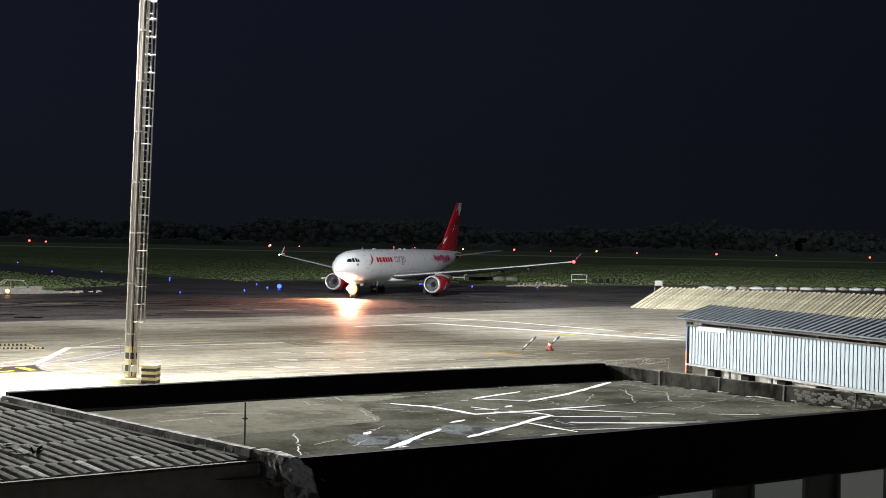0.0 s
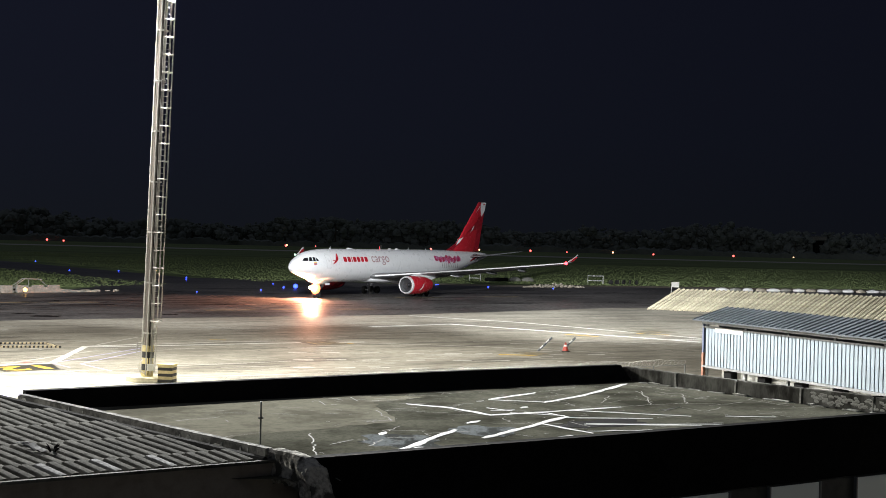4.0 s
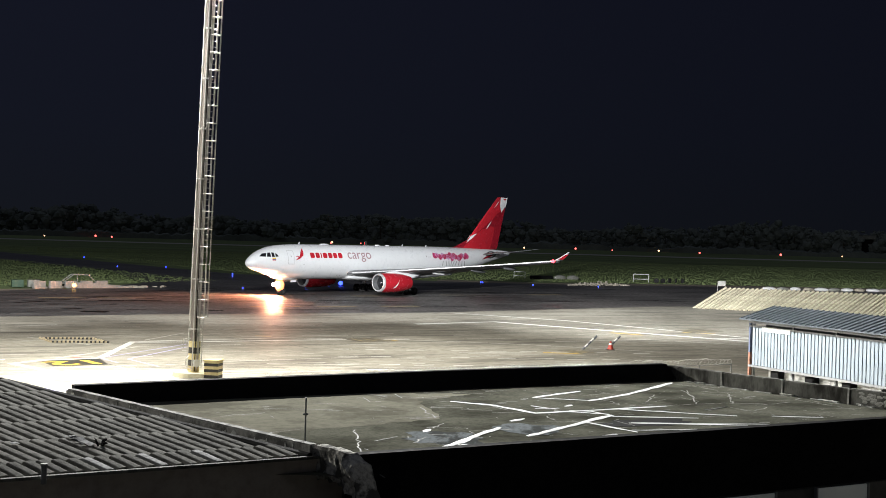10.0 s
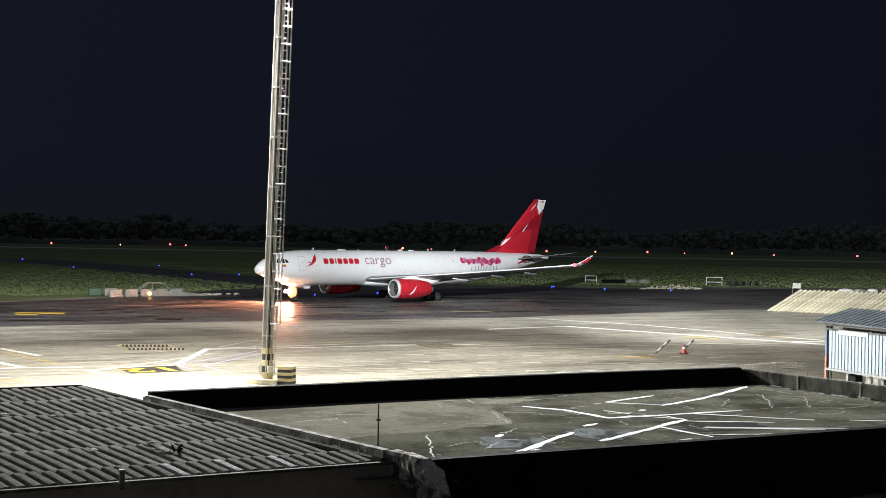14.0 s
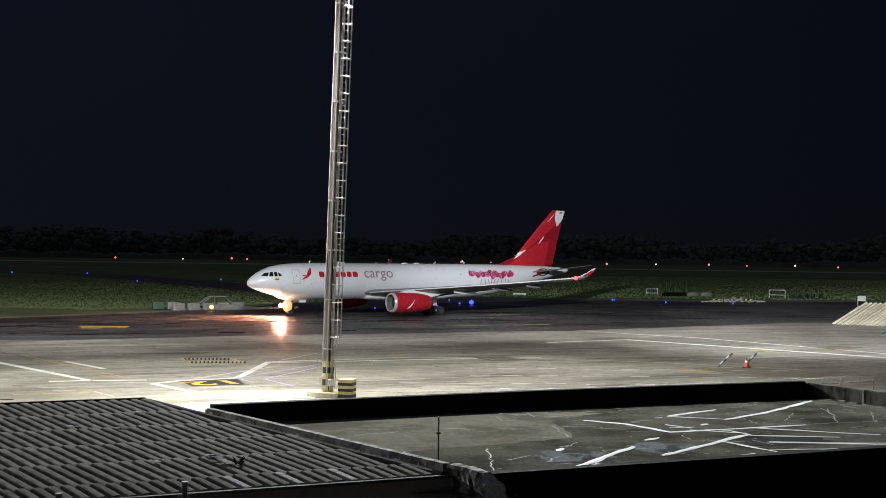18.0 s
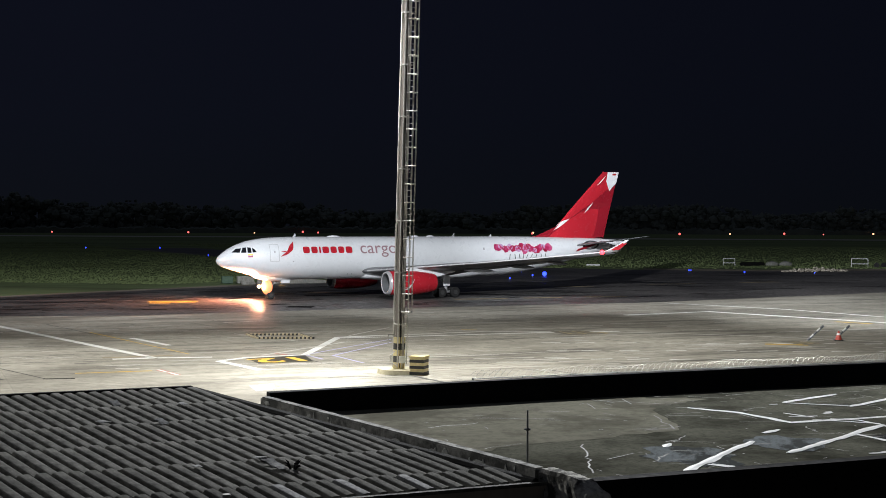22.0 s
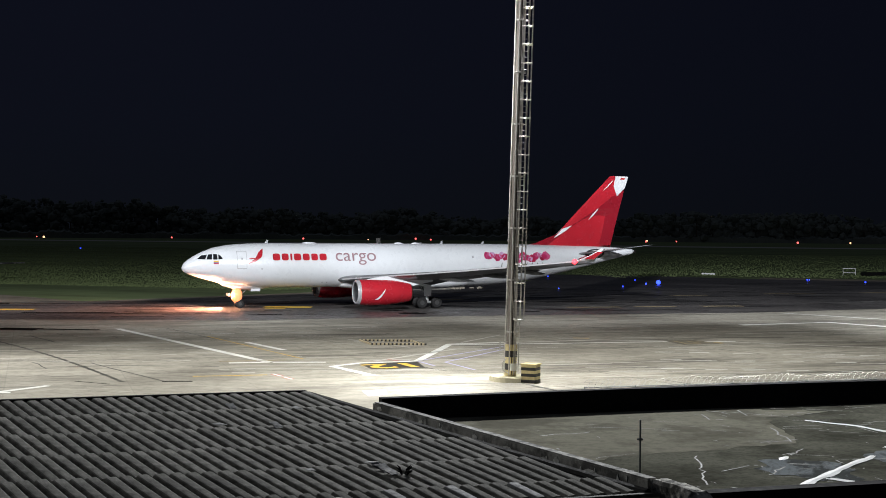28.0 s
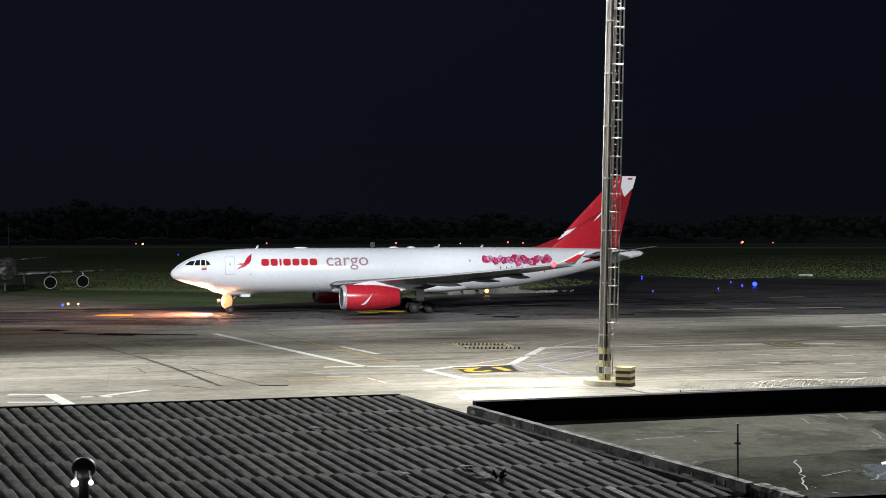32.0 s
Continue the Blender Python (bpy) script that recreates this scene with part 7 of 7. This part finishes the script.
# the bars run a few degrees off the roof's side edge
BAR_STEP = (RUN - ED * 1.0) / COURSES
LEN = BAR_STEP.length
ay = BAR_STEP.normalized()
ax = ay.cross(UPN).normalized()
if ax.dot(ED) < 0:
    ax = -ax
SKEW_C = ED.dot(ax)
BASIS = Matrix(((ax.x, ay.x, UPN.x, 0), (ax.y, ay.y, UPN.y, 0), (ax.z, ay.z, UPN.z, 0), (0, 0, 0, 1)))


def tile_bar(share, mat):
    """A long bar with steep sides and a rounded crest, square-cut, its far end riding a little higher."""
    near = 0.07 / (LEN * share)
    bar = bmesh.new()
    rings = []
    arc = ((-1, -0.7), (-0.95, 0.45), (-0.86, 0.80), (-0.66, 0.96), (-0.3, 1.0), (0.3, 1.0), (0.66, 0.96), (0.86, 0.80), (0.95, 0.45), (1, -0.7))
    for v, z0, k in ((near, -0.030, 0.95), (0.5, -0.004, 0.98), (0.99, 0.020, 1.03), (1.0, 0.016, 1.0)):
        rings.append([(0.118 * k * x * SKEW_C, v * LEN * share, z0 + 0.074 * k * z) for x, z in arc])
    loft(bar, rings)
    return mesh_of("roof_tile", bar, mat)


FULL, SHORT, PALE_SHORT = tile_bar(1.0, M_TILE), tile_bar(0.5, M_TILE), tile_bar(0.5, M_TILE_NEW)
PALE = {roof_col(x, y)[0] for x, y in ((-7.59, 24.98), (-6.99, 25.57), (-5.86, 26.13))}
for c in range(COLS + 5):
    for r in range(6):
        k = max(0, r - 0.5)
        if PITCH * (c + 0.5) - (k + 0.5) / COURSES < 0.05:
            continue
        j = random.uniform(-0.008, 0.008)
        p = ROOF0 + ED * (PITCH * (c + 0.5) + j) + BAR_STEP * k + UPN * random.uniform(-0.006, 0.008) + BAR_STEP * random.uniform(-0.022, 0.022)
        o = new("roof_tile", (PALE_SHORT if c in PALE else SHORT) if r == 0 else FULL)
        o.parent = tile_roof
        o.matrix_basis = Matrix.Translation(p) @ BASIS @ Matrix.Rotation(random.uniform(-0.010, 0.010), 4, "Z")
# broken pale fragments lying on the tiles
random.seed(67)
for x, y in ((-9.01, 26.93), (-8.85, 26.80), (-8.64, 26.60), (-8.46, 26.40), (-12.25, 31.08), (-13.03, 28.84), (-11.91, 29.21), (-13.61, 30.62), (-9.81, 25.96)):
    p = roof_point(x, y) + UPN * 0.125
    bm = bmesh.new()
    box(bm, 0, 0, 0, random.uniform(0.10, 0.16), random.uniform(0.12, 0.3), 0.012, bevel=0.003)
    for v in bm.verts:
        v.co += Vector((random.uniform(-0.04, 0.04), random.uniform(-0.05, 0.05), 0))
    solo("tile_fragment", bm, M_TILE_NEW, "pale broken tile fragment lying on the roof", "tile fragment", "tile fragments", at=Matrix.Translation(p) @ BASIS @ Matrix.Rotation(random.uniform(-0.3, 0.3), 4, "X"))


# ---- what moves ----
# seconds, x, y, heading of the taxiing jet
JET_ROWS = [
    (0.0, -7.59, 237.20, 250.51),
    (1.0, -8.62, 236.61, 247.16),
    (2.0, -9.70, 235.36, 244.15),
    (3.0, -10.88, 234.04, 241.43),
    (4.0, -12.15, 232.66, 239.04),
    (5.0, -13.50, 231.06, 236.93),
    (6.0, -14.93, 229.50, 235.08),
    (7.0, -16.43, 227.78, 233.44),
    (8.0, -17.99, 226.02, 232.00),
    (9.0, -19.62, 224.30, 230.74),
    (10.0, -21.34, 222.69, 229.67),
    (11.0, -23.02, 220.54, 228.69),
    (12.0, -24.88, 219.11, 227.86),
    (13.0, -26.74, 217.36, 227.09),
    (14.0, -28.67, 215.70, 226.41),
    (15.0, -30.67, 214.18, 225.78),
    (16.0, -32.69, 212.54, 225.17),
    (17.0, -34.73, 210.66, 224.56),
    (18.0, -36.83, 208.88, 223.95),
    (19.0, -38.85, 207.38, 223.08),
    (19.5, -38.89, 202.17, 222.54),
    (20.0, -39.19, 197.92, 221.54),
    (20.5, -39.24, 192.66, 220.75),
    (21.0, -39.42, 187.75, 219.98),
    (21.5, -39.35, 181.90, 219.74),
    (22.0, -40.31, 180.07, 218.94),
    (22.5, -41.60, 179.31, 218.60),
    (23.0, -42.75, 178.31, 218.25),
    (24.0, -45.13, 176.21, 217.81),
    (25.0, -47.59, 174.27, 217.33),
    (25.5, -48.80, 173.22, 217.20),
    (27.5, -53.44, 168.20, 217.43),
    (28.0, -54.67, 167.06, 217.47),
    (29.0, -57.27, 165.03, 217.59),
    (30.0, -60.03, 163.34, 217.35),
    (31.0, -62.93, 161.96, 216.67),
    (32.0, -65.62, 160.14, 216.44),
]


def motions():
    walk(jet, [(t, pose(x, y, 0, 0, 0, h)) for t, x, y, h in JET_ROWS])
    # the beacon turns its lens outwards for a moment twice
    turn = []
    for t0 in (7.5, 25.0):
        turn += [(t0 - 0.30, 270), (t0 - 0.22, 200), (t0 - 0.14, 130), (t0 - 0.06, 95), (t0 + 0.06, 85), (t0 + 0.14, 50), (t0 + 0.22, -20), (t0 + 0.30, -90)]
    rows = [(0.0, pose(*BEACON_AT, 0, 0, 270))] + [(t, pose(*BEACON_AT, 0, 0, a)) for t, a in turn] + [(32.0, pose(*BEACON_AT, 0, 0, -90))]
    walk(beacon, rows)
    # wheels roll with the distance covered along the heading
    way, keys = 0.0, [(0.0, 0.0)]
    for (t, x, y, h), (t2, x2, y2, h2) in zip(JET_ROWS, JET_ROWS[1:]):
        way += max(0.0, (x2 - x) * math.cos(radians(h)) + (y2 - y) * math.sin(radians(h)))
        keys.append((t2, way))
    for hub, x, y, r in WHEELS:
        rows, spun = [], 0.0
        for (t, a), (t2, b) in zip(keys, keys[1:]):
            n = max(1, math.ceil((b - a) / r / radians(80)))
            rows += [(t + (t2 - t) * k / n, pose(x, y, r, 0, math.degrees((a + (b - a) * k / n) / r), 0)) for k in range(n)]
        rows.append((32.0, pose(x, y, r, 0, math.degrees(keys[-1][1] / r), 0)))
        walk(hub, rows)


motions()
